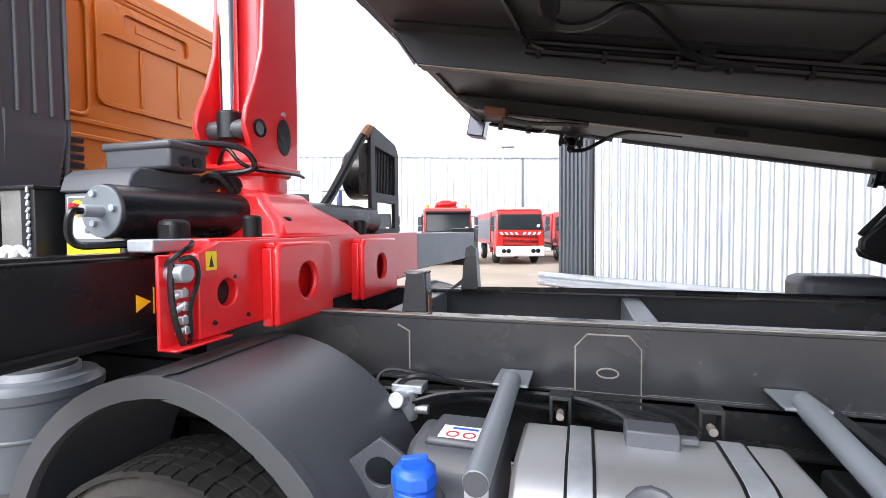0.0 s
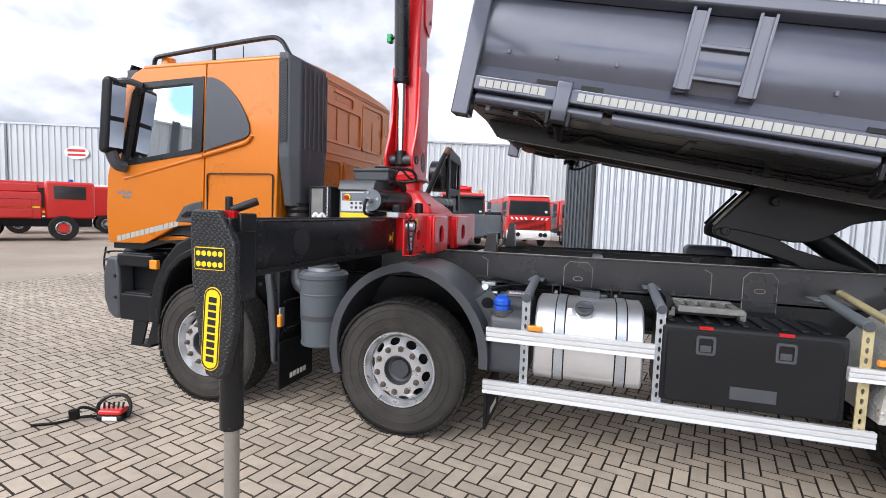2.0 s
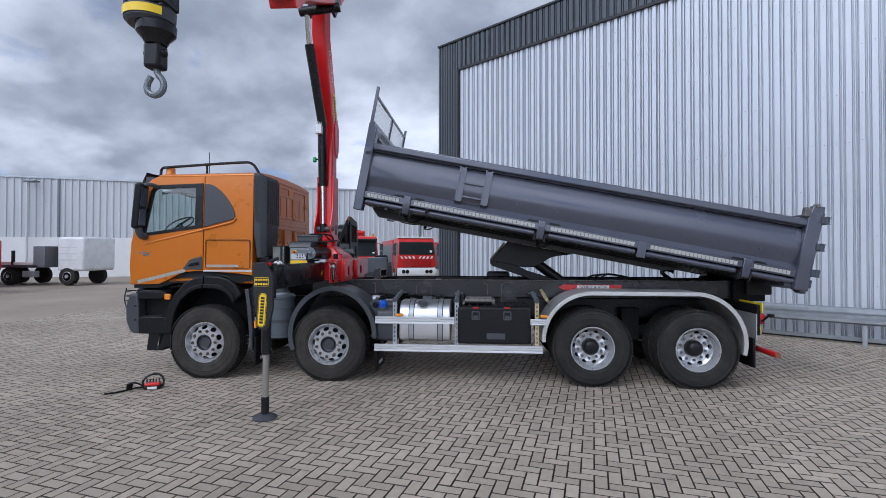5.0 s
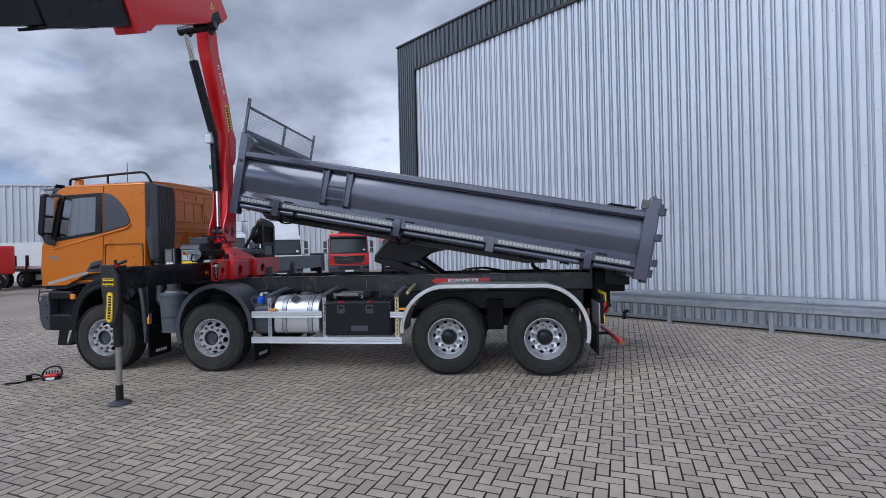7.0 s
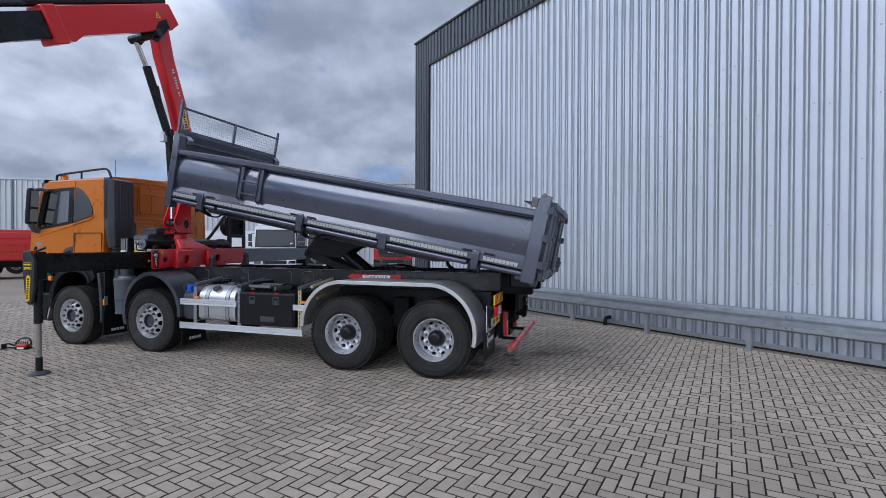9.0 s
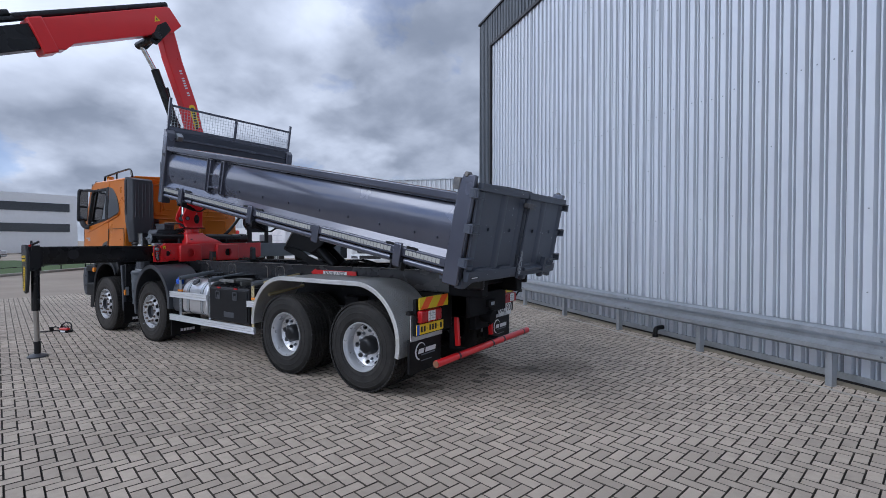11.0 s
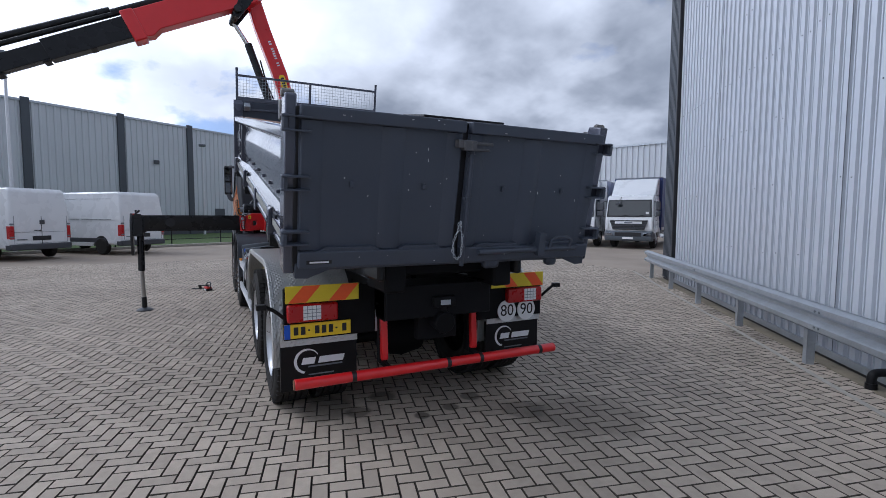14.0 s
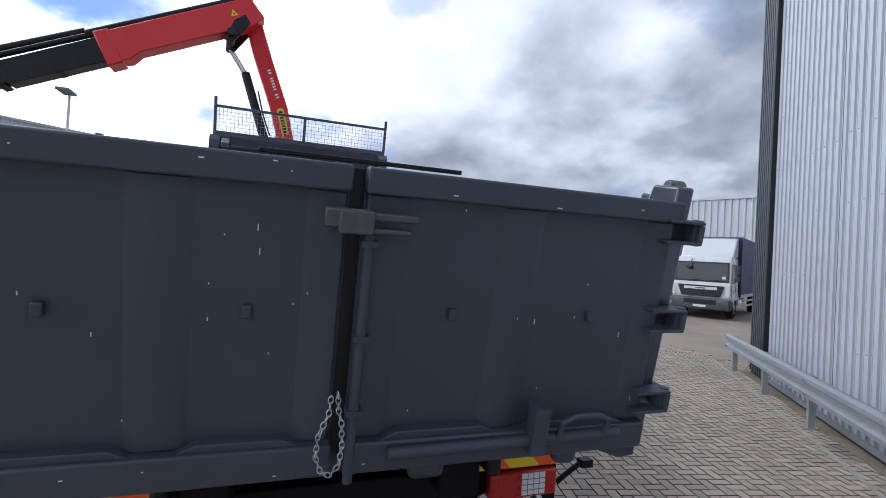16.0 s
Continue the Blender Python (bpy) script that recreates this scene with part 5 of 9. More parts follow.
# ---- cab ----
def lean(bm):
    """The cab's sides lean in above the waist."""
    for v in bm.verts:
        if v.co.z > 2.05:
            v.co.y *= 1 - 0.045 * (v.co.z - 2.05) / 0.9
    return bm


CY = 1.15
cab = part("cab", lean(boxes(((0.80, -1.1, 1.5), (0.85, 1.1, 2.95)), ((-0.9, -1.08, 1.35), (0.83, 1.08, 1.42)))), "orange", truck, "orange sleeper cab with pressed rear panels", bevel=0.01)
# roof with a low crown
bm = bmesh.new()
prism(bm, [(-1.105, 2.9), (-1.1, 2.945), (-0.95, 2.99), (-0.5, 3.02), (0, 3.03), (0.5, 3.02), (0.95, 2.99), (1.1, 2.945), (1.105, 2.9)], -0.6, 0.86, "x")
for v in bm.verts:
    if v.co.x < 0 and v.co.z > 2.95:
        v.co.z -= 0.03
        v.co.x += 0.06
part("roof", bm, "orange", cab, bevel=0.02, seg=3)
DOOR = [(-0.99, 1.33), (-1.01, 1.6), (-0.985, 1.95), (-0.78, 2.8), (-0.7, 2.88), (-0.6, 2.92), (0.105, 2.925), (0.105, 1.53), (0.0, 1.53), (-0.2, 1.51), (-0.42, 1.40), (-0.55, 1.34)]
WIN = [(-0.80, 2.06), (-0.685, 2.68), (-0.655, 2.73), (-0.60, 2.755), (0.0, 2.775), (0.005, 2.17)]
BACK = [(0.115, 1.53), (0.115, 2.925), (0.78, 2.93), (0.85, 2.91), (0.85, 1.47), (0.6, 1.5)]
for s in (-1, 1):
    y0, y1 = CY * s, (CY - 0.05) * s
    bm = bmesh.new()
    plate(bm, DOOR, [WIN], y0, y1)
    door = part("door", lean(bm), "orange", cab, "orange cab door", bevel=0.008)
    bm = bmesh.new()
    prism(bm, BACK, y0, y1)
    part("side_panel", lean(bm), "orange", cab, bevel=0.008)
    bm = bmesh.new()
    rim = [(-0.835, 2.03), (-0.71, 2.7), (-0.665, 2.765), (-0.60, 2.79), (0.095, 2.81), (0.095, 2.17), (0.01, 2.145)]
    plate(bm, rim, [[(-0.775, 2.085), (-0.665, 2.675), (-0.64, 2.715), (-0.595, 2.735), (-0.02, 2.755), (-0.015, 2.19)]], y0 + 0.006 * s, y0 - 0.03 * s)
    part("window_surround", lean(bm), "black", door, "black window surround", bevel=0.003)
    bm = bmesh.new()
    bm.faces.new([bm.verts.new((x, y0 - 0.02 * s, z)) for x, z in WIN])
    part("door_glass", lean(bm), "glass", door)
    bm = bmesh.new()
    prism(bm, [(0.12, 2.17), (0.12, 2.80), (0.18, 2.796), (0.24, 2.776), (0.3, 2.742), (0.37, 2.685), (0.44, 2.612), (0.5, 2.53), (0.548, 2.445), (0.572, 2.385), (0.58, 2.335), (0.574, 2.305), (0.555, 2.285), (0.53, 2.275)], y0 + 0.005 * s, y0 - 0.01 * s)
    part("quarter_panel", lean(bm), "quarter", cab, "dark grey blanked rear quarter window", bevel=0.003)
    for pts in ([(0.6, 2.3), (0.56, 2.245), (0.5, 2.225), (0.115, 2.135)], [(0.105, 2.13), (-0.4, 2.01), (-0.78, 1.925)]):
        bm = bmesh.new()
        tube(bm, [(x, y0 - 0.006 * s, z) for x, z in pts], 0.016, 8, 2)
        part("shoulder_crease", lean(bm), "orange", cab)
    bm = bmesh.new()
    plate(bm, rounded(0.15, 1.57, 0.82, 1.985, 0.03, 4), [rounded(0.158, 1.578, 0.812, 1.977, 0.025, 4)], y0 + 0.0015 * s, y0 - 0.01 * s)
    part("hatch_seam", bm, "ink", cab)
    bm = bmesh.new()
    prism(bm, [(-0.2, 1.55), (-0.1, 1.69), (-0.02, 1.72), (0.1, 1.745), (0.1, 1.55)], y0 + 0.006 * s, y0 - 0.02 * s)
    grip = part("door_handle", bm, "plastic", door, "dark door handle", bevel=0.01)
    bm = bmesh.new()
    prism(bm, [(-0.12, 1.6), (-0.06, 1.65), (0.06, 1.67), (0.06, 1.62)], y0 + 0.03 * s, y0)
    part("handle_grip", bm, "black", grip, bevel=0.01)
    for k in range(13):
        x = -0.88 + 0.056 * k
        z = 1.372 + 0.0133 * k
        bm = bmesh.new()
        prism(bm, [(x, z - 0.028), (x + 0.05, z - 0.016), (x + 0.05, z + 0.034), (x, z + 0.022)], y0 + 0.003 * s, y0 - 0.003 * s)
        part("reflective_strip", bm, "reflect", door)
    for k in range(10):
        x = 0.17 + 0.048 * k
        part("reflective_strip", boxes(((x, y0 + 0.003 * s, 1.59), (x + 0.043, y0 - 0.003 * s, 1.625))), "reflect", cab)
    part("sill_trim", boxes(((0.12, y0 + 0.004 * s, 1.525), (0.85, y0 - 0.005 * s, 1.545))), "whitealu", cab)
    # model script, drawn as bars
    part("model_badge", boxes(((-0.88, y0 + 0.004 * s, 1.79), (-0.69, y0, 1.81)), ((-0.8, y0 + 0.004 * s, 1.75), (-0.70, y0, 1.775))), "chrome", door)
    # mirror
    bm = bmesh.new()
    prism(bm, rounded(-0.845, 2.14, -0.735, 2.8, 0.05, 5), (CY + 0.185) * s, (CY + 0.015) * s)
    for v in bm.verts:
        v.co.x += 0.1 * (v.co.z - 2.4)
    mir = part("mirror", bm, "blackplastic", cab, "large dark mirror housing", bevel=0.03, seg=3)
    bm = boxes(((-0.742, (CY + 0.165) * s, 2.46), (-0.732, (CY + 0.035) * s, 2.75)), ((-0.742, (CY + 0.165) * s, 2.19), (-0.732, (CY + 0.035) * s, 2.42)))
    for v in bm.verts:
        v.co.x += 0.1 * (v.co.z - 2.4) + 0.005
    part("mirror_glass", bm, "mirror", mir)
    bm = bmesh.new()
    tube(bm, [(-0.6, CY * 0.965 * s, 2.76), (-0.66, (CY + 0.06) * s, 2.79), (-0.76, (CY + 0.1) * s, 2.76)], 0.03, 8)
    part("mirror_arm", bm, "plastic", mir)
    bm = bmesh.new()
    tube(bm, [(-0.76, CY * s, 2.03), (-0.79, (CY + 0.07) * s, 2.04), (-0.81, (CY + 0.1) * s, 2.16)], 0.05, 8)
    part("mirror_arm", bm, "plastic", mir)
# front
bm = bmesh.new()
prism(bm, [(-1.02, 1.33), (-1.05, 1.6), (-1.02, 1.98), (-0.97, 1.98), (-0.97, 1.33)], -1.08, 1.08)
part("front_panel", bm, "orange", cab, bevel=0.02)
bm = bmesh.new()
bm.faces.new([bm.verts.new(p) for p in ((-0.99, -1.05, 1.99), (-0.99, 1.05, 1.99), (-0.775, 1.05, 2.8), (-0.775, -1.05, 2.8))])
part("windscreen", lean(bm), "glass", cab)
bm = bmesh.new()
prism(bm, [(-0.96, 2.82), (-0.885, 3.0), (-0.87, 3.0), (-0.94, 2.82)], -1.03, 1.03)
part("sun_visor", lean(bm), "darkglass", cab, "smoked sun visor", bevel=0.004)
for s in (-1, 1):
    part("visor_post", boxes(((-0.82, 1.07 * s, 2.84), (-0.7, 1.02 * s, 2.92))), "plastic", cab)
# inside
part("dashboard", boxes(((-0.96, -1.05, 1.5), (-0.58, 1.05, 2.1))), "interior", cab, bevel=0.05, seg=3)
part("cab_floor", boxes(((-0.95, -1.08, 1.43), (0.79, 1.08, 1.52))), "interior", cab)
part("bunk_wall", boxes(((0.74, -1.05, 1.5), (0.795, 1.05, 2.88)), ((0.25, -1.07, 1.52), (0.74, 1.07, 1.95))), "interior", cab)
for y in (-0.6, 0.6):
    bm = boxes(((-0.15, y - 0.25, 1.72), (0.35, y + 0.25, 1.86)))
    box(bm, (0.36, y, 2.15), (0.12, 0.48, 0.66), Euler((0, radians(8), 0)).to_matrix())
    part("cab_seat", bm, "interior", cab, bevel=0.05, seg=3)
bm = bmesh.new()
lathe(bm, [(-0.012, 0.215), (0.0, 0.228), (0.012, 0.215), (0.0, 0.202)], (0, 0, 0), "z", 28, close=True)
rod(bm, (-0.2, 0, 0), (0.2, 0, 0), 0.016)
rod(bm, (0, 0, -0.25), (0, 0, 0.01), 0.035)
bmesh.ops.transform(bm, matrix=pose(-0.6, -0.6, 2.24, 0, -32, 0), verts=bm.verts)
part("steering_wheel", bm, "black", cab)
bm = bmesh.new()
tube(bm, [(-0.62, -1.0, 2.68), (-0.5, -0.9, 2.72), (-0.15, -0.7, 2.62)], 0.02, 6)
part("sun_blind_rod", bm, "black", cab)
# roof rail, beacon, aerial
for s in (-1, 1):
    if s < 0:
        bm = bmesh.new()
        tube(bm, [(-0.74, 0.86 * s, 2.97), (-0.73, 0.86 * s, 3.09), (-0.6, 0.9 * s, 3.09), (0.62, 1.0 * s, 3.13), (0.78, 1.0 * s, 3.12), (0.88, 1.02 * s, 2.97)], 0.02, 8, 2)
        rod(bm, (0.05, 0.95 * s, 2.97), (0.05, 0.95 * s, 3.11), 0.016)
        part("roof_rail", bm, "black", cab, "black tubular roof rail")
    bm = bmesh.new()
    lathe(bm, [(2.97, 0.075), (3.0, 0.075), (3.0, 0.066), (3.09, 0.062), (3.1, 0.05), (3.1, 0.001)], (-0.62, 0.8 * s, 0), "z", 20)
    part("beacon", bm, "amber", cab, "amber beacon")
    if s < 0:
        part("aerial", made(rod, (-0.6, 0.2, 3.0), (-0.6, 0.2, 3.55), 0.006, seg=6), "black", cab)
# pressed frames in the rear wall
def bead(y0, y1, z0, z1, r=0.03):
    bm = bmesh.new()
    prism(bm, rounded(y0, z0, y1, z1, r, 3), 0.85, 0.858, "x")
    return bm


for y0, y1, z0, z1 in ((-0.62, -0.5, 2.3, 2.84), (0.36, 0.86, 2.38, 2.85)):
    bm = bmesh.new()
    plate(bm, rounded(y0 - 0.02, z0 - 0.02, y1 + 0.02, z1 + 0.02, 0.05, 4), [rounded(y0, z0, y1, z1, 0.04, 4)], 0.85, 0.868, "x")
    part("pressed_frame", bm, "orange", cab, bevel=0.007)
bm = bmesh.new()
plate(bm, rounded(-0.45, 2.36, 0.32, 2.9, 0.05, 4), [rounded(-0.425, 2.385, 0.295, 2.72, 0.04, 4), rounded(-0.3, 2.76, 0.12, 2.86, 0.03, 3)], 0.85, 0.868, "x")
part("pressed_frame", bm, "orange", cab, bevel=0.007)
for y in (-0.2, 0.05, 0.6):
    part("pressed_rib", boxes(((0.85, y, 2.4), (0.86, y + 0.02, 2.71))), "orange", cab, bevel=0.004)
part("embossed_mark", boxes(((0.85, -0.22, 2.79), (0.856, 0.04, 2.83))), "orange", cab, bevel=0.002)
for y0, y1 in ((-0.62, -0.1), (-0.05, 0.35), (0.4, 0.9)):
    bm = bmesh.new()
    plate(bm, rounded(y0, 1.75, y1, 2.2, 0.05, 4), [rounded(y0 + 0.025, 1.775, y1 - 0.025, 2.175, 0.04, 4)], 0.85, 0.866, "x")
    part("pressed_frame", bm, "orange", cab, bevel=0.006)
part("crease", boxes(((0.85, -1.08, 2.25), (0.862, 1.08, 2.275)), ((0.84, -1.06, 2.93), (0.868, 1.06, 2.955))), "orange", cab, bevel=0.005)
for k in range(8):
    bm = bmesh.new()
    box(bm, (0.872, -0.62, 1.88 + 0.04 * k), (0.02, 0.16, 0.025), Euler((0, radians(25), 0)).to_matrix())
    part("louvre", bm, "plastic", cab)

# air intake tower behind the cab
for s in (-1,):
    foot = [(0.87, -1.15), (0.96, -1.15), (1.04, -1.08), (1.06, -0.74), (0.87, -0.70)]
    bm = bmesh.new()
    prism(bm, foot, 2.12, 2.95, "z")
    low = prism(bm, foot, 1.72, 2.12, "z")
    for v in bm.verts:
        if v.co.z < 1.8:
            v.co.x, v.co.y = 0.96 + (v.co.x - 0.96) * 0.75, -0.95 + (v.co.y + 0.95) * 0.75
        if v.co.z > 2.9 and v.co.x > 1.0:
            v.co.z -= 0.05
    bmesh.ops.remove_doubles(bm, verts=bm.verts, dist=0.0005)
    tower = part("intake_tower", bm, "plastic", cab, "dark plastic ribbed air intake tower", bevel=0.015, seg=3)
    for k in range(6):
        y = -1.04 + 0.06 * k
        bm = bmesh.new()
        tube(bm, [(1.046 + 0.0035 * k, y, 2.85), (1.046 + 0.0035 * k, y, 2.2)], 0.008, 6)
        part("tower_rib", bm, "plastic", tower)
        if k % 2:
            bm = bmesh.new()
            tube(bm, [(1.045, y * 0.98, 2.2), (1.02, y * 0.97 - 0.01, 1.84)], 0.01, 6)
            part("tower_rib", bm, "plastic", tower)
    bm = bmesh.new()
    plate(bm, rounded(0.878, 2.24, 0.955, 2.9, 0.012, 2), [], -1.153, -1.15)
    part("intake_mesh_back", bm, "ink", tower)
    bm = bmesh.new()
    for k in range(30):
        z = 2.25 + 0.0215 * k
        box(bm, (0.917, -1.156, z), (0.084, 0.004, 0.006), Euler((0, radians(28), 0)).to_matrix())
        box(bm, (0.917, -1.158, z), (0.084, 0.004, 0.006), Euler((0, radians(-28), 0)).to_matrix())
    part("intake_mesh", bm, "plastic", tower, "black intake mesh")
    bm = bmesh.new()
    lathe(bm, [(1.5 + 0.028 * k, 0.13 if k % 2 else 0.115) for k in range(10)], (0.96, -0.95, 0), "z", 24)
    part("bellows", bm, "flap", tower, "rubber bellows")

# bumper, steps, headlamp corner
bm = bmesh.new()
prism(bm, [(-1.06, 0.68), (-1.1, 0.92), (-1.08, 1.12), (-1.0, 1.27), (-0.46, 1.27), (-0.46, 0.64), (-0.6, 0.61), (-0.98, 0.61)], -1.0, 1.0)
bmp = part("bumper", bm, "blackplastic", truck, "dark plastic front bumper", bevel=0.03, seg=3)
for s in (-1, 1):
    bm = bmesh.new()
    prism(bm, [(-1.0, 0.66), (-1.055, 0.8), (-1.06, 1.02), (-1.0, 1.2), (-0.87, 1.2), (-0.84, 0.62), (-0.93, 0.61)], 1.165 * s, 0.99 * s)
    corner = part("bumper_corner", bm, "guardplastic", bmp, "grained plastic bumper corner", bevel=0.03, seg=3)
    for z in (0.82, 1.02):
        part("corner_bolt", made(rod, (-0.9, 1.175 * s, z), (-0.9, 1.16 * s, z), 0.016, seg=10), "chassis", corner)
    bm = bmesh.new()
    prism(bm, [(-0.87, 1.12), (-0.87, 1.235), (-0.44, 1.235), (-0.42, 1.16), (-0.52, 1.12)], 1.17 * s, 0.95 * s)
    part("upper_step", bm, "blackplastic", bmp, "moulded upper cab step", bevel=0.015)
    bm = bmesh.new()
    prism(bm, [(-0.855, 0.615), (-0.86, 0.79), (-0.84, 0.865), (-0.45, 0.865), (-0.43, 0.79), (-0.44, 0.615)], 1.165 * s, 0.95 * s)
    low = part("lower_step", bm, "blackplastic", bmp, "moulded lower cab step", bevel=0.015)
    part("step_tread", boxes(((-0.8, 1.15 * s, 0.863), (-0.5, 0.98 * s, 0.878))), "honeycomb", low, bevel=0.004)
    part("step_tread", boxes(((-0.8, 1.15 * s, 1.233), (-0.5, 0.98 * s, 1.247))), "honeycomb", low, bevel=0.004)
    part("pale_hinge", boxes(((-0.93, 1.1 * s, 1.275), (-0.82, 1.0 * s, 1.31))), "whitealu", bmp, bevel=0.006)
    step = part("cab_step", boxes(((-0.74, 1.15 * s, 0.375), (-0.5, 0.88 * s, 0.4))), "blackplastic", truck, "black hanging cab step", bevel=0.006)
    for pts in ([(-0.70, 0.63), (-0.53, 0.63), (-0.59, 0.42), (-0.6, 0.39), (-0.74, 0.385)], [(-0.47, 0.63), (-0.30, 0.63), (-0.385, 0.44), (-0.52, 0.39), (-0.545, 0.41)]):
        for y0, y1 in ((1.15, 1.13), (0.9, 0.88)):
            part("step_hanger", made(prism, pts, y0 * s, y1 * s), "blackplastic", step, bevel=0.006)
    part("step_back", boxes(((-0.53, 1.14 * s, 0.4), (-0.5, 0.88 * s, 0.45))), "blackplastic", step)
for s in (-1, 1):
    part("side_marker", boxes(((-0.42, 1.225 * s, 1.12), (-0.335, 1.18 * s, 1.205))), "amber", truck, "amber side marker lamp", bevel=0.01)
    bm = bmesh.new()
    for k in range(4):
        tube(bm, [(-1.04, 0.96 * s, 1.02 + 0.07 * k), (-1.13, 1.0 * s, 1.02 + 0.07 * k), (-1.11, 1.12 * s, 1.02 + 0.07 * k), (-0.99, 1.15 * s, 1.02 + 0.07 * k)], 0.008, 6)
    tube(bm, [(-1.09, 1.1 * s, 0.98), (-1.13, 1.1 * s, 1.12), (-1.09, 1.1 * s, 1.28)], 0.008, 6)
    part("headlamp_guard", bm, "black", truck, "wire headlamp guard")
    bm = bmesh.new()
    prism(bm, [(-0.95, 1.33), (0.86, 1.47), (0.86, 1.4), (0.6, 1.36), (-0.3, 1.36), (-0.6, 1.28), (-0.95, 1.28)], 1.13 * s, 0.8 * s)
    part("cab_underside", bm, "chassis", truck)


# ---- tipping body, raised ----
TILT_DEG = 10.86
BIN = Matrix.Translation((2.35, 0, 2.41)) @ Matrix.Rotation(radians(TILT_DEG), 4, "Y")
body = thing("dump_bed", (2.35, 0, 2.41), "dark grey steel dump bed, raised, with barn doors", "dump bed")


def bpart(name, bm, mat, parent=None, label="", bevel=0.0, seg=2):
    bmesh.ops.transform(bm, matrix=BIN, verts=bm.verts)
    return part(name, bm, mat, parent or body, label, bevel, seg=seg)


L_ = 5.9
for s in (-1, 1):
    # side wall: curved sheet between the lower ledge and the top rail
    bm = bmesh.new()
    outer = [(1.235, 0.28), (1.19, 0.36), (1.205, 0.42), (1.218, 0.5), (1.222, 0.58), (1.215, 0.68), (1.195, 0.765), (1.165, 0.835)]
    inner = [(y - 0.03, w) for y, w in outer[::-1]]
    prism(bm, [(y * s, w) for y, w in outer + inner], 0.1, L_ + 0.02, "x")
    wall = bpart("side_wall", bm, "binpaint", label="curved glossy dark grey side wall", bevel=0.0)
    bm = bmesh.new()
    prism(bm, [(s * y, w) for y, w in ((1.15, 0.835), (1.235, 0.862), (1.25, 0.872), (1.25, 0.945), (1.235, 0.955), (1.13, 0.955), (1.12, 0.84))], 0.1, L_ + 0.02, "x")
    bpart("top_rail", bm, "binpaint", bevel=0.008)
    bm = bmesh.new()
    prism(bm, [(s * y, w) for y, w in ((1.13, 0.9552), (1.225, 0.9552), (1.225, 0.958), (1.13, 0.958))], 1.2, L_ - 0.1, "x")
    bpart("worn_edge", bm, "rust", label="bare rusty wear along the top rail")
    # lower rail with tape ledge
    bm = bmesh.new()
    prism(bm, [(s * y, w) for y, w in ((1.236, 0.285), (1.25, 0.275), (1.25, 0.185), (1.2, 0.17), (1.1, 0.17), (1.1, 0.285))], 0.08, L_ + 0.02, "x")
    bpart("lower_rail", bm, "binpaint", bevel=0.006)
    for u0, u1 in ((0.15, 1.0), (1.06, 2.5), (2.7, 3.85), (4.0, 5.15), (5.35, L_)):
        bm = bmesh.new()
        rod(bm, (u0, 1.212 * s, 0.132), (u1, 1.212 * s, 0.132), 0.036, seg=16)
        bpart("pivot_tube", bm, "binpaint")
    # tape squares
    k, u = 0, 0.16
    proto = None
    while u < L_ - 0.1:
        gap = any(abs(u + 0.022 - h) < 0.105 for h in (0.73, 2.585, 3.93, 5.265))
        if not gap:
            if proto is None:
                bm = boxes(((0, -0.0015, 0), (0.044, 0.0015, 0.05)))
                me = bpy.data.meshes.new("tape_square")
                bm.to_mesh(me)
                bm.free()
                me.materials.append(M["reflect"])
                proto = me
            q = new("tape_square", proto)
            q.parent = body
            q.matrix_parent_inverse = Matrix.Translation((-2.35, 0, -2.41))
            q.matrix_basis = BIN @ Matrix.Translation((u, 1.2512 * s, 0.205))
        u += 0.051
    # hinge brackets
    for h in (0.73, 2.585, 5.265):
        bm = bmesh.new()
        prism(bm, [(s * y, w) for y, w in ((1.25, 0.325), (1.28, 0.31), (1.285, 0.12), (1.27, 0.06), (1.2, 0.06), (1.2, 0.165), (1.25, 0.185))], h - 0.05, h + 0.05, "x")
        br = bpart("hinge_bracket", bm, "binpaint", label="heavy side hinge bracket", bevel=0.008)
        bm = bmesh.new()
        rod(bm, (h - 0.085, 1.23 * s, 0.06), (h + 0.085, 1.23 * s, 0.06), 0.02)
        for e in (-0.068, 0.068):
            prism(bm, [(s * 1.27, 0.12), (s * 1.27, 0.03), (s * 1.2, 0.02), (s * 1.19, 0.12)], h + e - 0.012, h + e + 0.012, "x")
        bpart("hinge_pin", bm, "chassis", br, bevel=0.004)
        if h < 3:
            bm = bmesh.new()
            rod(bm, (h + 0.005, 1.2 * s, 0.055), (h + 0.02, 1.04 * s, -0.015), 0.038, 0.026)
            tube(bm, [(h + 0.02, 1.04 * s, -0.015), (h + 0.03, 0.99 * s, -0.035), (h + 0.12, 0.97 * s, -0.02), (h + 0.2, 0.97 * s, 0.05), (h + 0.3, 0.75 * s, 0.075), (h + 0.42, 0.57 * s, 0.06), (h + 0.6, 0.55 * s, 0.058)], 0.013, 6)
            bpart("lock_cylinder", bm, "flap", br, "small black locking cylinder with its hose")
        for d in (-0.19, 0.1):
            bm = boxes(((h + d, 1.2515 * s, 0.277), (h + d + 0.14, 1.235 * s, 0.305)))
            bpart("slot_plate", bm, "chassis", br)
    bpart("hinge_bracket", boxes(((3.87, 1.25 * s, 0.065), (3.99, 1.265 * s, 0.285))), "binpaint", bevel=0.008)
    # climbing step pocket
    bm = bmesh.new()
    for u in (1.36, 1.44, 1.72, 1.80):
        prism(bm, [(s * 1.185, 0.84), (s * 1.245, 0.85), (s * 1.25, 0.37), (s * 1.2, 0.34)], u, u + 0.018, "x")
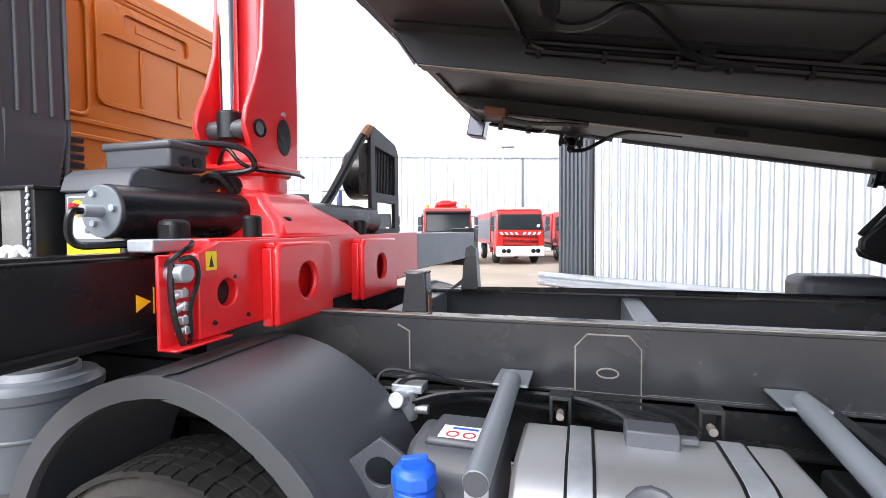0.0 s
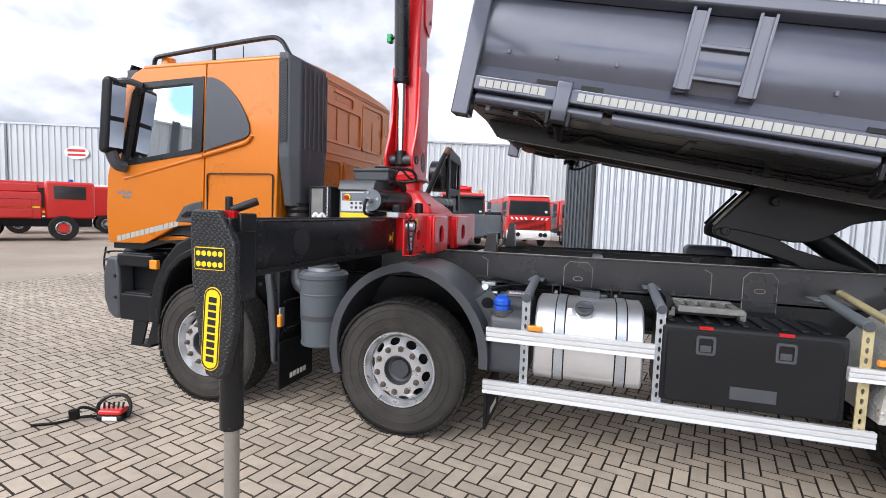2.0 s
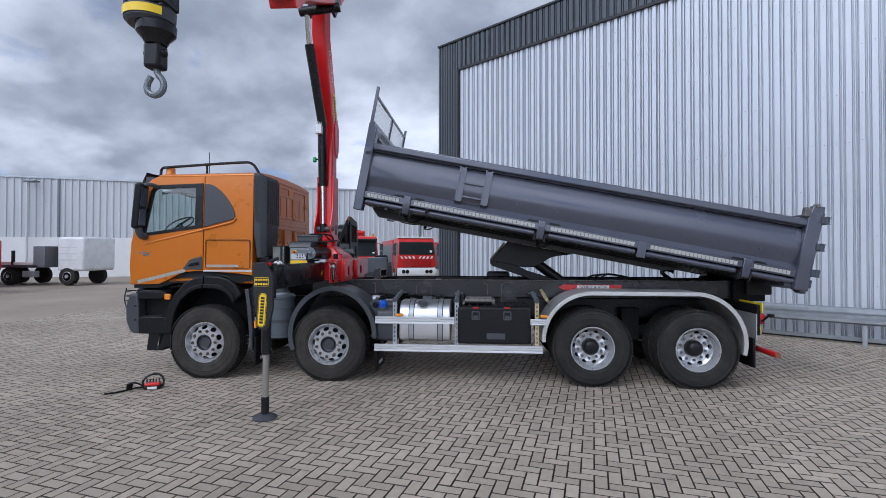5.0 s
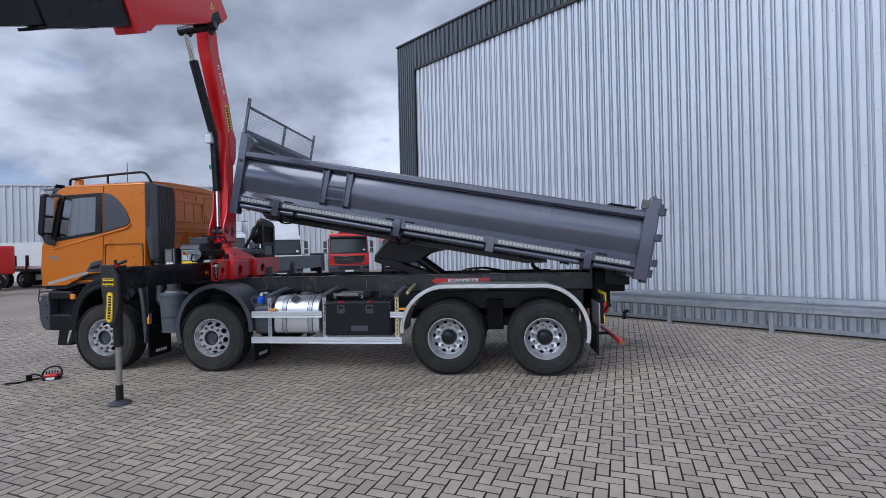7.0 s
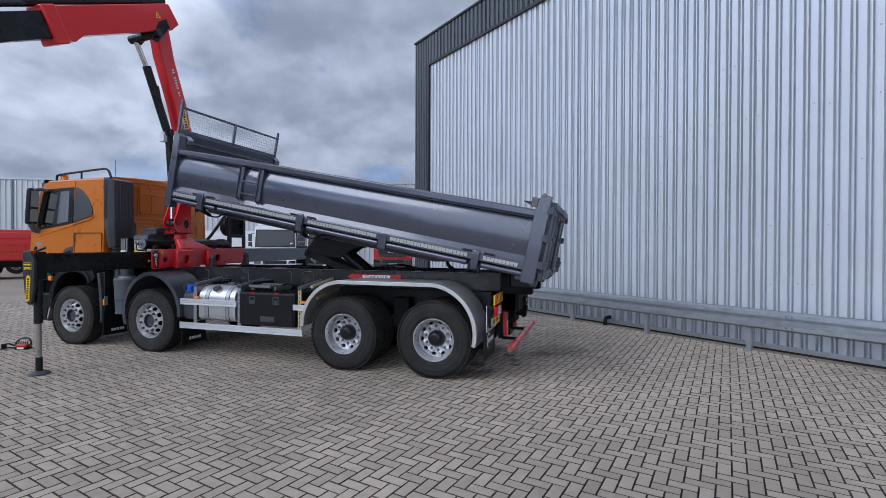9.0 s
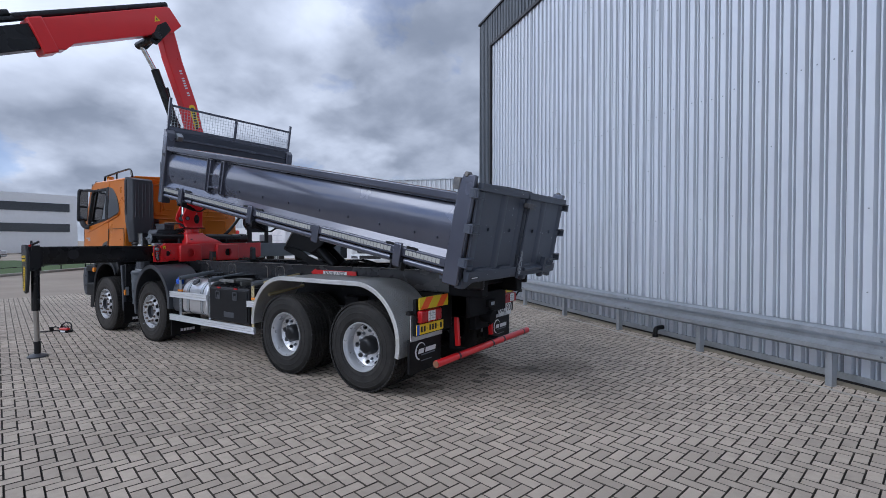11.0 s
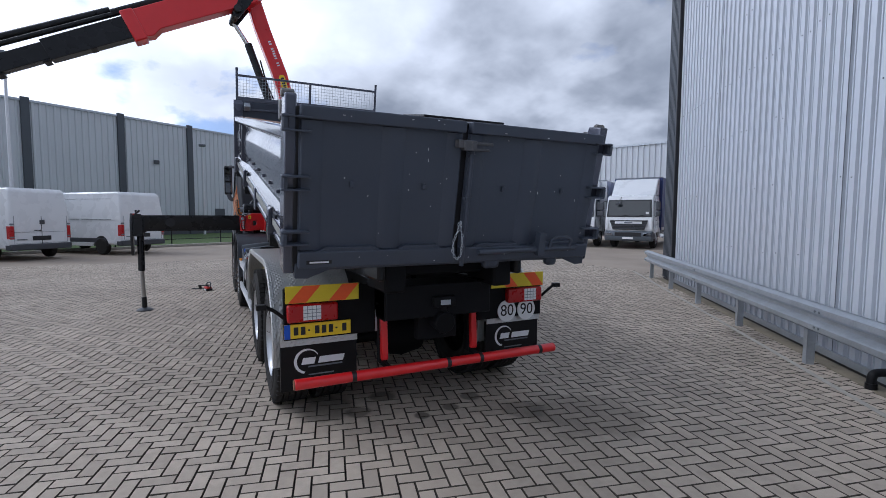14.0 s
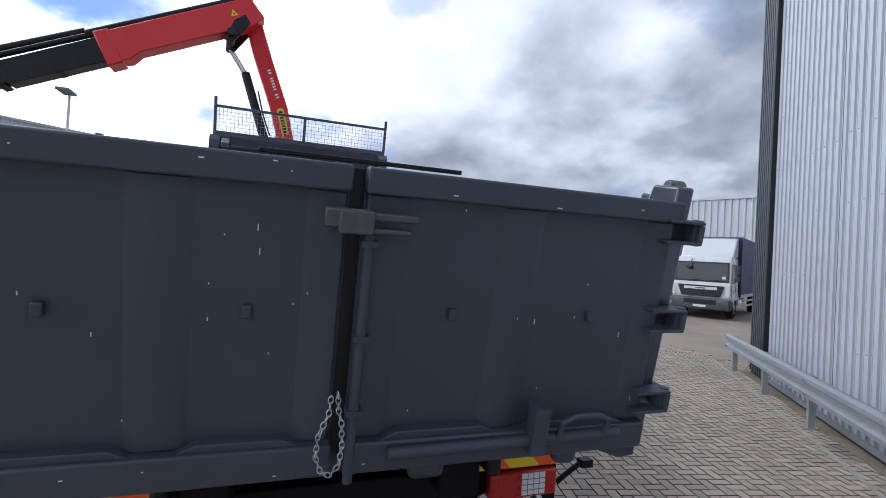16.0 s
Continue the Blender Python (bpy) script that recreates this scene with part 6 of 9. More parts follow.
    for u in (1.36, 1.72):
        prism(bm, [(s * 1.2, 0.84), (s * 1.225, 0.84), (s * 1.235, 0.37), (s * 1.21, 0.37)], u, u + 0.09, "x")
    lad = bpart("step_frame", bm, "binpaint", label="welded climbing step frame", bevel=0.002)
    for w in (0.43, 0.62):
        bpart("foot_rung", boxes(((1.45, 1.19 * s, w), (1.72, 1.25 * s, w + 0.025))), "binpaint", lad, bevel=0.004)
    # studs
    for u in (0.3, 0.62, 1.0, 2.2, 2.75, 3.3, 3.9, 4.4, 4.9, 5.4, 5.7):
        bpart("stud", boxes(((u, 1.232 * s, 0.45), (u + 0.02, 1.205 * s, 0.48))), "binpaint", wall, bevel=0.003)
    # front posts and rear posts
    bm = bmesh.new()
    prism(bm, [(0.0, 0.0), (0.125, 0.0), (0.125, 1.16), (0.06, 1.22), (0.0, 1.22)], 1.26 * s, 1.12 * s)
    post = bpart("front_post", bm, "binpaint", label="folded front corner post", bevel=0.01)
    bpart("post_slot", boxes(((0.03, 1.262 * s, 0.78), (0.1, 1.255 * s, 0.82))), "ink", post)
    bpart("mesh_post", boxes(((0.0, 1.22 * s, 1.2), (0.04, 1.18 * s, 1.74))), "binpaint", post, bevel=0.004)
    bm = bmesh.new()
    prism(bm, [(5.88, 0.03), (6.06, 0.03), (6.08, 1.14), (5.94, 1.14), (5.9, 1.0)], 1.268 * s if s < 0 else 1.245, 1.2 * s if s < 0 else 1.165)
    rp = bpart("rear_post", bm, "binpaint", label="scratched rear corner post", bevel=0.01)
    bm = boxes(((5.84, 1.275 * s, 0.98), (5.92, 1.2 * s, 1.1)))
    rod(bm, (5.98, 1.2 * s, 1.14), (5.98, 1.28 * s, 1.14), 0.026)
    rod(bm, (5.93, 1.21 * s, 1.12), (6.04, 1.21 * s, 1.12), 0.016)
    bpart("top_latch", bm, "wornsteel", rp, "worn steel tailgate latch", bevel=0.008)
    for w in (0.28, 0.62, 0.97):
        bm = bmesh.new()
        prism(bm, [(6.05, w - 0.045), (6.15, w - 0.04), (6.15, w + 0.03), (6.05, w + 0.045)], 1.282 * s if s < 0 else 1.262, 1.258 * s if s < 0 else 1.235)
        rod(bm, (6.12, (1.272 if s < 0 else 1.25) * s, w - 0.05), (6.12, (1.272 if s < 0 else 1.25) * s, w + 0.05), 0.02)
        for e in (-0.04, 0.04):
            box(bm, (6.12, (1.21 if s < 0 else 1.17) * s, w + e), (0.07, 0.17, 0.012))
        bpart("door_hinge", bm, "bindoor", rp, bevel=0.003)

# front wall, headboard, mesh screen
bpart("front_wall", boxes(((0.03, -1.13, 0.12), (0.08, 1.13, 1.2))), "bindoor", label="steel front wall", bevel=0.006)
for y in (-0.6, 0, 0.6):
    bpart("front_rib", boxes(((-0.03, y - 0.04, 0.16), (0.03, y + 0.04, 1.15))), "bindoor", bevel=0.006)
bpart("headboard_rail", boxes(((0.0, -1.2, 1.2), (0.06, 1.2, 1.25)), ((0.02, -1.2, 1.06), (0.1, 1.2, 1.1))), "binpaint", bevel=0.006)
scr = bpart("mesh_frame", boxes(((0.0, -1.2, 1.6), (0.03, 1.2, 1.635)), ((0.0, -1.2, 1.25), (0.03, 1.2, 1.28)), ((0.0, -0.02, 1.25), (0.035, 0.02, 1.63))), "binpaint", label="headboard frame filled with wire mesh", bevel=0.003)
bm = bmesh.new()
for k in range(47):
    y = -1.15 + 0.05 * k
    span(bm, (0.012, y - 0.002, 1.27), (0.017, y + 0.002, 1.61))
for k in range(7):
    z = 1.3 + 0.05 * k
    span(bm, (0.016, -1.18, z - 0.002), (0.02, 1.18, z + 0.002))
mesh_ob = bpart("wire_mesh", bm, "steel", scr, "galvanised wire mesh")
tagged(mesh_ob, kind="stuff")
bm = bmesh.new()
prism(bm, [(0.06, 1.2), (0.16, 1.13), (0.12, 1.05), (0.06, 1.05)], -1.1, -1.0)
bpart("hook_eye", bm, "steel", bevel=0.01)

# floor and belly
bpart("floor", boxes(((0.06, -1.12, 0.15), (6.0, 1.12, 0.18))), "rust", label="worn steel load floor")
bpart("belly", boxes(((0.1, -1.16, 0.1), (5.85, 0.0, 0.15))), "bellypaint", label="black underside plating", bevel=0.004)
bpart("belly", boxes(((0.1, 0.0, 0.115), (5.85, 1.16, 0.15))), "bellypaint", bevel=0.004)
for y0, y1, low in ((-0.525, -0.44, -0.02), (0.42, 0.5, 0.04)):
    bm = bmesh.new()
    prism(bm, [(0.1, 0.113), (0.105, 0.085), (0.215, low), (4.5, low), (4.8, low + 0.06), (4.8, 0.113)], y0, y1)
    bpart("belly_rail", bm, "bellypaint", label="folded black rail along the underside", bevel=0.006)
    bpart("bare_flange", boxes(((0.22, y0 - 0.004, low - 0.005), (4.5, y0 + 0.02, low - 0.0005))), "bareweld", label="bare ground steel edge")
    bm = bmesh.new()
    tube(bm, [(0.098, y0, 0.088), (0.208, y0, low)], 0.006, 6)
    bpart("bare_flange", bm, "bareweld")
bpart("rail_hatch", boxes(((1.45, 0.416, 0.055), (1.6, 0.4195, 0.09))), "chassis")
bm = bmesh.new()
span(bm, (0.3, 0.3, 0.0), (0.42, 0.4, 0.04))
bpart("catch_block", bm, "rust", bevel=0.006)
bm = bmesh.new()
tube(bm, [(0.4, 0.36, 0.0), (0.55, 0.38, -0.012), (0.7, 0.4, 0.01), (0.85, 0.41, 0.02)], 0.011, 6)
tube(bm, [(0.4, 0.34, 0.015), (0.6, 0.35, 0.02), (0.85, 0.4, 0.03)], 0.008, 6)
bpart("catch_hose", bm, "black")
bpart("front_edge", boxes(((0.092, -1.1, 0.1), (0.0995, 1.1, 0.118))), "bareweld")
for y in (-0.86, -0.62, -0.3, 0.4, 0.8):
    bpart("belly_seam", boxes(((0.14, y, 0.094 if y < 0 else 0.109), (5.8, y + 0.012, 0.1 if y < 0 else 0.115))), "chassis")
for u in (1.55, 2.55, 4.2, 5.4):
    bpart("cross_stay", boxes(((u, -1.1, 0.088), (u + 0.05, -0.32, 0.1))), "bellypaint", bevel=0.003)
for s in (-1, 1):
    bm = bmesh.new()
    tube(bm, [(0.15, 1.15 * s, 0.1), (0.5, 1.14 * s, 0.085), (0.56, 1.05 * s, 0.085), (0.6, 0.75 * s, 0.085), (0.62, 0.57 * s, 0.07), (0.68, 0.545 * s, 0.06)], 0.011, 6)
    bpart("brake_line", bm, "black")
    low = 0.055 if s < 0 else 0.08
    for up, r in ((0.0, 0.011), (0.03, 0.009)):
        bm = bmesh.new()
        tube(bm, [(0.62, 0.545 * s, low + up), (2.4, 0.543 * s, low + up), (4.7, 0.545 * s, low + up)], r, 6)
        bpart("brake_line", bm, "flap")
    for k in range(20):
        u = 0.66 + 0.2 * k + 0.02 * (k % 3)
        bpart("line_clip", boxes(((u, 0.526 * s, low - 0.018), (u + 0.014, 0.558 * s, low + 0.016))), "black")
        if k % 5 == 2:
            bpart("line_clip", boxes(((u + 0.07, 0.526 * s, low - 0.015), (u + 0.115, 0.565 * s, low + 0.048))), "chassis")
    for u in (0.22, 0.42):
        bpart("line_clip", boxes(((u, 1.13 * s, 0.07), (u + 0.03, 1.17 * s, 0.13))), "greysteel")
    part("pivot_ear", boxes(((7.9, 0.62 * s, 1.2), (8.25, 0.56 * s, 1.5))), "chassis", body, bevel=0.02)
bpart("rear_sill", boxes(((5.8, -1.2, 0.045), (6.07, 1.2, 0.16))), "bindoor", bevel=0.01)
for s in (-1, 1):
    bm = bmesh.new()
    prism(bm, [(s * 1.2, 0.1), (s * 1.2, -0.0), (s * 1.12, -0.005), (s * 0.98, 0.05), (s * 0.98, 0.1)], 6.0, 6.08, "x")
    bpart("sill_end", bm, "bindoor", bevel=0.006)

# barn doors
U0 = 6.075
for s, y0, y1 in ((-1, -1.188, -0.083), (1, -0.04, 1.165)):
    bm = bmesh.new()
    span(bm, (U0, y0, 0.1), (U0 + 0.012, y1, 1.07))
    door = bpart("barn_door", bm, "bindoor", label="dark grey ribbed steel barn door, scuffed", bevel=0.004)
    bm = bmesh.new()
    span(bm, (U0, y0, 1.0), (U0 + 0.065, y1, 1.08))
    bpart("door_top_rail", bm, "bindoor", door, bevel=0.008)
    bm = bmesh.new()
    span(bm, (U0, y0, 0.08), (U0 + 0.065, y1, 0.19))
    bpart("door_bottom_rail", bm, "bindoor", door, bevel=0.008)
    lo, hi = min(y0, y1), max(y0, y1)
    for a, b in ((lo, lo + 0.12), (lo + 0.54 if s < 0 else lo + 0.5, lo + 0.66 if s < 0 else lo + 0.62), (hi - 0.1, hi)):
        bm = bmesh.new()
        prism(bm, [(U0, max(a - 0.045, lo + 0.001)), (U0 + 0.03, a + 0.012), (U0 + 0.03, b - 0.012), (U0, min(b + 0.045, hi - 0.001))], 0.19, 1.0, "z")
        bpart("door_rib", bm, "bindoor", door, bevel=0.006)
    # sloped lower ledge
    for a, b in ((lo + 0.12, lo + 0.54), (lo + 0.66, hi - 0.1)):
        bm = bmesh.new()
        prism(bm, [(a + 0.0, 0.188), (a + 0.05, 0.214), (b - 0.05, 0.214), (b, 0.188)], U0 + 0.01, U0 + 0.05, "x")
        bpart("door_ledge", bm, "bindoor", door, bevel=0.003)
        bm = boxes(((U0 + 0.012, (a + b) / 2 - 0.014, 0.6), (U0 + 0.035, (a + b) / 2 + 0.014, 0.64)))
        bpart("door_peg", bm, "bindoor", door, bevel=0.005)
    # scuffs down to the metal
    rng = random.Random(7 + s)
    for k in range(13):
        y, w, h = rng.uniform(lo + 0.1, hi - 0.06), rng.uniform(0.22, 1.0), rng.choice((0.006, 0.008, 0.012, 0.02))
        on = U0 + 0.0125
        for a, b in ((lo, lo + 0.12), (lo + 0.52, lo + 0.66), (hi - 0.12, hi)):
            if a < y < b:
                on = U0 + 0.0303
        if w < 0.26:
            continue
        bpart("paint_chip", boxes(((on, y, w), (on + 0.0008, y + 0.003, w + h))), "lettering", door)
    for k in range(8):
        y, w = rng.uniform(lo + 0.05, hi - 0.05), rng.choice((rng.uniform(1.01, 1.07), rng.uniform(0.09, 0.18)))
        bpart("paint_chip", boxes(((U0 + 0.0653, y, w), (U0 + 0.066, y + rng.uniform(0.004, 0.02), w + 0.004))), "lettering", door)
# solid dark strip drawn in place of the shaded gap beside the hinges
bpart("hinge_gap_shade", boxes(((U0 - 0.03, -1.215, 0.08), (U0 - 0.004, -1.18, 1.07))), "ink", label="dark strip standing in for the shade at the door hinge side")
# black strip added behind the door gap to stand in for its deep shade
bpart("door_gap_shade", boxes(((U0 - 0.03, -0.1, 0.08), (U0 - 0.005, -0.015, 1.07))), "ink", label="black backing strip standing in for the shade in the door gap")
# closing bar, catch, handle, chain
bm = bmesh.new()
rod(bm, (U0 + 0.055, -0.02, 0.05), (U0 + 0.055, -0.02, 0.92), 0.017)
for w in (0.3, 0.55, 0.85):
    box(bm, (U0 + 0.05, -0.02, w), (0.05, 0.05, 0.02))
bpart("closing_bar", bm, "bindoor", label="vertical closing bar")
bm = boxes(((U0 + 0.05, -0.16, 0.9), (U0 + 0.11, -0.09, 0.955)), ((U0 + 0.07, -0.12, 0.885), (U0 + 0.12, -0.02, 0.955)), ((U0 + 0.06, -0.03, 0.925), (U0 + 0.1, 0.12, 0.948)), ((U0 + 0.06, -0.03, 0.885), (U0 + 0.1, 0.1, 0.903)))
bpart("door_catch", bm, "wornsteel", label="worn rusty door catch", bevel=0.006)
bm = bmesh.new()
rod(bm, (U0 + 0.08, 0.1, 0.155), (U0 + 0.08, 1.02, 0.17), 0.022)
tube(bm, [(U0 + 0.09, 0.74, 0.16), (U0 + 0.12, 0.74, 0.27), (U0 + 0.12, 0.94, 0.27), (U0 + 0.09, 0.94, 0.16)], 0.012, 6, 1)
span(bm, (U0 + 0.06, 0.62, 0.12), (U0 + 0.12, 0.68, 0.3))
bpart("lever_rod", bm, "bindoor", label="lever rod with a looped handle", bevel=0.003)
for y0, y1 in ((0.8, 0.9), (0.2, 0.34)):
    bpart("door_lug", boxes(((U0 - 0.05, y0, 0.0), (U0 + 0.03, y1, 0.09))), "bindoor", bevel=0.03)
chain = thing("door_chain", (8.37, -0.03, 1.4), "bright steel link chain hanging at the doors", "chain")
rng = random.Random(3)
LOOP = [(-0.1, 1.62), (-0.105, 1.56), (-0.13, 1.5), (-0.135, 1.43), (-0.115, 1.375), (-0.085, 1.36), (-0.06, 1.39), (-0.055, 1.45), (-0.06, 1.52), (-0.075, 1.58), (-0.08, 1.63)]
k = 0
for (ya, za), (yb, zb) in zip(LOOP, LOOP[1:]):
    n = max(1, round(math.hypot(yb - ya, zb - za) / 0.02))
    for i in range(n):
        f_ = (i + 0.5) / n
        bm = bmesh.new()
        lathe(bm, [(-0.0022, 0.0075), (0, 0.0098), (0.0022, 0.0075), (0, 0.0055)], (0, 0, 0), "x", 12, close=True)
        lean_link = math.atan2(yb - ya, zb - za)
        bmesh.ops.transform(bm, matrix=Matrix.Translation((8.47 + 0.02 * (ya + f_ * (yb - ya) + 0.1) + (za - 1.5) * 0.18, ya + f_ * (yb - ya), za + f_ * (zb - za))) @ Matrix.Rotation(-lean_link, 4, "X") @ Matrix.Rotation(radians(90 * (k % 2) + rng.uniform(-20, 20)), 4, "Z") @ Matrix.Diagonal((1.1, 1, 1.5, 1)), verts=bm.verts)
        part("link", bm, "steel", chain)
        k += 1
bm = boxes(((U0 + 0.066, -1.14, 0.11), (U0 + 0.0675, -0.98, 0.135)))
bpart("maker_plate", bm, "ink")
bpart("maker_bar", boxes(((U0 + 0.068, -1.12, 0.117), (U0 + 0.0685, -1.0, 0.128))), "lettering")
bpart("inner_lid", boxes(((5.6, -0.35, 1.085), (6.0, 0.3, 1.1))), "black", label="dark sheet edge above the doors", bevel=0.003)

# lifting linkage under the body
link = thing("lifting_linkage", (4.9, 0, 1.38), "black steel hoist linkage between frame and body", "hoist")
for s in (-1, 1):
    bm = bmesh.new()
    prism(bm, [(4.272, 1.67), (4.27, 1.63), (4.29, 1.605), (4.33, 1.6), (4.62, 1.6), (4.84, 1.568), (4.94, 1.575), (5.03, 1.606), (5.12, 1.667), (5.2, 1.72), (5.32, 1.75), (5.65, 1.79), (5.7, 1.85), (4.62, 2.05), (4.56, 1.99), (4.53, 1.956)], 0.17 * s, 0.13 * s)
    hp = part("hoist_plate", bm, "chassis", link, "black gusset plate", bevel=0.01)
    bm = bmesh.new()
    tube(bm, [(4.5, 0.155 * s, 1.955), (4.4, 0.155 * s, 1.84), (4.275, 0.155 * s, 1.69)], 0.012, 8)
    part("plate_edge", bm, "bareweld" if s < 0 else "chassis", hp)
    bm = bmesh.new()
    prism(bm, [(4.3, 1.66), (4.275, 1.63), (4.285, 1.6), (4.32, 1.585), (4.84, 1.41), (4.9, 1.37), (5.3, 1.37), (5.24, 1.4), (4.84, 1.52), (4.7, 1.6), (4.42, 1.66)], 0.2 * s, 0.17 * s)
    part("hoist_arm", bm, "chassis", link, bevel=0.008)
    bm = bmesh.new()
    rod(bm, (5.38, 0.09 * s, 1.36), (4.95, 0.09 * s, 1.68), 0.075)
    part("hoist_cylinder", bm, "chassis", link, bevel=0.01)
    for x, z in ((4.35, 1.64), (4.68, 1.88)):
        bm = bmesh.new()
        lathe(bm, [(-0.215 * abs(s), 0.035), (-0.225, 0.03), (-0.225, 0.014), (-0.21, 0.012)] if s < 0 else [(0.2, 0.035), (0.225, 0.03), (0.225, 0.01)], (x, 0, z), "y", 20)
        part("hoist_pin", bm, "chassis", hp)


# ---- loader crane ----
crane = thing("loader_crane", (1.8, -0.3, 1.38), "red loader crane with black outriggers, raised over the side", "crane")


def ring_box(bm, rings):
    """A closed skin through four-cornered sections."""
    vs = [[bm.verts.new(p) for p in r] for r in rings]
    fs = [bm.faces.new(vs[0]), bm.faces.new(vs[-1][::-1])]
    n = len(vs[0])
    for a, b in zip(vs, vs[1:]):
        for i in range(n):
            fs.append(bm.faces.new((a[i], a[(i + 1) % n], b[(i + 1) % n], b[i])))
    bmesh.ops.recalc_face_normals(bm, faces=fs)


def sect(c, hx, hy):
    x, y, z = c
    return [(x - hx, y - hy, z), (x + hx, y - hy, z), (x + hx, y + hy, z), (x - hx, y + hy, z)]


# base beam, with its pockets
bm = bmesh.new()
plate(bm, [(-1.06, 1.385), (-1.06, 1.655), (-0.98, 1.69), (0.95, 1.71), (0.95, 1.42), (-0.6, 1.395)], [oval(-0.935, 1.52, 0.045, 0.045, 18)], 1.99, 2.03, "x")
base = part("base_beam", bm, "red", crane, "red crane base beam", bevel=0.006)
part("base_beam_box", boxes(((1.82, -0.97, 1.40), (1.99, 0.95, 1.69))), "red", crane, bevel=0.008)
part("hole_back", boxes(((1.985, -0.99, 1.465), (1.991, -0.88, 1.575))), "ink", base)
for y0, y1 in ((-0.76, -0.36), (-0.06, 0.40)):
    bm = bmesh.new()
    c = (y0 + y1) / 2
    plate(bm, [(y0, 1.37), (y0, 1.65), (y0 + 0.03, 1.68), (y1 - 0.03, 1.68), (y1, 1.65), (y1, 1.37)], [oval(c + 0.0, 1.525, 0.06, 0.07, 20)], 2.07, 2.1, "x")
    pocket = part("pocket_plate", bm, "red", base, bevel=0.012)
    for lo, hi in (((2.03, y0, 1.37), (2.071, y0 + 0.02, 1.66)), ((2.03, y1 - 0.02, 1.37), (2.071, y1, 1.66)), ((2.03, y0 + 0.02, 1.66), (2.071, y1 - 0.02, 1.68))):
        part("pocket_side", boxes((lo, hi)), "red", pocket, bevel=0.004)
    part("pocket_shade", boxes(((2.034, c - 0.06, 1.46), (2.038, c + 0.06, 1.59))), "ink" if y0 > -0.5 else "red", pocket)
    for y in (c - 0.12, c + 0.08):
        part("rubber_stop", made(rod, (1.93, y, 1.68), (1.93, y, 1.785), 0.036, seg=18), "flap", base, "black rubber stop", bevel=0.012)
for y in (-1.0, -0.84, 0.55, 0.8):
    part("bolt", made(rod, (2.03, y, 1.43), (2.038, y, 1.43), 0.008, seg=6), "ink", base)
part("small_hole", made(rod, (2.03, -0.9, 1.57), (2.0315, -0.9, 1.57), 0.008, seg=8), "ink", base)
part("warning_sticker", boxes(((2.031, -1.03, 1.6), (2.0325, -0.985, 1.66))), "yellow", base)
bm = bmesh.new()
prism(bm, [(-1.018, 1.61), (-0.998, 1.61), (-1.008, 1.648)], 2.0326, 2.0335, "x")
part("sticker_sign", bm, "ink", base)
part("rubber_stop", boxes(((1.82, -1.02, 1.68), (1.9, -0.94, 1.765))), "flap", base, bevel=0.02)
part("beam_cap", boxes(((1.82, -0.98, 1.66), (2.0, -0.55, 1.70))), "red", base, bevel=0.006)
part("steel_tab", boxes(((1.83, -1.13, 1.66), (1.93, -0.97, 1.7))), "steel", base, bevel=0.006)
# sensors and plugs on the near end
bm = bmesh.new()
rod(bm, (1.99, -1.13, 1.60), (2.06, -1.13, 1.60), 0.028)
part("pressure_sensor", bm, "steel", base, bevel=0.005)
bm = bmesh.new()
for k, z in enumerate((1.54, 1.5, 1.46, 1.43)):
    box(bm, (2.025, -1.12 + 0.008 * (k % 2), z), (0.03, 0.026, 0.024))
    rod(bm, (2.015, -1.135, z - 0.012), (2.035, -1.11, z + 0.012), 0.009)
part("plug_block", bm, "steel", base, "grey electrical plugs", bevel=0.003)
bm = bmesh.new()
tube(bm, [(2.03, -1.13, 1.64), (2.05, -1.09, 1.65), (2.055, -1.08, 1.58), (2.04, -1.11, 1.5), (2.04, -1.1, 1.42), (2.01, -1.09, 1.36), (1.95, -1, 1.36)], 0.008, 6)
tube(bm, [(2.02, -1.15, 1.63), (2.03, -1.165, 1.55), (2.03, -1.15, 1.45), (2.03, -1.12, 1.38)], 0.009, 6)
tube(bm, [(1.99, -1.15, 1.62), (2.03, -1.13, 1.66), (2.02, -1.07, 1.68), (1.98, -1.03, 1.69)], 0.008, 6)
part("cable", bm, "black", base)
part("end_flange", boxes(((1.985, -1.175, 1.375), (1.998, -0.95, 1.655)), ((1.99, -1.175, 1.375), (2.06, -0.95, 1.385))), "red", base, bevel=0.006)

# near outrigger
bm = bmesh.new()
prism(bm, [(1.63, 1.39), (1.63, 1.64), (1.65, 1.655), (1.845, 1.655), (1.86, 1.64), (1.86, 1.40), (1.85, 1.385), (1.65, 1.385)], -2.68, -1.0, "y")
beam = part("outrigger_beam", bm, "black", crane, "glossy black extended outrigger beam", bevel=0.004)
part("beam_seam", boxes(((1.855, -2.66, 1.41), (1.867, -1.1, 1.42)), ((1.855, -2.66, 1.65), (1.865, -1.1, 1.66))), "chassis", beam)
bm = bmesh.new()
prism(bm, [(-1.08, 1.505), (-1.13, 1.532), (-1.13, 1.478)], 1.861, 1.863, "x")
part("yellow_triangle", bm, "yellow", beam)
part("yellow_line", boxes(((1.861, -1.07, 1.465), (1.863, -1.066, 1.548))), "yellow", beam)
part("grease_spot", made(rod, (1.8605, -2.29, 1.535), (1.8615, -2.29, 1.535), 0.075, seg=28), "ink", beam)
leg = part("outrigger_leg", boxes(((1.72, -2.835, 1.36), (1.86, -2.66, 1.66))), "black", crane, "black outrigger leg with grey ram", bevel=0.015)
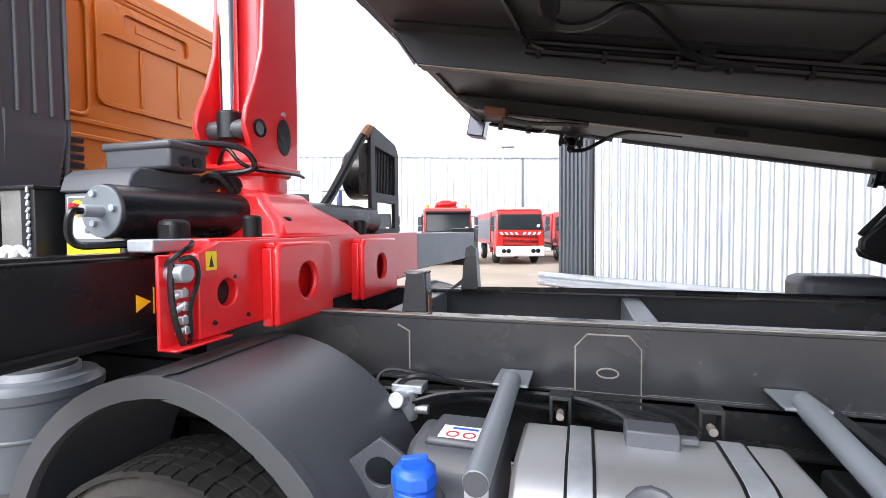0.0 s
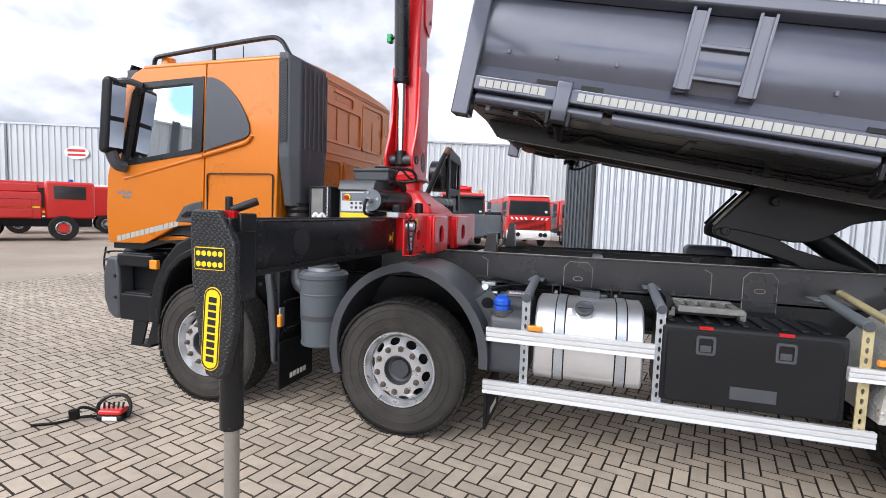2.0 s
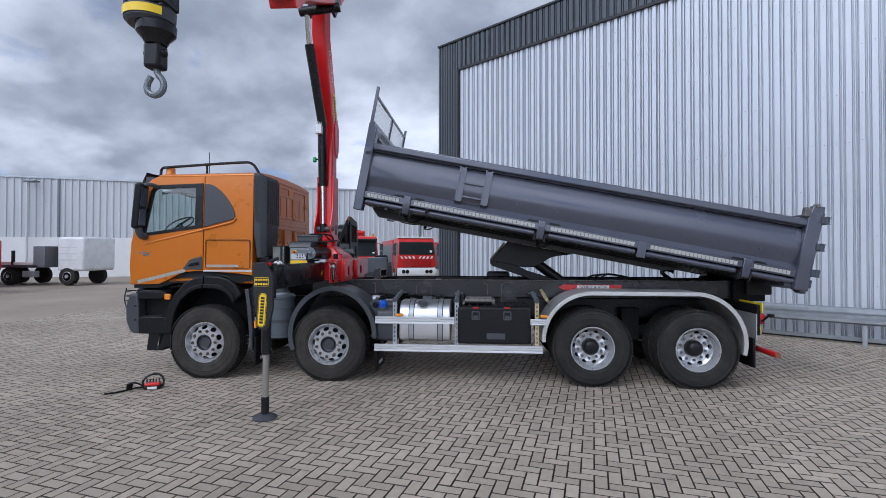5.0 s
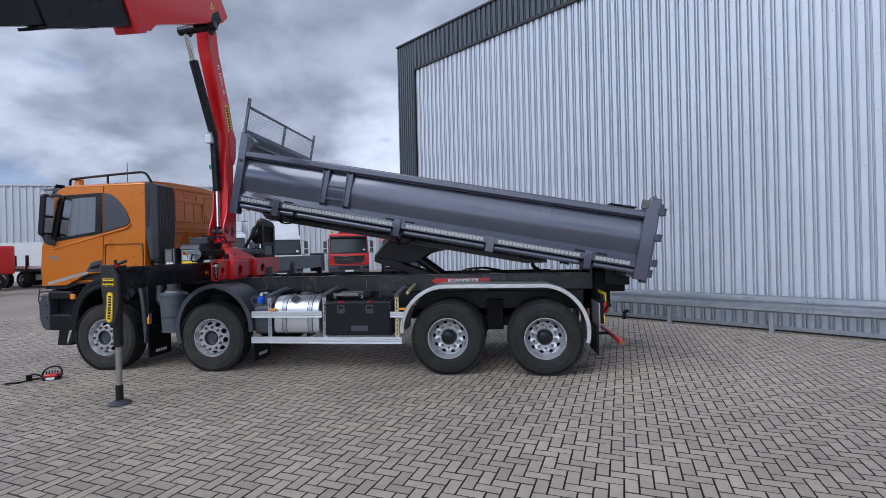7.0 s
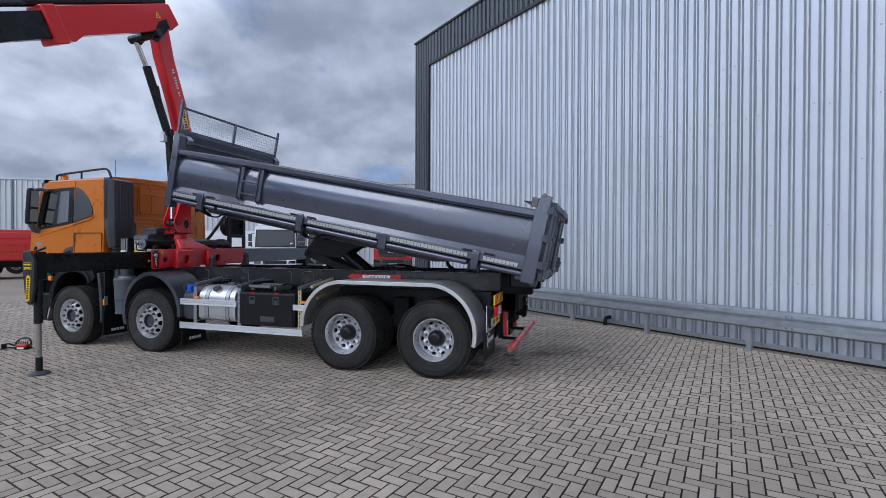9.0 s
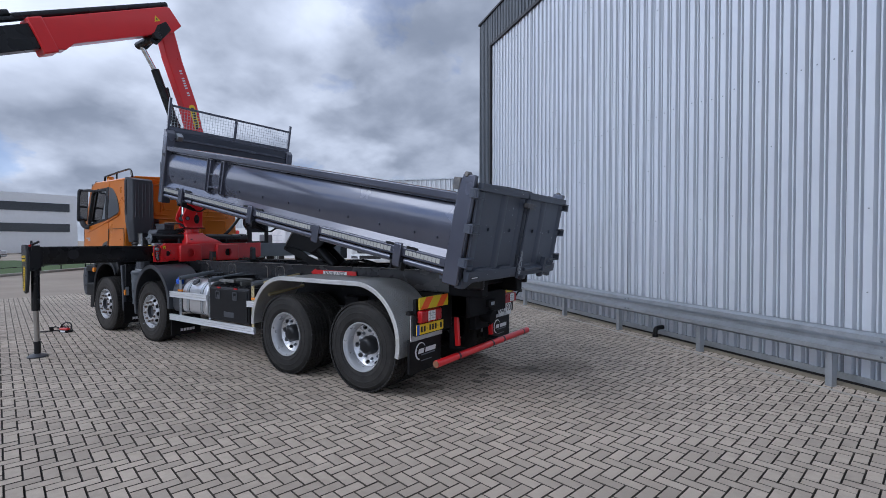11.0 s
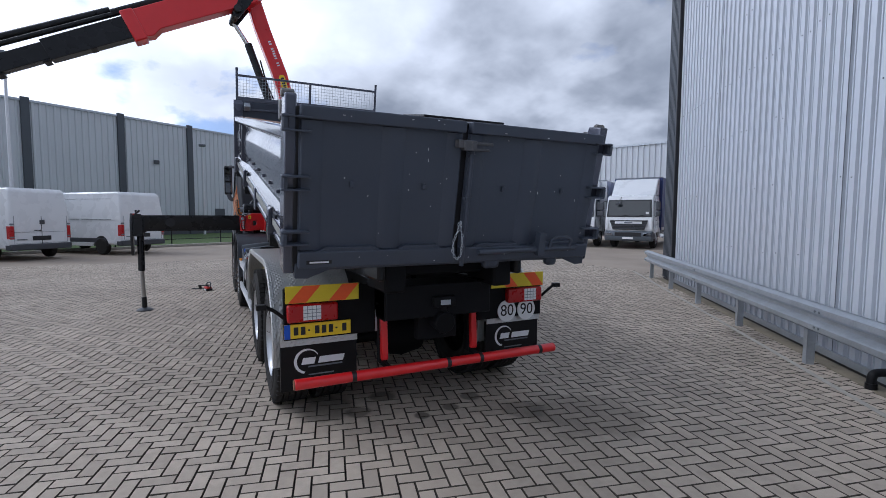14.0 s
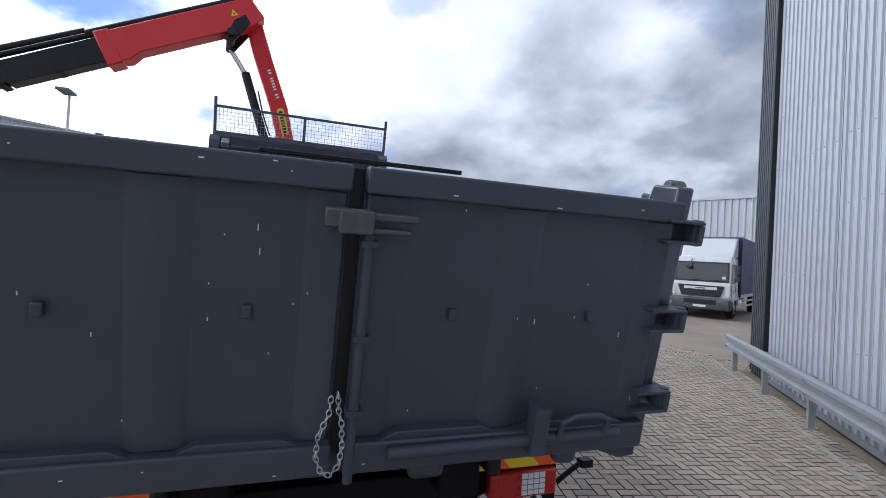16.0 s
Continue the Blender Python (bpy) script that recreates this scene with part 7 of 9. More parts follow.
part("leg_sleeve", made(rod, (1.81, -2.75, 0.70), (1.81, -2.75, 1.62), 0.052, seg=24), "black", leg, bevel=0.008)
part("sleeve_neck", made(rod, (1.72, -2.75, 1.42), (1.82, -2.75, 1.42), 0.09, seg=20), "black", leg, bevel=0.01)
part("leg_ram", made(rod, (1.795, -2.735, 0.2), (1.81, -2.75, 0.72), 0.034, seg=20), "ramsteel", leg, "pale grey steel ram")
part("ram_shoe", made(rod, (1.79, -2.73, 0.05), (1.793, -2.733, 0.24), 0.042, seg=16), "black", leg, bevel=0.006)
bm = bmesh.new()
lathe(bm, [(0.0, 0.125), (0.015, 0.13), (0.035, 0.1), (0.055, 0.055), (0.055, 0.001)], (1.79, -2.73, 0), "z", 28)
part("foot_plate", bm, "plastic", leg, "round black foot plate")
bm = bmesh.new()
prism(bm, [(1.73, 1.69), (1.86, 1.69), (1.94, 1.56), (1.94, 1.2), (1.89, 1.0), (1.85, 0.97), (1.79, 0.99), (1.76, 1.1), (1.72, 1.4), (1.715, 1.66)], -2.8850, -2.845)
shield = part("leg_shield", bm, "honeycomb", leg, "textured black leg shield with yellow stickers", bevel=0.008)
bm = bmesh.new()
prism(bm, rounded(1.74, 1.44, 1.895, 1.535, 0.008, 2), -2.8870, -2.8850)
st = part("sticker_panel", bm, "yellow", shield)
part("sticker_ground", boxes(((1.744, -2.8885, 1.444), (1.891, -2.8875, 1.531))), "ink", st)
for i in range(5):
    for j in range(2):
        part("pictogram", made(rod, (1.762 + 0.028 * i, -2.8900, 1.464 + 0.045 * j), (1.762 + 0.028 * i, -2.8888, 1.464 + 0.045 * j), 0.0125, seg=6), "yellow", st)
bm = bmesh.new()
prism(bm, rounded(-0.045, -0.18, 0.045, 0.18, 0.044, 6), -2.8870, -2.8850)
bmesh.ops.transform(bm, matrix=pose(1.825, 0, 1.19) @ pose(0, 0, 0, 0, 4, 0), verts=bm.verts)
pill = part("maker_sticker", bm, "yellow", shield, "yellow pill-shaped maker's sticker with black bars")
bm = bmesh.new()
plate(bm, rounded(-0.042, -0.175, 0.042, 0.175, 0.041, 6), [rounded(-0.037, -0.17, 0.037, 0.17, 0.036, 6)], -2.8885, -2.8870)
bmesh.ops.transform(bm, matrix=pose(1.825, 0, 1.19) @ pose(0, 0, 0, 0, 4, 0), verts=bm.verts)
part("sticker_ring", bm, "ink", pill)
for k in range(9):
    bm = boxes(((-0.02, -2.8885, -0.142 + 0.032 * k), (0.02, -2.8870, -0.119 + 0.032 * k)))
    bmesh.ops.transform(bm, matrix=pose(1.825, 0, 1.19) @ pose(0, 0, 0, 0, 4, 0), verts=bm.verts)
    part("sticker_bar", bm, "ink", pill)
bm = boxes(((1.86, -2.86, 1.3), (1.9, -2.7, 1.66)), ((1.86, -2.82, 1.6), (1.92, -2.72, 1.68)))
rod(bm, (1.85, -2.8, 1.69), (1.94, -2.74, 1.735), 0.018)
rod(bm, (1.84, -2.8, 1.66), (1.84, -2.8, 1.75), 0.015)
for k in range(6):
    rod(bm, (1.9, -2.68, 1.36 + 0.055 * k), (1.91, -2.68, 1.36 + 0.055 * k), 0.01, seg=6)
part("leg_lock", bm, "black", leg, "leg lock with lever", bevel=0.006)
part("leg_lamp", boxes(((1.84, -2.84, 1.66), (1.9, -2.81, 1.69))), "redlens", leg)

# far outrigger
part("outrigger_beam", boxes(((1.62, 0.9, 1.41), (1.9, 3.4, 1.70))), "greysteel", crane, "grey extended far outrigger beam", bevel=0.008)
leg2 = part("outrigger_leg", boxes(((1.62, 3.35, 1.3), (1.9, 3.6, 1.75))), "black", crane, bevel=0.01)
part("leg_sleeve", made(rod, (1.8, 3.48, 0.6), (1.8, 3.48, 1.7), 0.07, seg=20), "black", leg2)
part("leg_ram", made(rod, (1.8, 3.48, 0.1), (1.8, 3.48, 0.62), 0.043, seg=16), "greysteel", leg2)
part("foot_plate", made(rod, (1.8, 3.48, 0.0), (1.8, 3.48, 0.05), 0.15, seg=24), "plastic", leg2)

# slewing housing and rams
bm = bmesh.new()
ring_box(bm, [sect((1.8, -0.24, 1.69), 0.22, 0.38), sect((1.77, -0.26, 1.76), 0.2, 0.3), sect((1.72, -0.34, 1.84), 0.17, 0.2), sect((1.7, -0.355, 1.9), 0.15, 0.165)])
hous = part("slew_housing", bm, "red", crane, "red cast slewing housing", bevel=0.03, seg=3)
bm = bmesh.new()
lathe(bm, [(1.84, 0.165), (1.88, 0.16), (1.9, 0.145), (1.965, 0.145), (1.975, 0.165), (2.0, 0.17), (2.005, 0.14)], (1.69, -0.355, 0), "z", 36)
part("turret_neck", bm, "red", hous)
for y0, y1 in ((-1.08, -0.5), (-0.1, 0.78)):
    bm = bmesh.new()
    rod(bm, (1.68 if y0 < -1 else 1.74, y0, 1.79), (1.735 if y0 < -1 else 1.74, y1, 1.79), 0.09, seg=28)
    ram = part("slew_cylinder", bm, "black", crane, "black slewing cylinder", bevel=0.01)
    if y0 < -1:
        bm = bmesh.new()
        rod(bm, (1.68, -1.09, 1.79), (1.68, -1.08, 1.79), 0.085, seg=24)
        part("cylinder_cap", bm, "greysteel", ram, bevel=0.003)
        bm = bmesh.new()
        rod(bm, (1.68, -1.15, 1.79), (1.68, -1.09, 1.79), 0.02)
        for a in (0, 120, 240):
            rod(bm, (1.68 + 0.055 * math.cos(radians(a)), -1.1, 1.8 + 0.055 * math.sin(radians(a))), (1.68 + 0.055 * math.cos(radians(a)), -1.09, 1.8 + 0.055 * math.sin(radians(a))), 0.012, seg=6)
        part("cap_fitting", bm, "steel", ram)
        bm = bmesh.new()
        tube(bm, [(1.68, -1.15, 1.79), (1.68, -1.19, 1.79), (1.66, -1.18, 1.68), (1.7, -1.1, 1.68), (1.8, -0.9, 1.69)], 0.012, 6)
        part("cap_hose", bm, "black", ram)
bm = bmesh.new()
lathe(bm, [(-0.52, 0.1), (-0.5, 0.12), (-0.46, 0.12), (-0.44, 0.1)], (1.735, 0, 1.79), "y", 28)
part("ram_collar", bm, "red", hous)

# main arm: fork plates, then a tapering box up to the elbow
for x in (1.54, 1.79):
    bm = bmesh.new()
    prism(bm, [(-0.47, 2.01), (-0.53, 2.08), (-0.565, 2.17), (-0.55, 2.24), (-0.49, 2.37), (-0.44, 2.52), (-0.42, 2.75), (-0.415, 3.0), (-0.185, 3.0), (-0.18, 2.3), (-0.19, 2.01)], x, x + 0.025, "x")
    fork = part("fork_plate", bm, "red", crane, bevel=0.006)
    out = 1 if x > 1.7 else -1
    face = x + 0.025 if out > 0 else x
    part("pin_ring", made(lathe, [(face - 0.003, 0.04), (face + 0.008 * out, 0.04), (face + 0.008 * out, 0.031), (face - 0.003, 0.031)], (0, -0.475, 2.17), "x", 24, close=True), "black", fork)
    part("pin_cap", made(rod, (face - 0.003 * out, -0.475, 2.17), (face + 0.004 * out, -0.475, 2.17), 0.029, seg=20), "greysteel", fork)
    part("keeper_bolt", made(rod, (face, -0.305, 2.265), (face + 0.012 * out, -0.305, 2.265), 0.012, seg=6), "steel", fork)
part("pin_oval", made(prism, oval(-0.3, 2.16, 0.052, 0.085, 24), 1.8155, 1.8185, "x"), "black", crane)
part("fork_foot", boxes(((1.53, -0.5, 2.0), (1.825, -0.18, 2.022))), "red", crane, bevel=0.006)
bm = bmesh.new()
rod(bm, (1.565, -0.475, 2.17), (1.79, -0.475, 2.17), 0.043, seg=20)
part("pivot_pin", bm, "plastic", crane, bevel=0.006)
bm = bmesh.new()
ring_box(bm, [sect((1.69, -0.325, 2.02), 0.1, 0.13), sect((1.685, -0.305, 2.6), 0.105, 0.115), sect((1.685, -0.3, 3.3), 0.105, 0.115), sect((1.685, -0.235, 3.74), 0.107, 0.13), sect((1.68, -0.39, 4.35), 0.105, 0.14), sect((1.69, -0.67, 5.1), 0.105, 0.14), sect((1.75, -0.85, 5.64), 0.105, 0.13)])
arm = part("main_arm", bm, "red", crane, "red tapering main arm", bevel=0.02)
for k in range(11):
    c = Vector((1.68, -0.39, 4.35)).lerp(Vector((1.69, -0.67, 5.1)), 0.2 + 0.055 * k)
    if k not in (2, 8):
        bm = bmesh.new()
        box(bm, (c.x + 0.1065, c.y + 0.03, c.z), (0.002, 0.05, 0.024), Euler((radians(22), 0, 0)).to_matrix())
        part("model_bar", bm, "lettering", arm)
bm = bmesh.new()
prism(bm, rounded(-0.055, -0.25, 0.055, 0.25, 0.05, 5), 0.001, 0.003, "x")
bmesh.ops.transform(bm, matrix=pose(1.7885, -0.305, 4.09) @ pose(0, 0, 0, 15, 0, 0), verts=bm.verts)
part("maker_sticker", bm, "yellow", arm)
for x in (1.57, 1.793):
    bm = bmesh.new()
    prism(bm, [(-0.19, 3.32), (-0.3, 3.4), (-0.32, 3.85), (-0.2, 3.95), (-0.11, 3.78), (-0.13, 3.45)], x, x + 0.012, "x")
    lug = part("arm_lug", bm, "red", arm, bevel=0.004)
    for z in (3.46, 3.72):
        part("lug_bolt", made(rod, (x - 0.006, -0.18, z), (x + 0.02, -0.18, z), 0.018, seg=12), "greysteel", lug)
for k in range(9):
    bm = boxes(((0.003, -0.03, -0.2 + 0.046 * k), (0.0045, 0.03, -0.168 + 0.046 * k)))
    bmesh.ops.transform(bm, matrix=pose(1.7885, -0.305, 4.09) @ pose(0, 0, 0, 15, 0, 0), verts=bm.verts)
    part("sticker_bar", bm, "ink", arm)

# lift ram and jib ram
bm = bmesh.new()
rod(bm, (1.665, -0.475, 2.17), (1.648, -0.455, 2.95), 0.04, seg=24)
part("ram_rod", bm, "chrome", crane, "polished chrome ram rod")
part("ram_eye", made(rod, (1.665, -0.475, 2.12), (1.663, -0.474, 2.25), 0.055, seg=20), "black", crane, bevel=0.01)
bm = bmesh.new()
rod(bm, (1.65, -0.457, 2.86), (1.66, -0.54, 3.85), 0.066, seg=24)
rod(bm, (1.649, -0.456, 2.85), (1.65, -0.46, 2.9), 0.074, seg=24)
part("lift_cylinder", bm, "black", crane, "black lift cylinder", bevel=0.006)
bm = boxes(((1.6, -0.68, 3.62), (1.7, -0.6, 3.76)))
for k in range(4):
    rod(bm, (1.61 + 0.025 * k, -0.64, 3.76), (1.61 + 0.025 * k, -0.64, 3.82), 0.008, seg=6)
part("valve_block", bm, "whitealu", crane, "pale metal valve block", bevel=0.005)
part("lamp_arm", made(rod, (1.5, -0.36, 3.28), (1.6, -0.42, 3.28), 0.012), "black", crane)
part("green_lamp", boxes(((1.46, -0.39, 3.24), (1.51, -0.33, 3.32))), "green", crane, bevel=0.012)
bm = bmesh.new()
rod(bm, (1.68, -0.56, 3.75), (1.6, -0.93, 4.87), 0.068, seg=24)
part("jib_cylinder", bm, "black", crane, "black jib cylinder", bevel=0.008)
part("jib_rod", made(rod, (1.6, -0.93, 4.85), (1.65, -1.17, 5.2), 0.04, seg=20), "chrome", crane)
bm = bmesh.new()
rod(bm, (1.55, -1.19, 5.22), (2.12, -1.12, 5.3), 0.065, seg=20)
prism(bm, [(-1.22, 5.18), (-1.1, 5.16), (-0.86, 5.5), (-0.95, 5.62), (-1.1, 5.5)], 1.66, 1.7, "x")
prism(bm, [(-1.22, 5.18), (-1.1, 5.16), (-0.86, 5.5), (-0.95, 5.62), (-1.1, 5.5)], 2.02, 2.06, "x")
part("knuckle_link", bm, "black", crane, "black knuckle link", bevel=0.008)
bm = bmesh.new()
for k in range(3):
    tube(bm, [(1.6 + 0.02 * k, -0.5, 3.9), (1.56 + 0.03 * k, -0.62, 4.2), (1.58 + 0.02 * k, -0.72, 4.6)], 0.012, 6)
tube(bm, [(1.66, -0.36, 2.78), (1.58, -0.36, 3.3), (1.6, -0.42, 3.9)], 0.012, 6)
part("arm_hose", bm, "black", crane)

# outer boom, sloping down over the yard
E0, E1 = Vector((1.925, -0.82, 5.70)), Vector((1.945, -2.72, 4.775))
BD = (E1 - E0).normalized()
upv = (Vector((0, 0, 1)) - BD * BD.z).normalized()
sid = BD.cross(upv).normalized()
BOOM = Matrix((( BD.x, sid.x, upv.x, E0.x), (BD.y, sid.y, upv.y, E0.y), (BD.z, sid.z, upv.z, E0.z), (0, 0, 0, 1)))  # x along the boom


def kpart(name, bm, mat, parent=None, label="", bevel=0.0):
    bmesh.ops.transform(bm, matrix=BOOM, verts=bm.verts)
    return part(name, bm, mat, parent or crane, label, bevel)


bm = bmesh.new()
prism(bm, [(-0.1, -0.12), (-0.02, 0.2), (0.05, 0.22), (2.05, 0.2), (2.12, 0.12), (2.14, -0.22), (1.9, -0.26), (1.75, -0.19), (0.1, -0.2)], -0.13, 0.13)
rb = kpart("outer_boom", bm, "red", label="red outer boom housing", bevel=0.012)
for s in (-1, 1):
    bm = bmesh.new()
    prism(bm, [(0.25, 0.0), (0.36, 0.0), (0.305, 0.1)], 0.131 * s, 0.1325 * s)
    tri = kpart("warning_sticker", bm, "yellow", rb)
    bm = bmesh.new()
    prism(bm, [(0.29, 0.015), (0.32, 0.015), (0.305, 0.06)], 0.1326 * s, 0.1335 * s)
    kpart("sticker_sign", bm, "ink", tri)
bm = bmesh.new()
rod(bm, (-0.06, 0.0, 0.27), (2.3, 0.0, 0.27), 0.05, seg=16)
rod(bm, (2.0, 0.0, 0.24), (4.55, 0.0, 0.24), 0.04, seg=16)
kpart("extension_cylinder", bm, "black", label="black extension cylinder", bevel=0.006)
bm = boxes(((2.0, -0.15, -0.28), (2.2, 0.15, 0.22)))
kpart("boom_collar", bm, "red", bevel=0.02)
bm = bmesh.new()
prism(bm, [(2.1, -0.2), (2.1, 0.15), (3.4, 0.13), (3.4, -0.19)], -0.11, 0.11)
e1 = kpart("extension_stage", bm, "black", label="black telescopic boom stage", bevel=0.008)
bm = bmesh.new()
prism(bm, [(3.3, -0.16), (3.3, 0.1), (4.55, 0.09), (4.62, 0.0), (4.55, -0.16)], -0.09, 0.09)
kpart("extension_stage", bm, "black", bevel=0.008)
for u in (2.75, 3.42, 4.05):
    kpart("stage_pad", boxes(((u, -0.115, -0.2), (u + 0.09, 0.115, -0.17))), "flap", e1, bevel=0.006)
bm = bmesh.new()
rod(bm, (2.3, 0.07, 0.33), (4.4, 0.07, 0.36), 0.055, seg=14)
kpart("second_cylinder", bm, "black", bevel=0.006)
bm = bmesh.new()
for k in range(3):
    tube(bm, [(1.7, 0.14, 0.08 - 0.06 * k), (2.05, 0.16, 0.14 - 0.05 * k), (2.3, 0.14, -0.02 - 0.03 * k), (3.0, 0.13, -0.05 - 0.03 * k), (4.3, 0.12, -0.03 - 0.03 * k)], 0.014, 6)
tube(bm, [(1.6, 0.14, 0.1), (1.85, 0.2, 0.12), (2.0, 0.18, 0.0), (2.0, 0.15, -0.14)], 0.02, 8)
kpart("boom_hose", bm, "black")

# hook block at the tip
TIP = Vector((2.12, -4.95, 3.62))
hook = thing("crane_hook", TIP - Vector((0, 0, 0.85)), "black rotator and swivel hook hanging from the boom", "crane hook")
bm = boxes(((TIP.x - 0.09, TIP.y - 0.07, TIP.z - 0.34), (TIP.x - 0.05, TIP.y + 0.07, TIP.z + 0.16)), ((TIP.x + 0.05, TIP.y - 0.07, TIP.z - 0.34), (TIP.x + 0.09, TIP.y + 0.07, TIP.z + 0.16)))
span(bm, (TIP.x - 0.1, TIP.y - 0.08, TIP.z - 0.32), (TIP.x + 0.1, TIP.y + 0.08, TIP.z - 0.2))
part("hanger", bm, "black", hook, bevel=0.01)
part("hanger_pin", made(rod, (TIP.x - 0.11, TIP.y, TIP.z - 0.06), (TIP.x + 0.11, TIP.y, TIP.z - 0.06), 0.035), "black", hook, bevel=0.006)
bm = bmesh.new()
lathe(bm, [(-0.43, 0.12), (-0.41, 0.14), (-0.34, 0.145), (-0.325, 0.1)], TIP + Vector((-0.04, 0, 0)), "z", 28)
rot = part("rotator_ring", bm, "plastic", hook, "dark rotator ring with a yellow sticker")
bm = bmesh.new()
for a0 in range(-150, -30, 12):
    a, b = radians(a0), radians(a0 + 12)
    c = TIP + Vector((-0.04, 0, 0))
    p = [bm.verts.new((c.x + 0.1475 * math.cos(q), c.y + 0.1475 * math.sin(q), c.z + h)) for q, h in ((a, -0.4), (b, -0.4), (b, -0.35), (a, -0.35))]
    bm.faces.new(p)
bmesh.ops.remove_doubles(bm, verts=bm.verts, dist=0.0005)
part("ring_sticker", bm, "yellow", rot)
bm = bmesh.new()
lathe(bm, [(-0.55, 0.06), (-0.52, 0.075), (-0.48, 0.11), (-0.43, 0.115)], TIP, "z", 24)
part("rotator", bm, "black", hook)
bm = boxes(((TIP.x - 0.055, TIP.y - 0.05, TIP.z - 0.7), (TIP.x + 0.05, TIP.y + 0.05, TIP.z - 0.54)))
rod(bm, (TIP.x - 0.075, TIP.y, TIP.z - 0.6), (TIP.x + 0.07, TIP.y, TIP.z - 0.6), 0.028)
part("shackle", bm, "chassis", hook, "worn black shackle", bevel=0.02)
bm = bmesh.new()
tube(bm, [(TIP.x, TIP.y, TIP.z - 0.68), (TIP.x + 0.01, TIP.y, TIP.z - 0.73), (TIP.x + 0.05, TIP.y, TIP.z - 0.77), (TIP.x + 0.05, TIP.y, TIP.z - 0.83), (TIP.x, TIP.y, TIP.z - 0.865), (TIP.x - 0.055, TIP.y, TIP.z - 0.84), (TIP.x - 0.06, TIP.y, TIP.z - 0.79), (TIP.x - 0.03, TIP.y, TIP.z - 0.74)], 0.02, 10)
part("hook_body", bm, "greysteel", hook, "forged hook with safety latch")
bm = bmesh.new()
for k in (-1, 1):
    tube(bm, [(TIP.x - 0.1, TIP.y + 0.1, TIP.z + 0.4), (TIP.x - 0.2 + 0.04 * k, TIP.y, TIP.z + 0.25), (TIP.x - 0.12 + 0.06 * k, TIP.y - 0.05, TIP.z - 0.1), (TIP.x - 0.1 + 0.05 * k, TIP.y - 0.06, TIP.z - 0.33)], 0.014, 6)
part("rotator_hose", bm, "black", hook)

# gear behind the cab: cabinet, valve cover, cooler frame
gear = part("control_cabinet", boxes(((1.32, -0.95, 1.45), (1.6, -0.66, 1.87))), "greysteel", crane, "grey crane control cabinet", bevel=0.012)
part("control_panel", boxes(((1.34, -0.953, 1.70), (1.58, -0.95, 1.855))), "whitealu", gear, "pale panel with buttons")
for k in range(6):
    part("button", made(rod, (1.44 + 0.04 * (k % 3), -0.958, 1.73 + 0.035 * (k // 3)), (1.44 + 0.04 * (k % 3), -0.953, 1.73 + 0.035 * (k // 3)), 0.011, seg=10), "ink" if k % 2 else "greysteel", gear)
part("panel_shield", boxes(((1.35, -0.9545, 1.785), (1.57, -0.953, 1.85))), "greysteel", gear)
part("stop_ring", made(rod, (1.4, -0.962, 1.81), (1.4, -0.9545, 1.81), 0.03, seg=16), "yellow", gear)
part("stop_button", made(rod, (1.4, -0.98, 1.81), (1.4, -0.962, 1.81), 0.02, seg=14), "redlens", gear)
part("yellow_label", boxes(((1.335, -0.9545, 1.635), (1.59, -0.951, 1.685))), "yellow", gear)
bm = bmesh.new()
prism(bm, [(-0.96, 1.87), (-0.94, 1.93), (-0.91, 1.955), (-0.4, 1.96), (-0.4, 1.93), (-0.5, 1.92), (-0.58, 1.87)], 1.31, 1.64, "x")
part("valve_bracket", bm, "plastic", crane, bevel=0.008)
vb = part("valve_cover", boxes(((1.4, -0.85, 1.956), (1.715, -0.67, 2.05))), "plastic", crane, "dark grey valve cover box", bevel=0.012)
part("cover_lid", boxes(((1.39, -0.86, 2.03), (1.725, -0.66, 2.062))), "plastic", vb, bevel=0.012)
for y in (-0.79, -0.73):
    part("cover_plug", made(rod, (1.715, y, 1.99), (1.728, y, 1.99), 0.02, seg=14), "ink", vb)
rng = random.Random(5)
for k in range(9):
    y = -0.62 + 0.045 * k
    bm = bmesh.new()
    tube(bm, [(1.62, y, 1.93), (1.7, y + rng.uniform(-0.03, 0.03), 1.97), (1.74, y + 0.06, 1.9), (1.68 + rng.uniform(-0.04, 0.04), y + 0.1, 1.8)], 0.014, 6)
    part("hydraulic_hose", bm, "black", crane)
for pts, r in (([(1.55, -0.76, 2.075), (1.7, -0.68, 2.08), (1.83, -0.6, 2.07), (1.86, -0.55, 2.0), (1.82, -0.56, 1.97), (1.68, -0.6, 1.965)], 0.013),
               ([(1.62, -0.5, 2.02), (1.7, -0.55, 2.1), (1.8, -0.56, 1.98), (1.88, -0.3, 1.99), (1.82, -0.15, 1.99)], 0.009)):
    part("hydraulic_hose", made(tube, pts, r, 8), "black", crane)
box_ = part("ballast_box", boxes(((1.1, -1.02, 1.48), (1.21, -0.84, 1.88))), "dirtysteel", crane, "galvanised bracket box", bevel=0.004)
bm = boxes(((1.085, -1.03, 1.88), (1.29, -0.82, 1.895)), ((1.212, -1.025, 1.48), (1.285, -0.84, 1.88)), ((1.085, -1.028, 1.48), (1.1, -0.84, 1.88)))
part("bracket_frame", bm, "chassis", box_, bevel=0.004)
bm = bmesh.new()
for k in range(2):
    tube(bm, [(1.13 + 0.06 * k, -1.04, 1.45), (1.13 + 0.06 * k, -1.05, 1.6), (1.15 + 0.06 * k, -1.04, 1.68), (1.175 + 0.06 * k, -1.02, 1.64)], 0.014, 8)
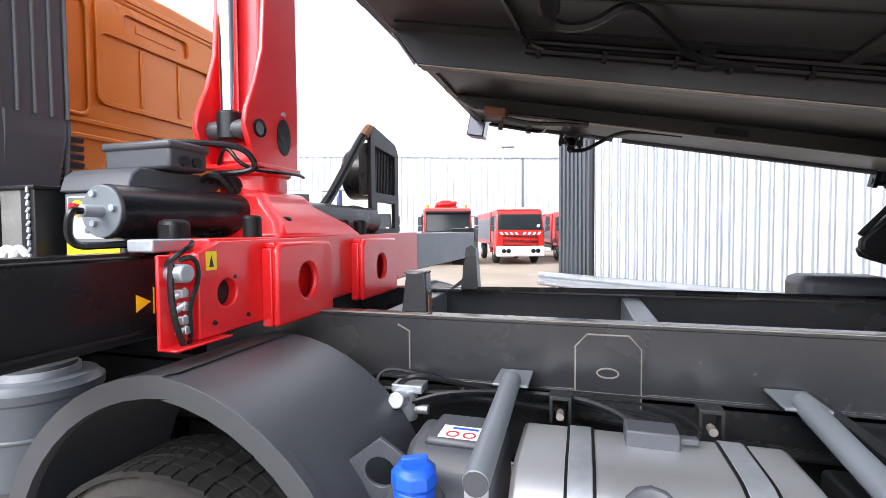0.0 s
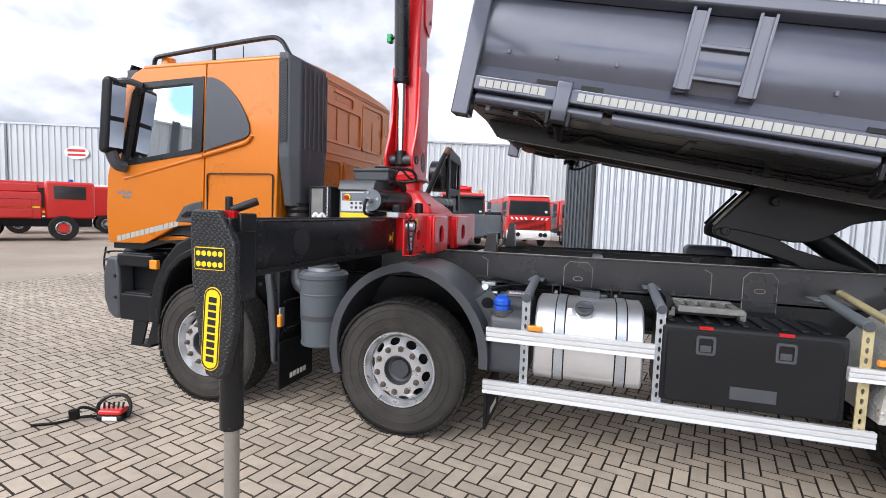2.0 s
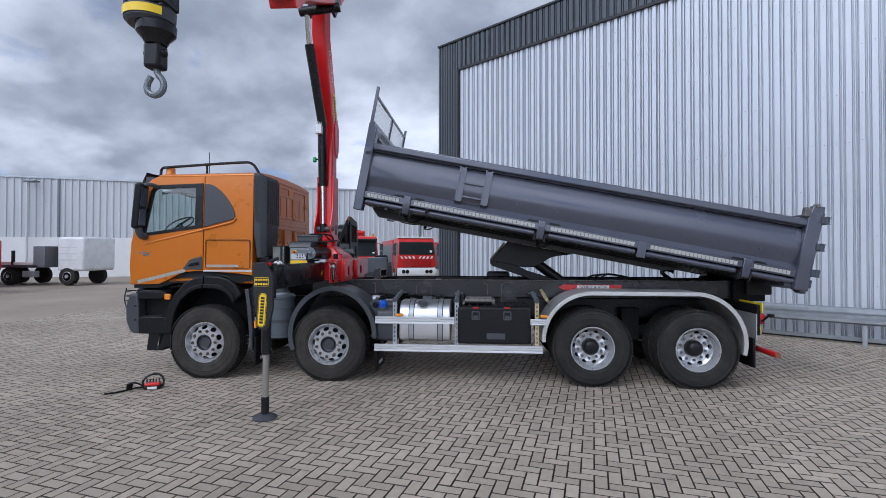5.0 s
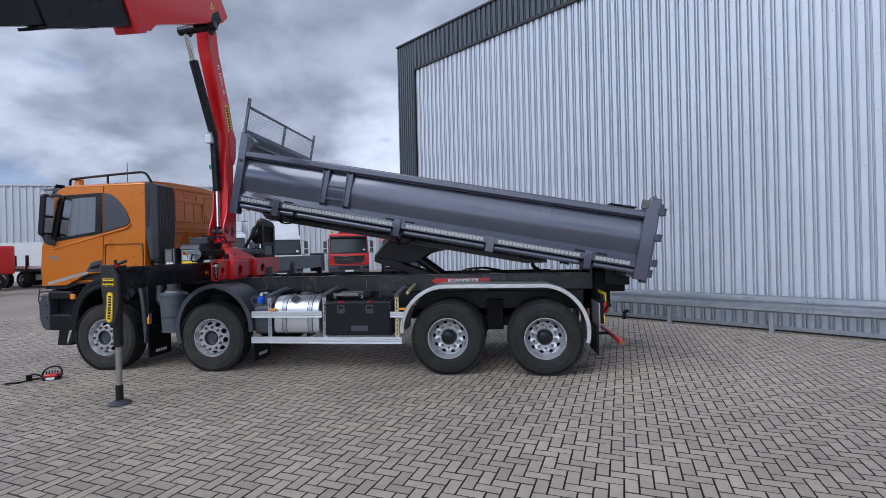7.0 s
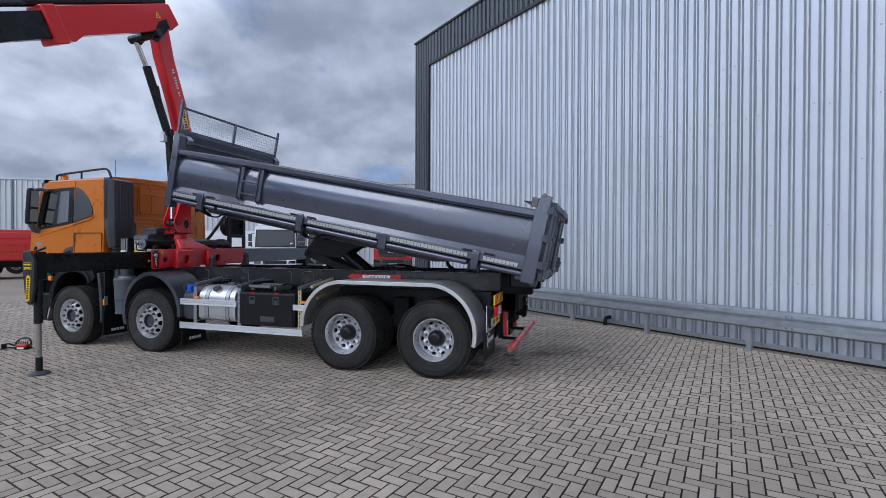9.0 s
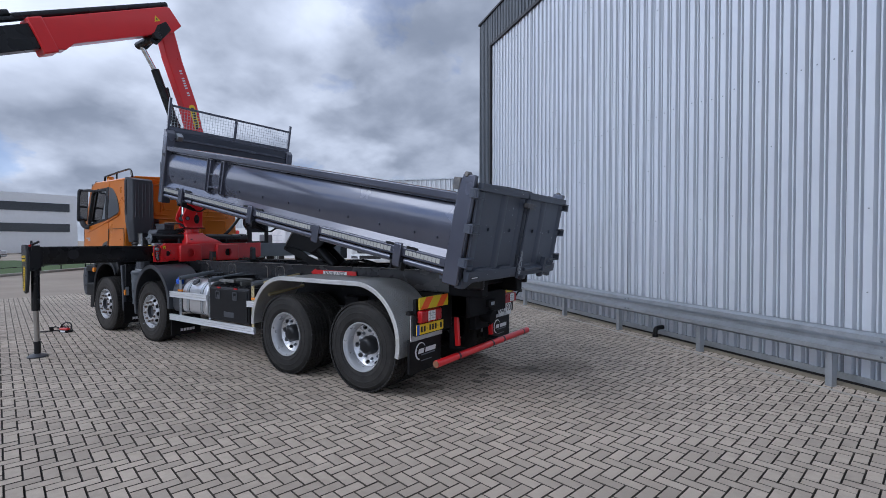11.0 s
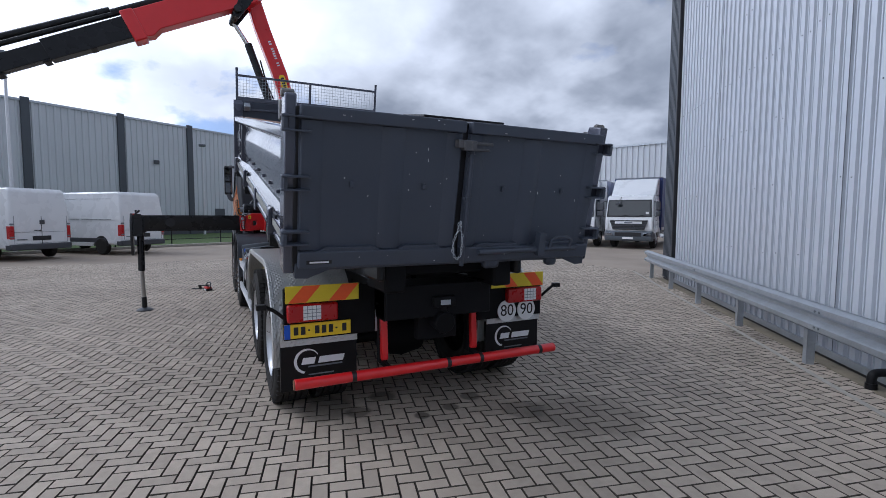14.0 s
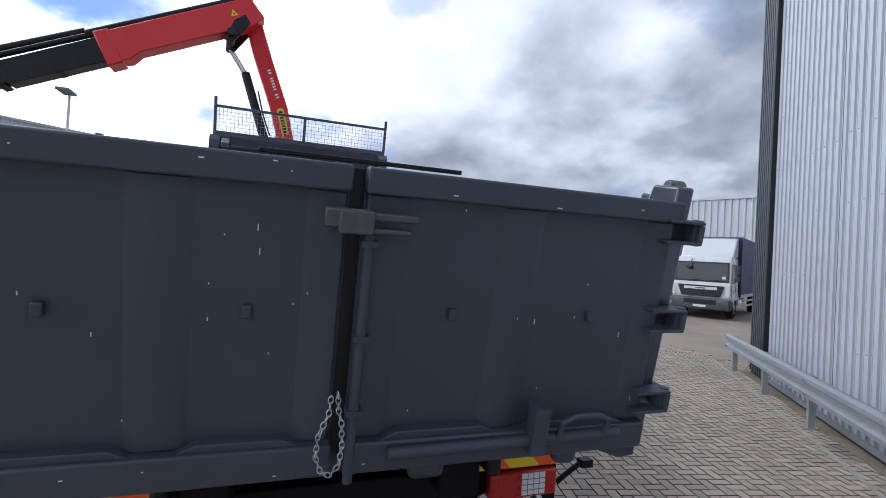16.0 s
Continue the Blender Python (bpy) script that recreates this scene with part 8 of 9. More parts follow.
part("white_hose", bm, "lettering", box_)
bm = bmesh.new()
for k in range(18):
    rod(bm, (1.255 + 0.006 * (k % 2), -1.032, 1.46 + 0.024 * k), (1.261 - 0.006 * (k % 2), -1.026, 1.478 + 0.024 * k), 0.006, seg=6)
part("hanging_chain", bm, "steel", box_)
# oil cooler frame on the far side
bm = bmesh.new()
plate(bm, [(0.84, 1.70), (0.84, 2.42), (0.9, 2.47), (1.3, 2.40), (1.36, 2.33), (1.36, 1.70)], [[(0.92, 2.0), (0.92, 2.33), (1.28, 2.30), (1.28, 2.0)], [(0.95, 1.74), (0.95, 1.93), (1.27, 1.93), (1.27, 1.74)]], 1.70, 1.73, "x")
cool = part("oil_cooler", bm, "chassis", crane, "black framed oil cooler with grille", bevel=0.006)
bm = boxes(((1.62, 0.86, 1.98), (1.69, 1.32, 2.35)))
part("cooler_core", bm, "black", cool, bevel=0.01)
for k in range(12):
    part("grille_bar", boxes(((1.695, 0.93 + 0.029 * k, 2.0), (1.703, 0.937 + 0.029 * k, 2.32))), "chassis", cool)
part("fan_shroud", made(rod, (1.45, 1.1, 2.15), (1.62, 1.1, 2.15), 0.19, seg=28), "black", cool, bevel=0.01)
bm = bmesh.new()
tube(bm, [(1.7, 0.86, 2.42), (1.68, 0.8, 2.38), (1.62, 0.55, 2.02), (1.6, 0.4, 1.86), (1.62, 0.2, 1.8)], 0.03, 10)
tube(bm, [(1.68, 0.84, 1.86), (1.66, 0.7, 1.88), (1.62, 0.5, 1.84), (1.6, 0.3, 1.86)], 0.024, 8)
part("cooler_hose", bm, "black", cool)
part("hose_end", made(tube, [(1.7, 0.88, 2.45), (1.7, 0.84, 2.42), (1.69, 0.81, 2.38)], 0.034, 10), "rust", cool)


# ---- round the yard ----
def local(m):
    """A part helper for things built at the origin and stood at m."""
    def put(name, bm, mat, parent, label="", bevel=0.0):
        bmesh.ops.transform(bm, matrix=m, verts=bm.verts)
        return part(name, bm, mat, parent, label, bevel)
    return put


def far_wheel(put, top, x, y, r=0.5, w=0.28):
    bm = bmesh.new()
    lathe(bm, [(-w / 2, r * 0.55), (-w / 2, r * 0.9), (-w / 2 + 0.04, r), (w / 2 - 0.04, r), (w / 2, r * 0.9), (w / 2, r * 0.55)], (x, y, r), "y", 28)
    wh = put("wheel", bm, "rubber", top)
    s = -1 if y < 0 else 1
    bm = bmesh.new()
    lathe(bm, [(s * w * 0.5, r * 0.54), (s * w * 0.52, r * 0.5), (s * w * 0.35, r * 0.42), (s * w * 0.35, r * 0.25), (s * w * 0.6, r * 0.2), (s * w * 0.6, 0.01)], (x, y, r), "y", 24)
    put("rim", bm, "rim", wh)


def far_truck(name, label, at_, yaw, style, paint, length=7.0, wide=2.4, tall=2.75, body=None, group="parked trucks"):
    """A cab-over truck that looks along -y before it is turned. style: crane, fire, curtain, cooled or plain."""
    put = local(pose(at_[0], at_[1], 0, 0, 0, yaw))
    t = thing(name, (at_[0], at_[1], 0), label, "truck", group)
    h = wide / 2
    sill = 1.62 if style != "fire" else 1.72
    bm = bmesh.new()
    prism(bm, [(0.02, 0.8), (-0.05, 1.4), (-0.01, sill - 0.04), (0.15, tall - 0.22), (0.22, tall - 0.08), (0.36, tall), (1.72, tall), (1.8, tall - 0.06), (1.8, 0.8)], -h, h, "x")
    for v in bm.verts:
        if v.co.z > sill:
            v.co.x *= 1 - 0.05 * (v.co.z - sill) / (tall - sill)
    cabp = put("cab", bm, paint, t, bevel=0.05)
    # windscreen in its black surround
    lean_ = (0.16 / (tall - 0.22 - sill + 0.04))

    def sheet(z0, z1, off, inset):
        b = bmesh.new()
        y0, y1 = -0.01 + lean_ * (z0 - sill + 0.04) - off, -0.01 + lean_ * (z1 - sill + 0.04) - off
        prism(b, [(y0, z0), (y1, z1), (y1 + 0.03, z1), (y0 + 0.03, z0)], -h + inset, h - inset, "x")
        for v in b.verts:
            v.co.x *= 1 - 0.05 * max(0.0, v.co.z - sill) / (tall - sill)
        return b
    put("screen_surround", sheet(sill, tall - 0.24, 0.012, 0.07), "ink", cabp)
    ws = put("windscreen", sheet(sill + 0.06, tall - 0.29, 0.018, 0.13), "truckglass", cabp, "dark windscreen", bevel=0.012)
    put("screen_sticker", boxes(((h - 0.36, 0.005, sill + 0.14), (h - 0.22, 0.012, sill + 0.27))), "lettering", ws)
    for k in (-0.45, 0.35):
        bm = bmesh.new()
        rod(bm, (k, -0.04, sill + 0.04), (k + 0.45, -0.02, sill + 0.13), 0.012, seg=6)
        put("wiper", bm, "ink", cabp)
    for s in (-1, 1):
        bm = bmesh.new()
        prism(bm, [(0.22, sill + 0.06), (0.34, tall - 0.33), (1.0, tall - 0.33), (1.0, sill + 0.02)], s * (h * 0.995 + 0.004), s * (h - 0.1), "x")
        for v in bm.verts:
            v.co.x *= 1 - 0.05 * max(0.0, v.co.z - sill) / (tall - sill)
        put("side_window", bm, "truckglass", cabp)
        put("door_seam", boxes(((s * (h + 0.003), 1.08, 0.95), (s * (h - 0.01), 1.095, tall - 0.3)), ((s * (h + 0.003), 0.16, 0.95), (s * (h - 0.01), 0.175, 1.5))), "ink", cabp)
        put("door_handle", boxes(((s * (h + 0.02), 0.86, 1.42), (s * h, 1.02, 1.47))), "plastic", cabp)
        mir = put("mirror", boxes(((s * (h + 0.1), 0.0, 1.98), (s * (h + 0.3), 0.12, 2.4)), ((s * (h + 0.1), 0.0, 1.68), (s * (h + 0.3), 0.12, 1.93))), "plastic", cabp, "dark twin mirror", bevel=0.03)
        bm = bmesh.new()
        tube(bm, [(s * (h - 0.03), 0.2, 2.42), (s * (h + 0.2), 0.08, 2.44), (s * (h + 0.2), 0.06, 1.66), (s * (h - 0.02), 0.12, 1.62)], 0.018, 6)
        put("mirror_arm", bm, "plastic", mir)
        arch_ = bmesh.new()
        prism(arch_, arc(1.25, 0.55, 0.68, 0, 180, 12) + arc(1.25, 0.55, 0.56, 180, 0, 12), s * (h + 0.02), s * (h - 0.35), "x")
        put("wheel_arch", arch_, "plastic" if style in ("crane", "plain") else paint, t)
        for y in (1.25, length - 1.5):
            far_wheel(lambda n, b, mt, pr, lb="", bv=0.0: put(n, turn(b), mt, pr, lb, bv), t, y, s * (h - 0.2))
        put("entry_step", boxes(((s * h, 0.2, 0.5), (s * (h - 0.2), 0.72, 0.8))), "plastic", t, bevel=0.03)
    put("chassis", boxes(((-0.45, 1.0, 0.6), (0.45, length, 0.85))), "chassis", t)
    low = {"crane": "plastic", "fire": "white", "curtain": "greyplastic", "cooled": "vanwhite", "plain": "plastic"}[style]
    bmp_ = put("bumper", made(prism, [(-0.1, 0.4), (-0.16, 0.55), (-0.15, 0.8), (-0.06, 0.92), (0.3, 0.92), (0.3, 0.4)], -h, h, "x"), low, t, "front bumper", bevel=0.05)
    put("number_bar", boxes(((-0.26, -0.168, 0.5), (0.26, -0.16, 0.6))), "lettering", bmp_)
    if style == "fire":
        for k in range(8):
            put("grille_slat", boxes(((-h * 0.72, -0.085, 0.97 + 0.062 * k), (h * 0.72, -0.045, 1.0 + 0.062 * k))), paint, cabp, bevel=0.006)
        put("grille_void", boxes(((-h * 0.74, -0.058, 0.95), (h * 0.74, -0.03, 1.46))), "ink", cabp)
        for s in (-1, 1):
            for k in range(4):
                bm = bmesh.new()
                a = 0.1 + 0.25 * k
                prism(bm, [(s * a, 1.48), (s * (a + 0.12), 1.48), (s * (a + 0.2), 1.62), (s * (a + 0.08), 1.62)], -0.064, -0.03)
                put("stripe", bm, "lettering", cabp)
            for x in (0.62, 0.86):
                lampb = put("headlamp_bezel", made(rod, (s * x, -0.18, 0.68), (s * x, -0.13, 0.68), 0.115, seg=20), "ink", bmp_)
                put("headlamp", made(rod, (s * x, -0.19, 0.68), (s * x, -0.178, 0.68), 0.085, seg=20), "mirror", lampb)
        put("roof_board", boxes(((-h + 0.05, 0.25, tall), (h - 0.05, 0.55, tall + 0.1))), "lettering", cabp, bevel=0.02)
        put("roof_ladder", boxes(((-0.5, 1.9, tall + 0.02), (-0.42, length - 0.3, tall + 0.1)), ((0.42, 1.9, tall + 0.02), (0.5, length - 0.3, tall + 0.1))), "steel", t)
    else:
        wide_ = h * 0.8
        bm = bmesh.new()
        prism(bm, [(-wide_, 1.46), (wide_, 1.46), (wide_ * 0.82, 0.98), (-wide_ * 0.82, 0.98)], -0.085, -0.02)
        gr = put("grille", bm, "ink", cabp, "black slatted grille", bevel=0.015)
        for k in range(5):
            w = wide_ * (0.84 + 0.03 * k)
            put("grille_slat", boxes(((-w, -0.1, 1.02 + 0.075 * k), (w, -0.08, 1.045 + 0.075 * k))), "plastic", gr)
        if style == "crane":
            put("chrome_line", boxes(((-wide_, -0.096, 1.44), (wide_, -0.08, 1.475))), "chrome", gr)
            put("maker_bar", boxes(((-0.3, -0.108, 1.26), (0.3, -0.098, 1.34))), "chrome", gr)
            put("bumper_top", boxes(((-h * 0.98, -0.1, 0.9), (h * 0.98, 0.2, 0.985))), paint, bmp_, bevel=0.02)
        else:
            put("grille_band", boxes(((-wide_ * 0.7, -0.112, 1.28), (wide_ * 0.7, -0.095, 1.4))), "vanwhite" if style == "curtain" else "plastic", gr)
            put("maker_bar", boxes(((-0.2, -0.118, 1.315), (0.2, -0.111, 1.365))), "greysteel", gr)
        for s in (-1, 1):
            bm = bmesh.new()
            prism(bm, [(s * h * 0.97, 0.66), (s * h * 0.97, 0.84), (s * h * 0.66, 0.8), (s * h * 0.62, 0.66)], -0.175, -0.12)
            lampb = put("headlamp", bm, "mirror", bmp_, "clear headlamp", bevel=0.012)
            bm = bmesh.new()
            prism(bm, [(s * h * 0.985, 0.985), (s * h * 0.985, 1.5), (s * h * 0.86, 1.5), (s * h * 0.86, 0.985)], -0.06, 0.0)
            put("corner_deflector", bm, paint, cabp, bevel=0.02)
        put("lower_intake", boxes(((-h * 0.55, -0.17, 0.64), (h * 0.55, -0.14, 0.84))), "ink", bmp_, bevel=0.01)
    if style == "crane":
        bm = bmesh.new()
        prism(bm, [(-0.62, tall), (-0.5, tall + 0.3), (-0.12, tall + 0.44), (0.3, tall + 0.42), (0.52, tall + 0.25), (0.62, tall)], 1.1, 1.6, "y")
        rod(bm, (-0.5, 1.0, tall + 0.18), (0.55, 1.0, tall + 0.3), 0.09)
        put("folded_crane", bm, "firered", t, "red folded crane behind the cab", bevel=0.03)
        for s in (-1, 1):
            put("beacon", made(rod, (s * h * 0.8, 0.6, tall - 0.02), (s * h * 0.8, 0.6, tall + 0.18), 0.07), "amber", cabp)
        put("sun_visor", boxes(((-h + 0.08, -0.1, tall - 0.27), (h - 0.08, 0.16, tall - 0.15))), "ink", cabp, bevel=0.03)
        put("flat_bed", boxes(((-h, 2.0, 0.95), (h, length, 1.15))), "chassis", t, bevel=0.02)
        put("head_frame", boxes(((-h, 2.0, 1.15), (-h + 0.12, 2.1, 2.6)), ((h - 0.12, 2.0, 1.15), (h, 2.1, 2.6)), ((-h, 2.0, 2.5), (h, 2.1, 2.6))), "plastic", t, bevel=0.02)
    elif body:
        mat, top_z = body
        bx = put("box_body", boxes(((-h - 0.05, 2.0, 0.95), (h + 0.05, length, top_z))), mat, t, "box body", bevel=0.03)
        for s in (-1, 1):
            put("corner_post", boxes(((s * (h + 0.06), 1.985, 0.93), (s * (h - 0.02), 2.08, top_z + 0.01))), "vanwhite" if mat != "tarp" else "tarp", bx, bevel=0.01)
            put("side_rail", boxes(((s * (h + 0.06), 2.0, 0.93), (s * (h + 0.02), length, 1.08))), "whitealu", bx)
            put("side_guard", boxes(((s * (h + 0.02), 2.9, 0.45), (s * (h - 0.02), length - 2.3, 0.55)), ((s * (h + 0.02), 2.9, 0.7), (s * (h - 0.02), length - 2.3, 0.8))), "whitealu", t)
        put("roof_rail", boxes(((-h - 0.06, 1.985, top_z - 0.05), (h + 0.06, 2.03, top_z + 0.015))), "greysteel", bx)
        if style == "curtain":
            bm = bmesh.new()
            prism(bm, [(0.75, tall - 0.01), (0.95, tall + 0.25), (1.5, top_z - 0.12), (1.95, top_z - 0.06), (1.95, tall - 0.01)], -h + 0.08, h - 0.08, "x")
            put("air_deflector", bm, "vanwhite", cabp, "white roof deflector", bevel=0.06)
            put("screen_mirror", boxes(((-0.62, -0.2, tall - 0.52), (-0.4, -0.12, tall - 0.38))), "plastic", cabp, bevel=0.02)
            put("screen_mirror_arm", made(rod, (-0.45, -0.14, tall - 0.4), (-0.42, 0.15, tall - 0.1), 0.015, seg=6), "plastic", cabp)
        else:
            unit = put("cooling_unit", boxes(((-h * 0.8, 1.45, tall + 0.12), (h * 0.8, 2.0, top_z - 0.05))), "vanwhite", bx, "white cooling unit on the box front", bevel=0.06)
            put("unit_grille", boxes(((-h * 0.6, 1.44, tall + 0.2), (h * 0.3, 1.452, top_z - 0.2))), "ink", unit)
            put("roof_spoiler", boxes(((-h * 0.85, 0.5, tall), (h * 0.85, 1.3, tall + 0.08))), "vanwhite", cabp, bevel=0.03)
    else:
        bd = put("equipment_body", boxes(((-h, 1.95, 0.95), (h, length, tall - 0.05))), paint, t, "equipment body", bevel=0.05)
        for s in (-1, 1):
            put("shutter", boxes(((s * (h + 0.006), 2.3, 1.2), (s * (h - 0.01), length - 0.4, tall - 0.4))), "greysteel", bd)
    return t


def turn(bm):
    bmesh.ops.transform(bm, matrix=Matrix(((0, 1, 0, 0), (1, 0, 0, 0), (0, 0, 1, 0), (0, 0, 0, 1))), verts=bm.verts)
    bmesh.ops.reverse_faces(bm, faces=bm.faces)
    return bm


far_truck("fire_engine", "red fire engine with white chevrons and a white bumper", (0.15, 21.6), 20, "fire", "firered", 7.0, 2.4, 2.75)
far_truck("recovery_truck", "red truck with a folded red crane on top", (-3.3, 20.6), 22, "crane", "firered", 8.0, 2.45, 2.85)
far_truck("delivery_truck", "white truck with a blue curtain-sided body", (-6.3, 17.7), 30, "curtain", "vanwhite", 8.5, 2.35, 2.75, ("tarp", 3.75))
far_truck("refrigerated_truck", "white truck with a pale refrigerated box body", (-9.0, 16.4), 30, "cooled", "vanwhite", 9.0, 2.4, 2.9, ("vanwhite", 3.7))
far_truck("fire_engine", "dark red fire engine parked in the row", (3.2, 24.0), 20, "plain", "firered", 7.0, 2.4, 2.7)


def van(at_, yaw):
    """A panel van that looks along -y before it is turned; its back is at y = 0."""
    m = pose(at_[0], at_[1], 0, 0, 0, yaw)
    put = local(m)
    t = thing("panel_van", (at_[0], at_[1], 0), "white high-roof panel van parked on the paving", "van", "parked vans")
    bm = bmesh.new()
    prism(bm, [(0.0, 0.5), (0.0, 1.6), (-0.12, 2.5), (-0.25, 2.6), (-4.3, 2.6), (-4.7, 2.35), (-5.1, 1.7), (-5.9, 1.35), (-6.0, 1.0), (-6.0, 0.45), (-5.6, 0.42), (-0.1, 0.42)], -1.0, 1.0, "x")
    for v in bm.verts:
        if v.co.z > 1.3:
            v.co.x *= 1 - 0.1 * (v.co.z - 1.3) / 1.3
    bodyp = put("body", bm, "vanwhite", t, bevel=0.07)
    put("rear_bumper", boxes(((-1.0, 0.05, 0.38), (1.0, -0.3, 0.6))), "plastic", t, bevel=0.04)
    put("door_seam", boxes(((-0.006, 0.012, 0.6), (0.006, -0.02, 1.6))), "ink", bodyp)
    put("plate_recess", boxes(((-0.3, 0.012, 0.72), (0.3, -0.01, 0.88))), "ink", bodyp)
    put("handle", boxes(((-0.1, 0.025, 1.3), (0.06, -0.01, 1.46))), "plastic", bodyp, bevel=0.01)
    put("door_pull", boxes(((0.02, 0.02, 1.06), (0.24, -0.01, 1.1))), "ink", bodyp, bevel=0.01)
    put("door_line", boxes(((-0.86, 0.008, 1.02), (-0.02, -0.01, 1.03)), ((0.02, 0.008, 1.02), (0.86, -0.01, 1.03)), ((-0.84, 0.008, 0.62), (0.84, -0.01, 0.63))), "greysteel", bodyp)
    for s in (-1, 1):
        put("door_edge", boxes(((s * 0.868, 0.006, 0.62), (s * 0.855, -0.02, 1.6))), "greysteel", bodyp)
        for z in (1.28, 0.82):
            put("door_hinge", boxes(((s * 0.99, 0.02, z), (s * 0.87, -0.02, z + 0.06))), "greysteel", bodyp, bevel=0.01)
        put("sill_panel", boxes(((s * 1.003, -1.65, 0.34), (s * 0.95, -4.45, 0.49))), "vanwhite", bodyp, bevel=0.01)
        put("badge_bar", boxes(((0.48, 0.012, 0.74), (0.78, 0.0, 0.78))), "greysteel", bodyp) if s > 0 else None
    for s in (-1, 1):
        put("tail_lamp", boxes(((s * 0.99, 0.015, 0.78), (s * 0.86, -0.2, 1.25))), "redlens", t, "tall red tail lamp", bevel=0.02)
        bm = boxes(((s * 1.004, -0.9, 0.5), (s * 0.99, -5.2, 0.68)))
        put("side_trim", bm, "plastic", bodyp)
        for a, b, z0, z1 in ((-0.6, -2.3, 1.45, 2.3), (-2.5, -4.1, 1.45, 2.3)):
            bm = boxes(((s * 0.985, a, z0), (s * 0.95, b, z0 + 0.012)), ((s * 0.93, a, z1), (s * 0.88, b, z1 + 0.012)))
            put("panel_crease", bm, "greyplastic", bodyp)
        bm = bmesh.new()
        prism(bm, [(-4.3, 1.55), (-4.3, 2.15), (-4.75, 2.15), (-5.1, 1.6)], s * 0.985, s * 0.93, "x")
        put("cab_window", bm, "darkglass", bodyp)
        for y in (-1.15, -4.95):
            b = bmesh.new()
            lathe(b, [(-0.11, 0.2), (-0.11, 0.31), (-0.08, 0.34), (0.08, 0.34), (0.11, 0.31), (0.11, 0.2)], (s * 0.92, y, 0.34), "x", 24)
            wh = put("wheel", b, "rubber", t)
            b = bmesh.new()
            lathe(b, [(0.1 * s, 0.2), (0.06 * s, 0.17), (0.06 * s, 0.07), (0.1 * s, 0.05), (0.1 * s, 0.005)], (s * 0.92, y, 0.34), "x", 20)
            put("rim", b, "rim", wh)
            b = bmesh.new()
            prism(b, arc(y, 0.36, 0.42, 0, 180, 12), s * 1.002, s * 0.9, "x")
            put("wheel_arch", b, "ink", bodyp)
    return t


for x, y in ((-12.4, -4.2), (-10.7, -7.2), (-9.1, -10.2), (-7.6, -13.2)):
    van((x, y), -45)

# older fire tender seen from the side
m = pose(-20.2, 9.2, 0, 0, 0, 57)
put = local(m)
ft = thing("fire_tender", (-20.2, 9.2, 0), "old red fire tender with a low open body", "fire truck")
put("body", boxes(((-3.2, -1.15, 0.9), (1.2, 1.15, 2.0))), "firered", ft, bevel=0.06)
put("cab", boxes(((1.3, -1.1, 0.9), (3.0, 1.1, 2.5))), "firered", ft, bevel=0.1)
put("side_window", boxes(((1.6, -1.112, 1.75), (2.7, -1.1, 2.3))), "darkglass", ft)
put("stripe", boxes(((-3.15, -1.165, 1.35), (1.15, -1.15, 1.42))), "yellow", ft)
put("locker_line", boxes(((-1.0, -1.16, 0.95), (-0.98, -1.15, 1.9)), ((-3.1, -1.16, 1.7), (1.1, -1.15, 1.72))), "ink", ft)
put("rear_board", boxes(((-3.26, -1.1, 0.5), (-3.2, 1.1, 1.0))), "plastic", ft)
put("chassis", boxes(((-3.1, -0.45, 0.55), (2.9, 0.45, 0.9))), "chassis", ft)
put("roof_gear", boxes(((-2.6, -0.8, 2.0), (0.4, 0.8, 2.2)), ((-3.0, -0.2, 2.0), (-2.8, 0.2, 2.5))), "plastic", ft, bevel=0.04)
put("locker_step", boxes(((-2.6, -1.24, 0.95), (0.9, -1.15, 1.3))), "firered", ft, bevel=0.03)
put("locker_step", boxes(((-2.5, -1.2, 1.36), (0.9, -1.15, 1.68))), "firered", ft, bevel=0.03)
put("upper_locker", boxes(((-0.6, -1.0, 2.0), (1.1, 1.0, 2.35))), "firered", ft, bevel=0.05)
put("white_panel", boxes(((-2.9, -1.158, 1.78), (-2.2, -1.15, 1.95))), "white", ft)
put("shutter", boxes(((-1.4, -1.158, 1.78), (-0.5, -1.15, 1.95))), "greysteel", ft)
put("rear_ladder", boxes(((-3.35, -1.0, 0.9), (-3.28, -0.94, 2.4)), ((-3.35, -0.6, 0.9), (-3.28, -0.54, 2.4))), "ink", ft)
put("skirt", boxes(((-3.1, -1.1, 0.62), (2.9, 1.1, 0.92))), "underside", ft)
for x in (-2.0, -0.6, 1.9):
    for y in (-1.08, 1.08):
        far_wheel(put, ft, x, y, 0.52, 0.34)
    put("hub", made(rod, (x, -1.29, 0.52), (x, -1.2, 0.52), 0.2, seg=20), "firered", ft, "red wheel hub")
m = pose(-23.6, 14.0, 0, 0, 0, 57)
put = local(m)
f2 = thing("fire_truck", (-23.6, 14.0, 0), "red fire truck with a dark shutter", "fire truck")
put("body", boxes(((-3.0, -1.2, 0.9), (0.6, 1.2, 2.6))), "firered", f2, bevel=0.06)
put("shutter", boxes(((-1.6, -1.215, 1.3), (-0.2, -1.2, 2.3))), "ink", f2)
put("stripe", boxes(((-3.0, -1.21, 1.05), (0.6, -1.2, 1.15))), "yellow", f2)
put("cab", boxes(((0.7, -1.15, 0.9), (2.6, 1.15, 2.5))), "firered", f2, bevel=0.1)
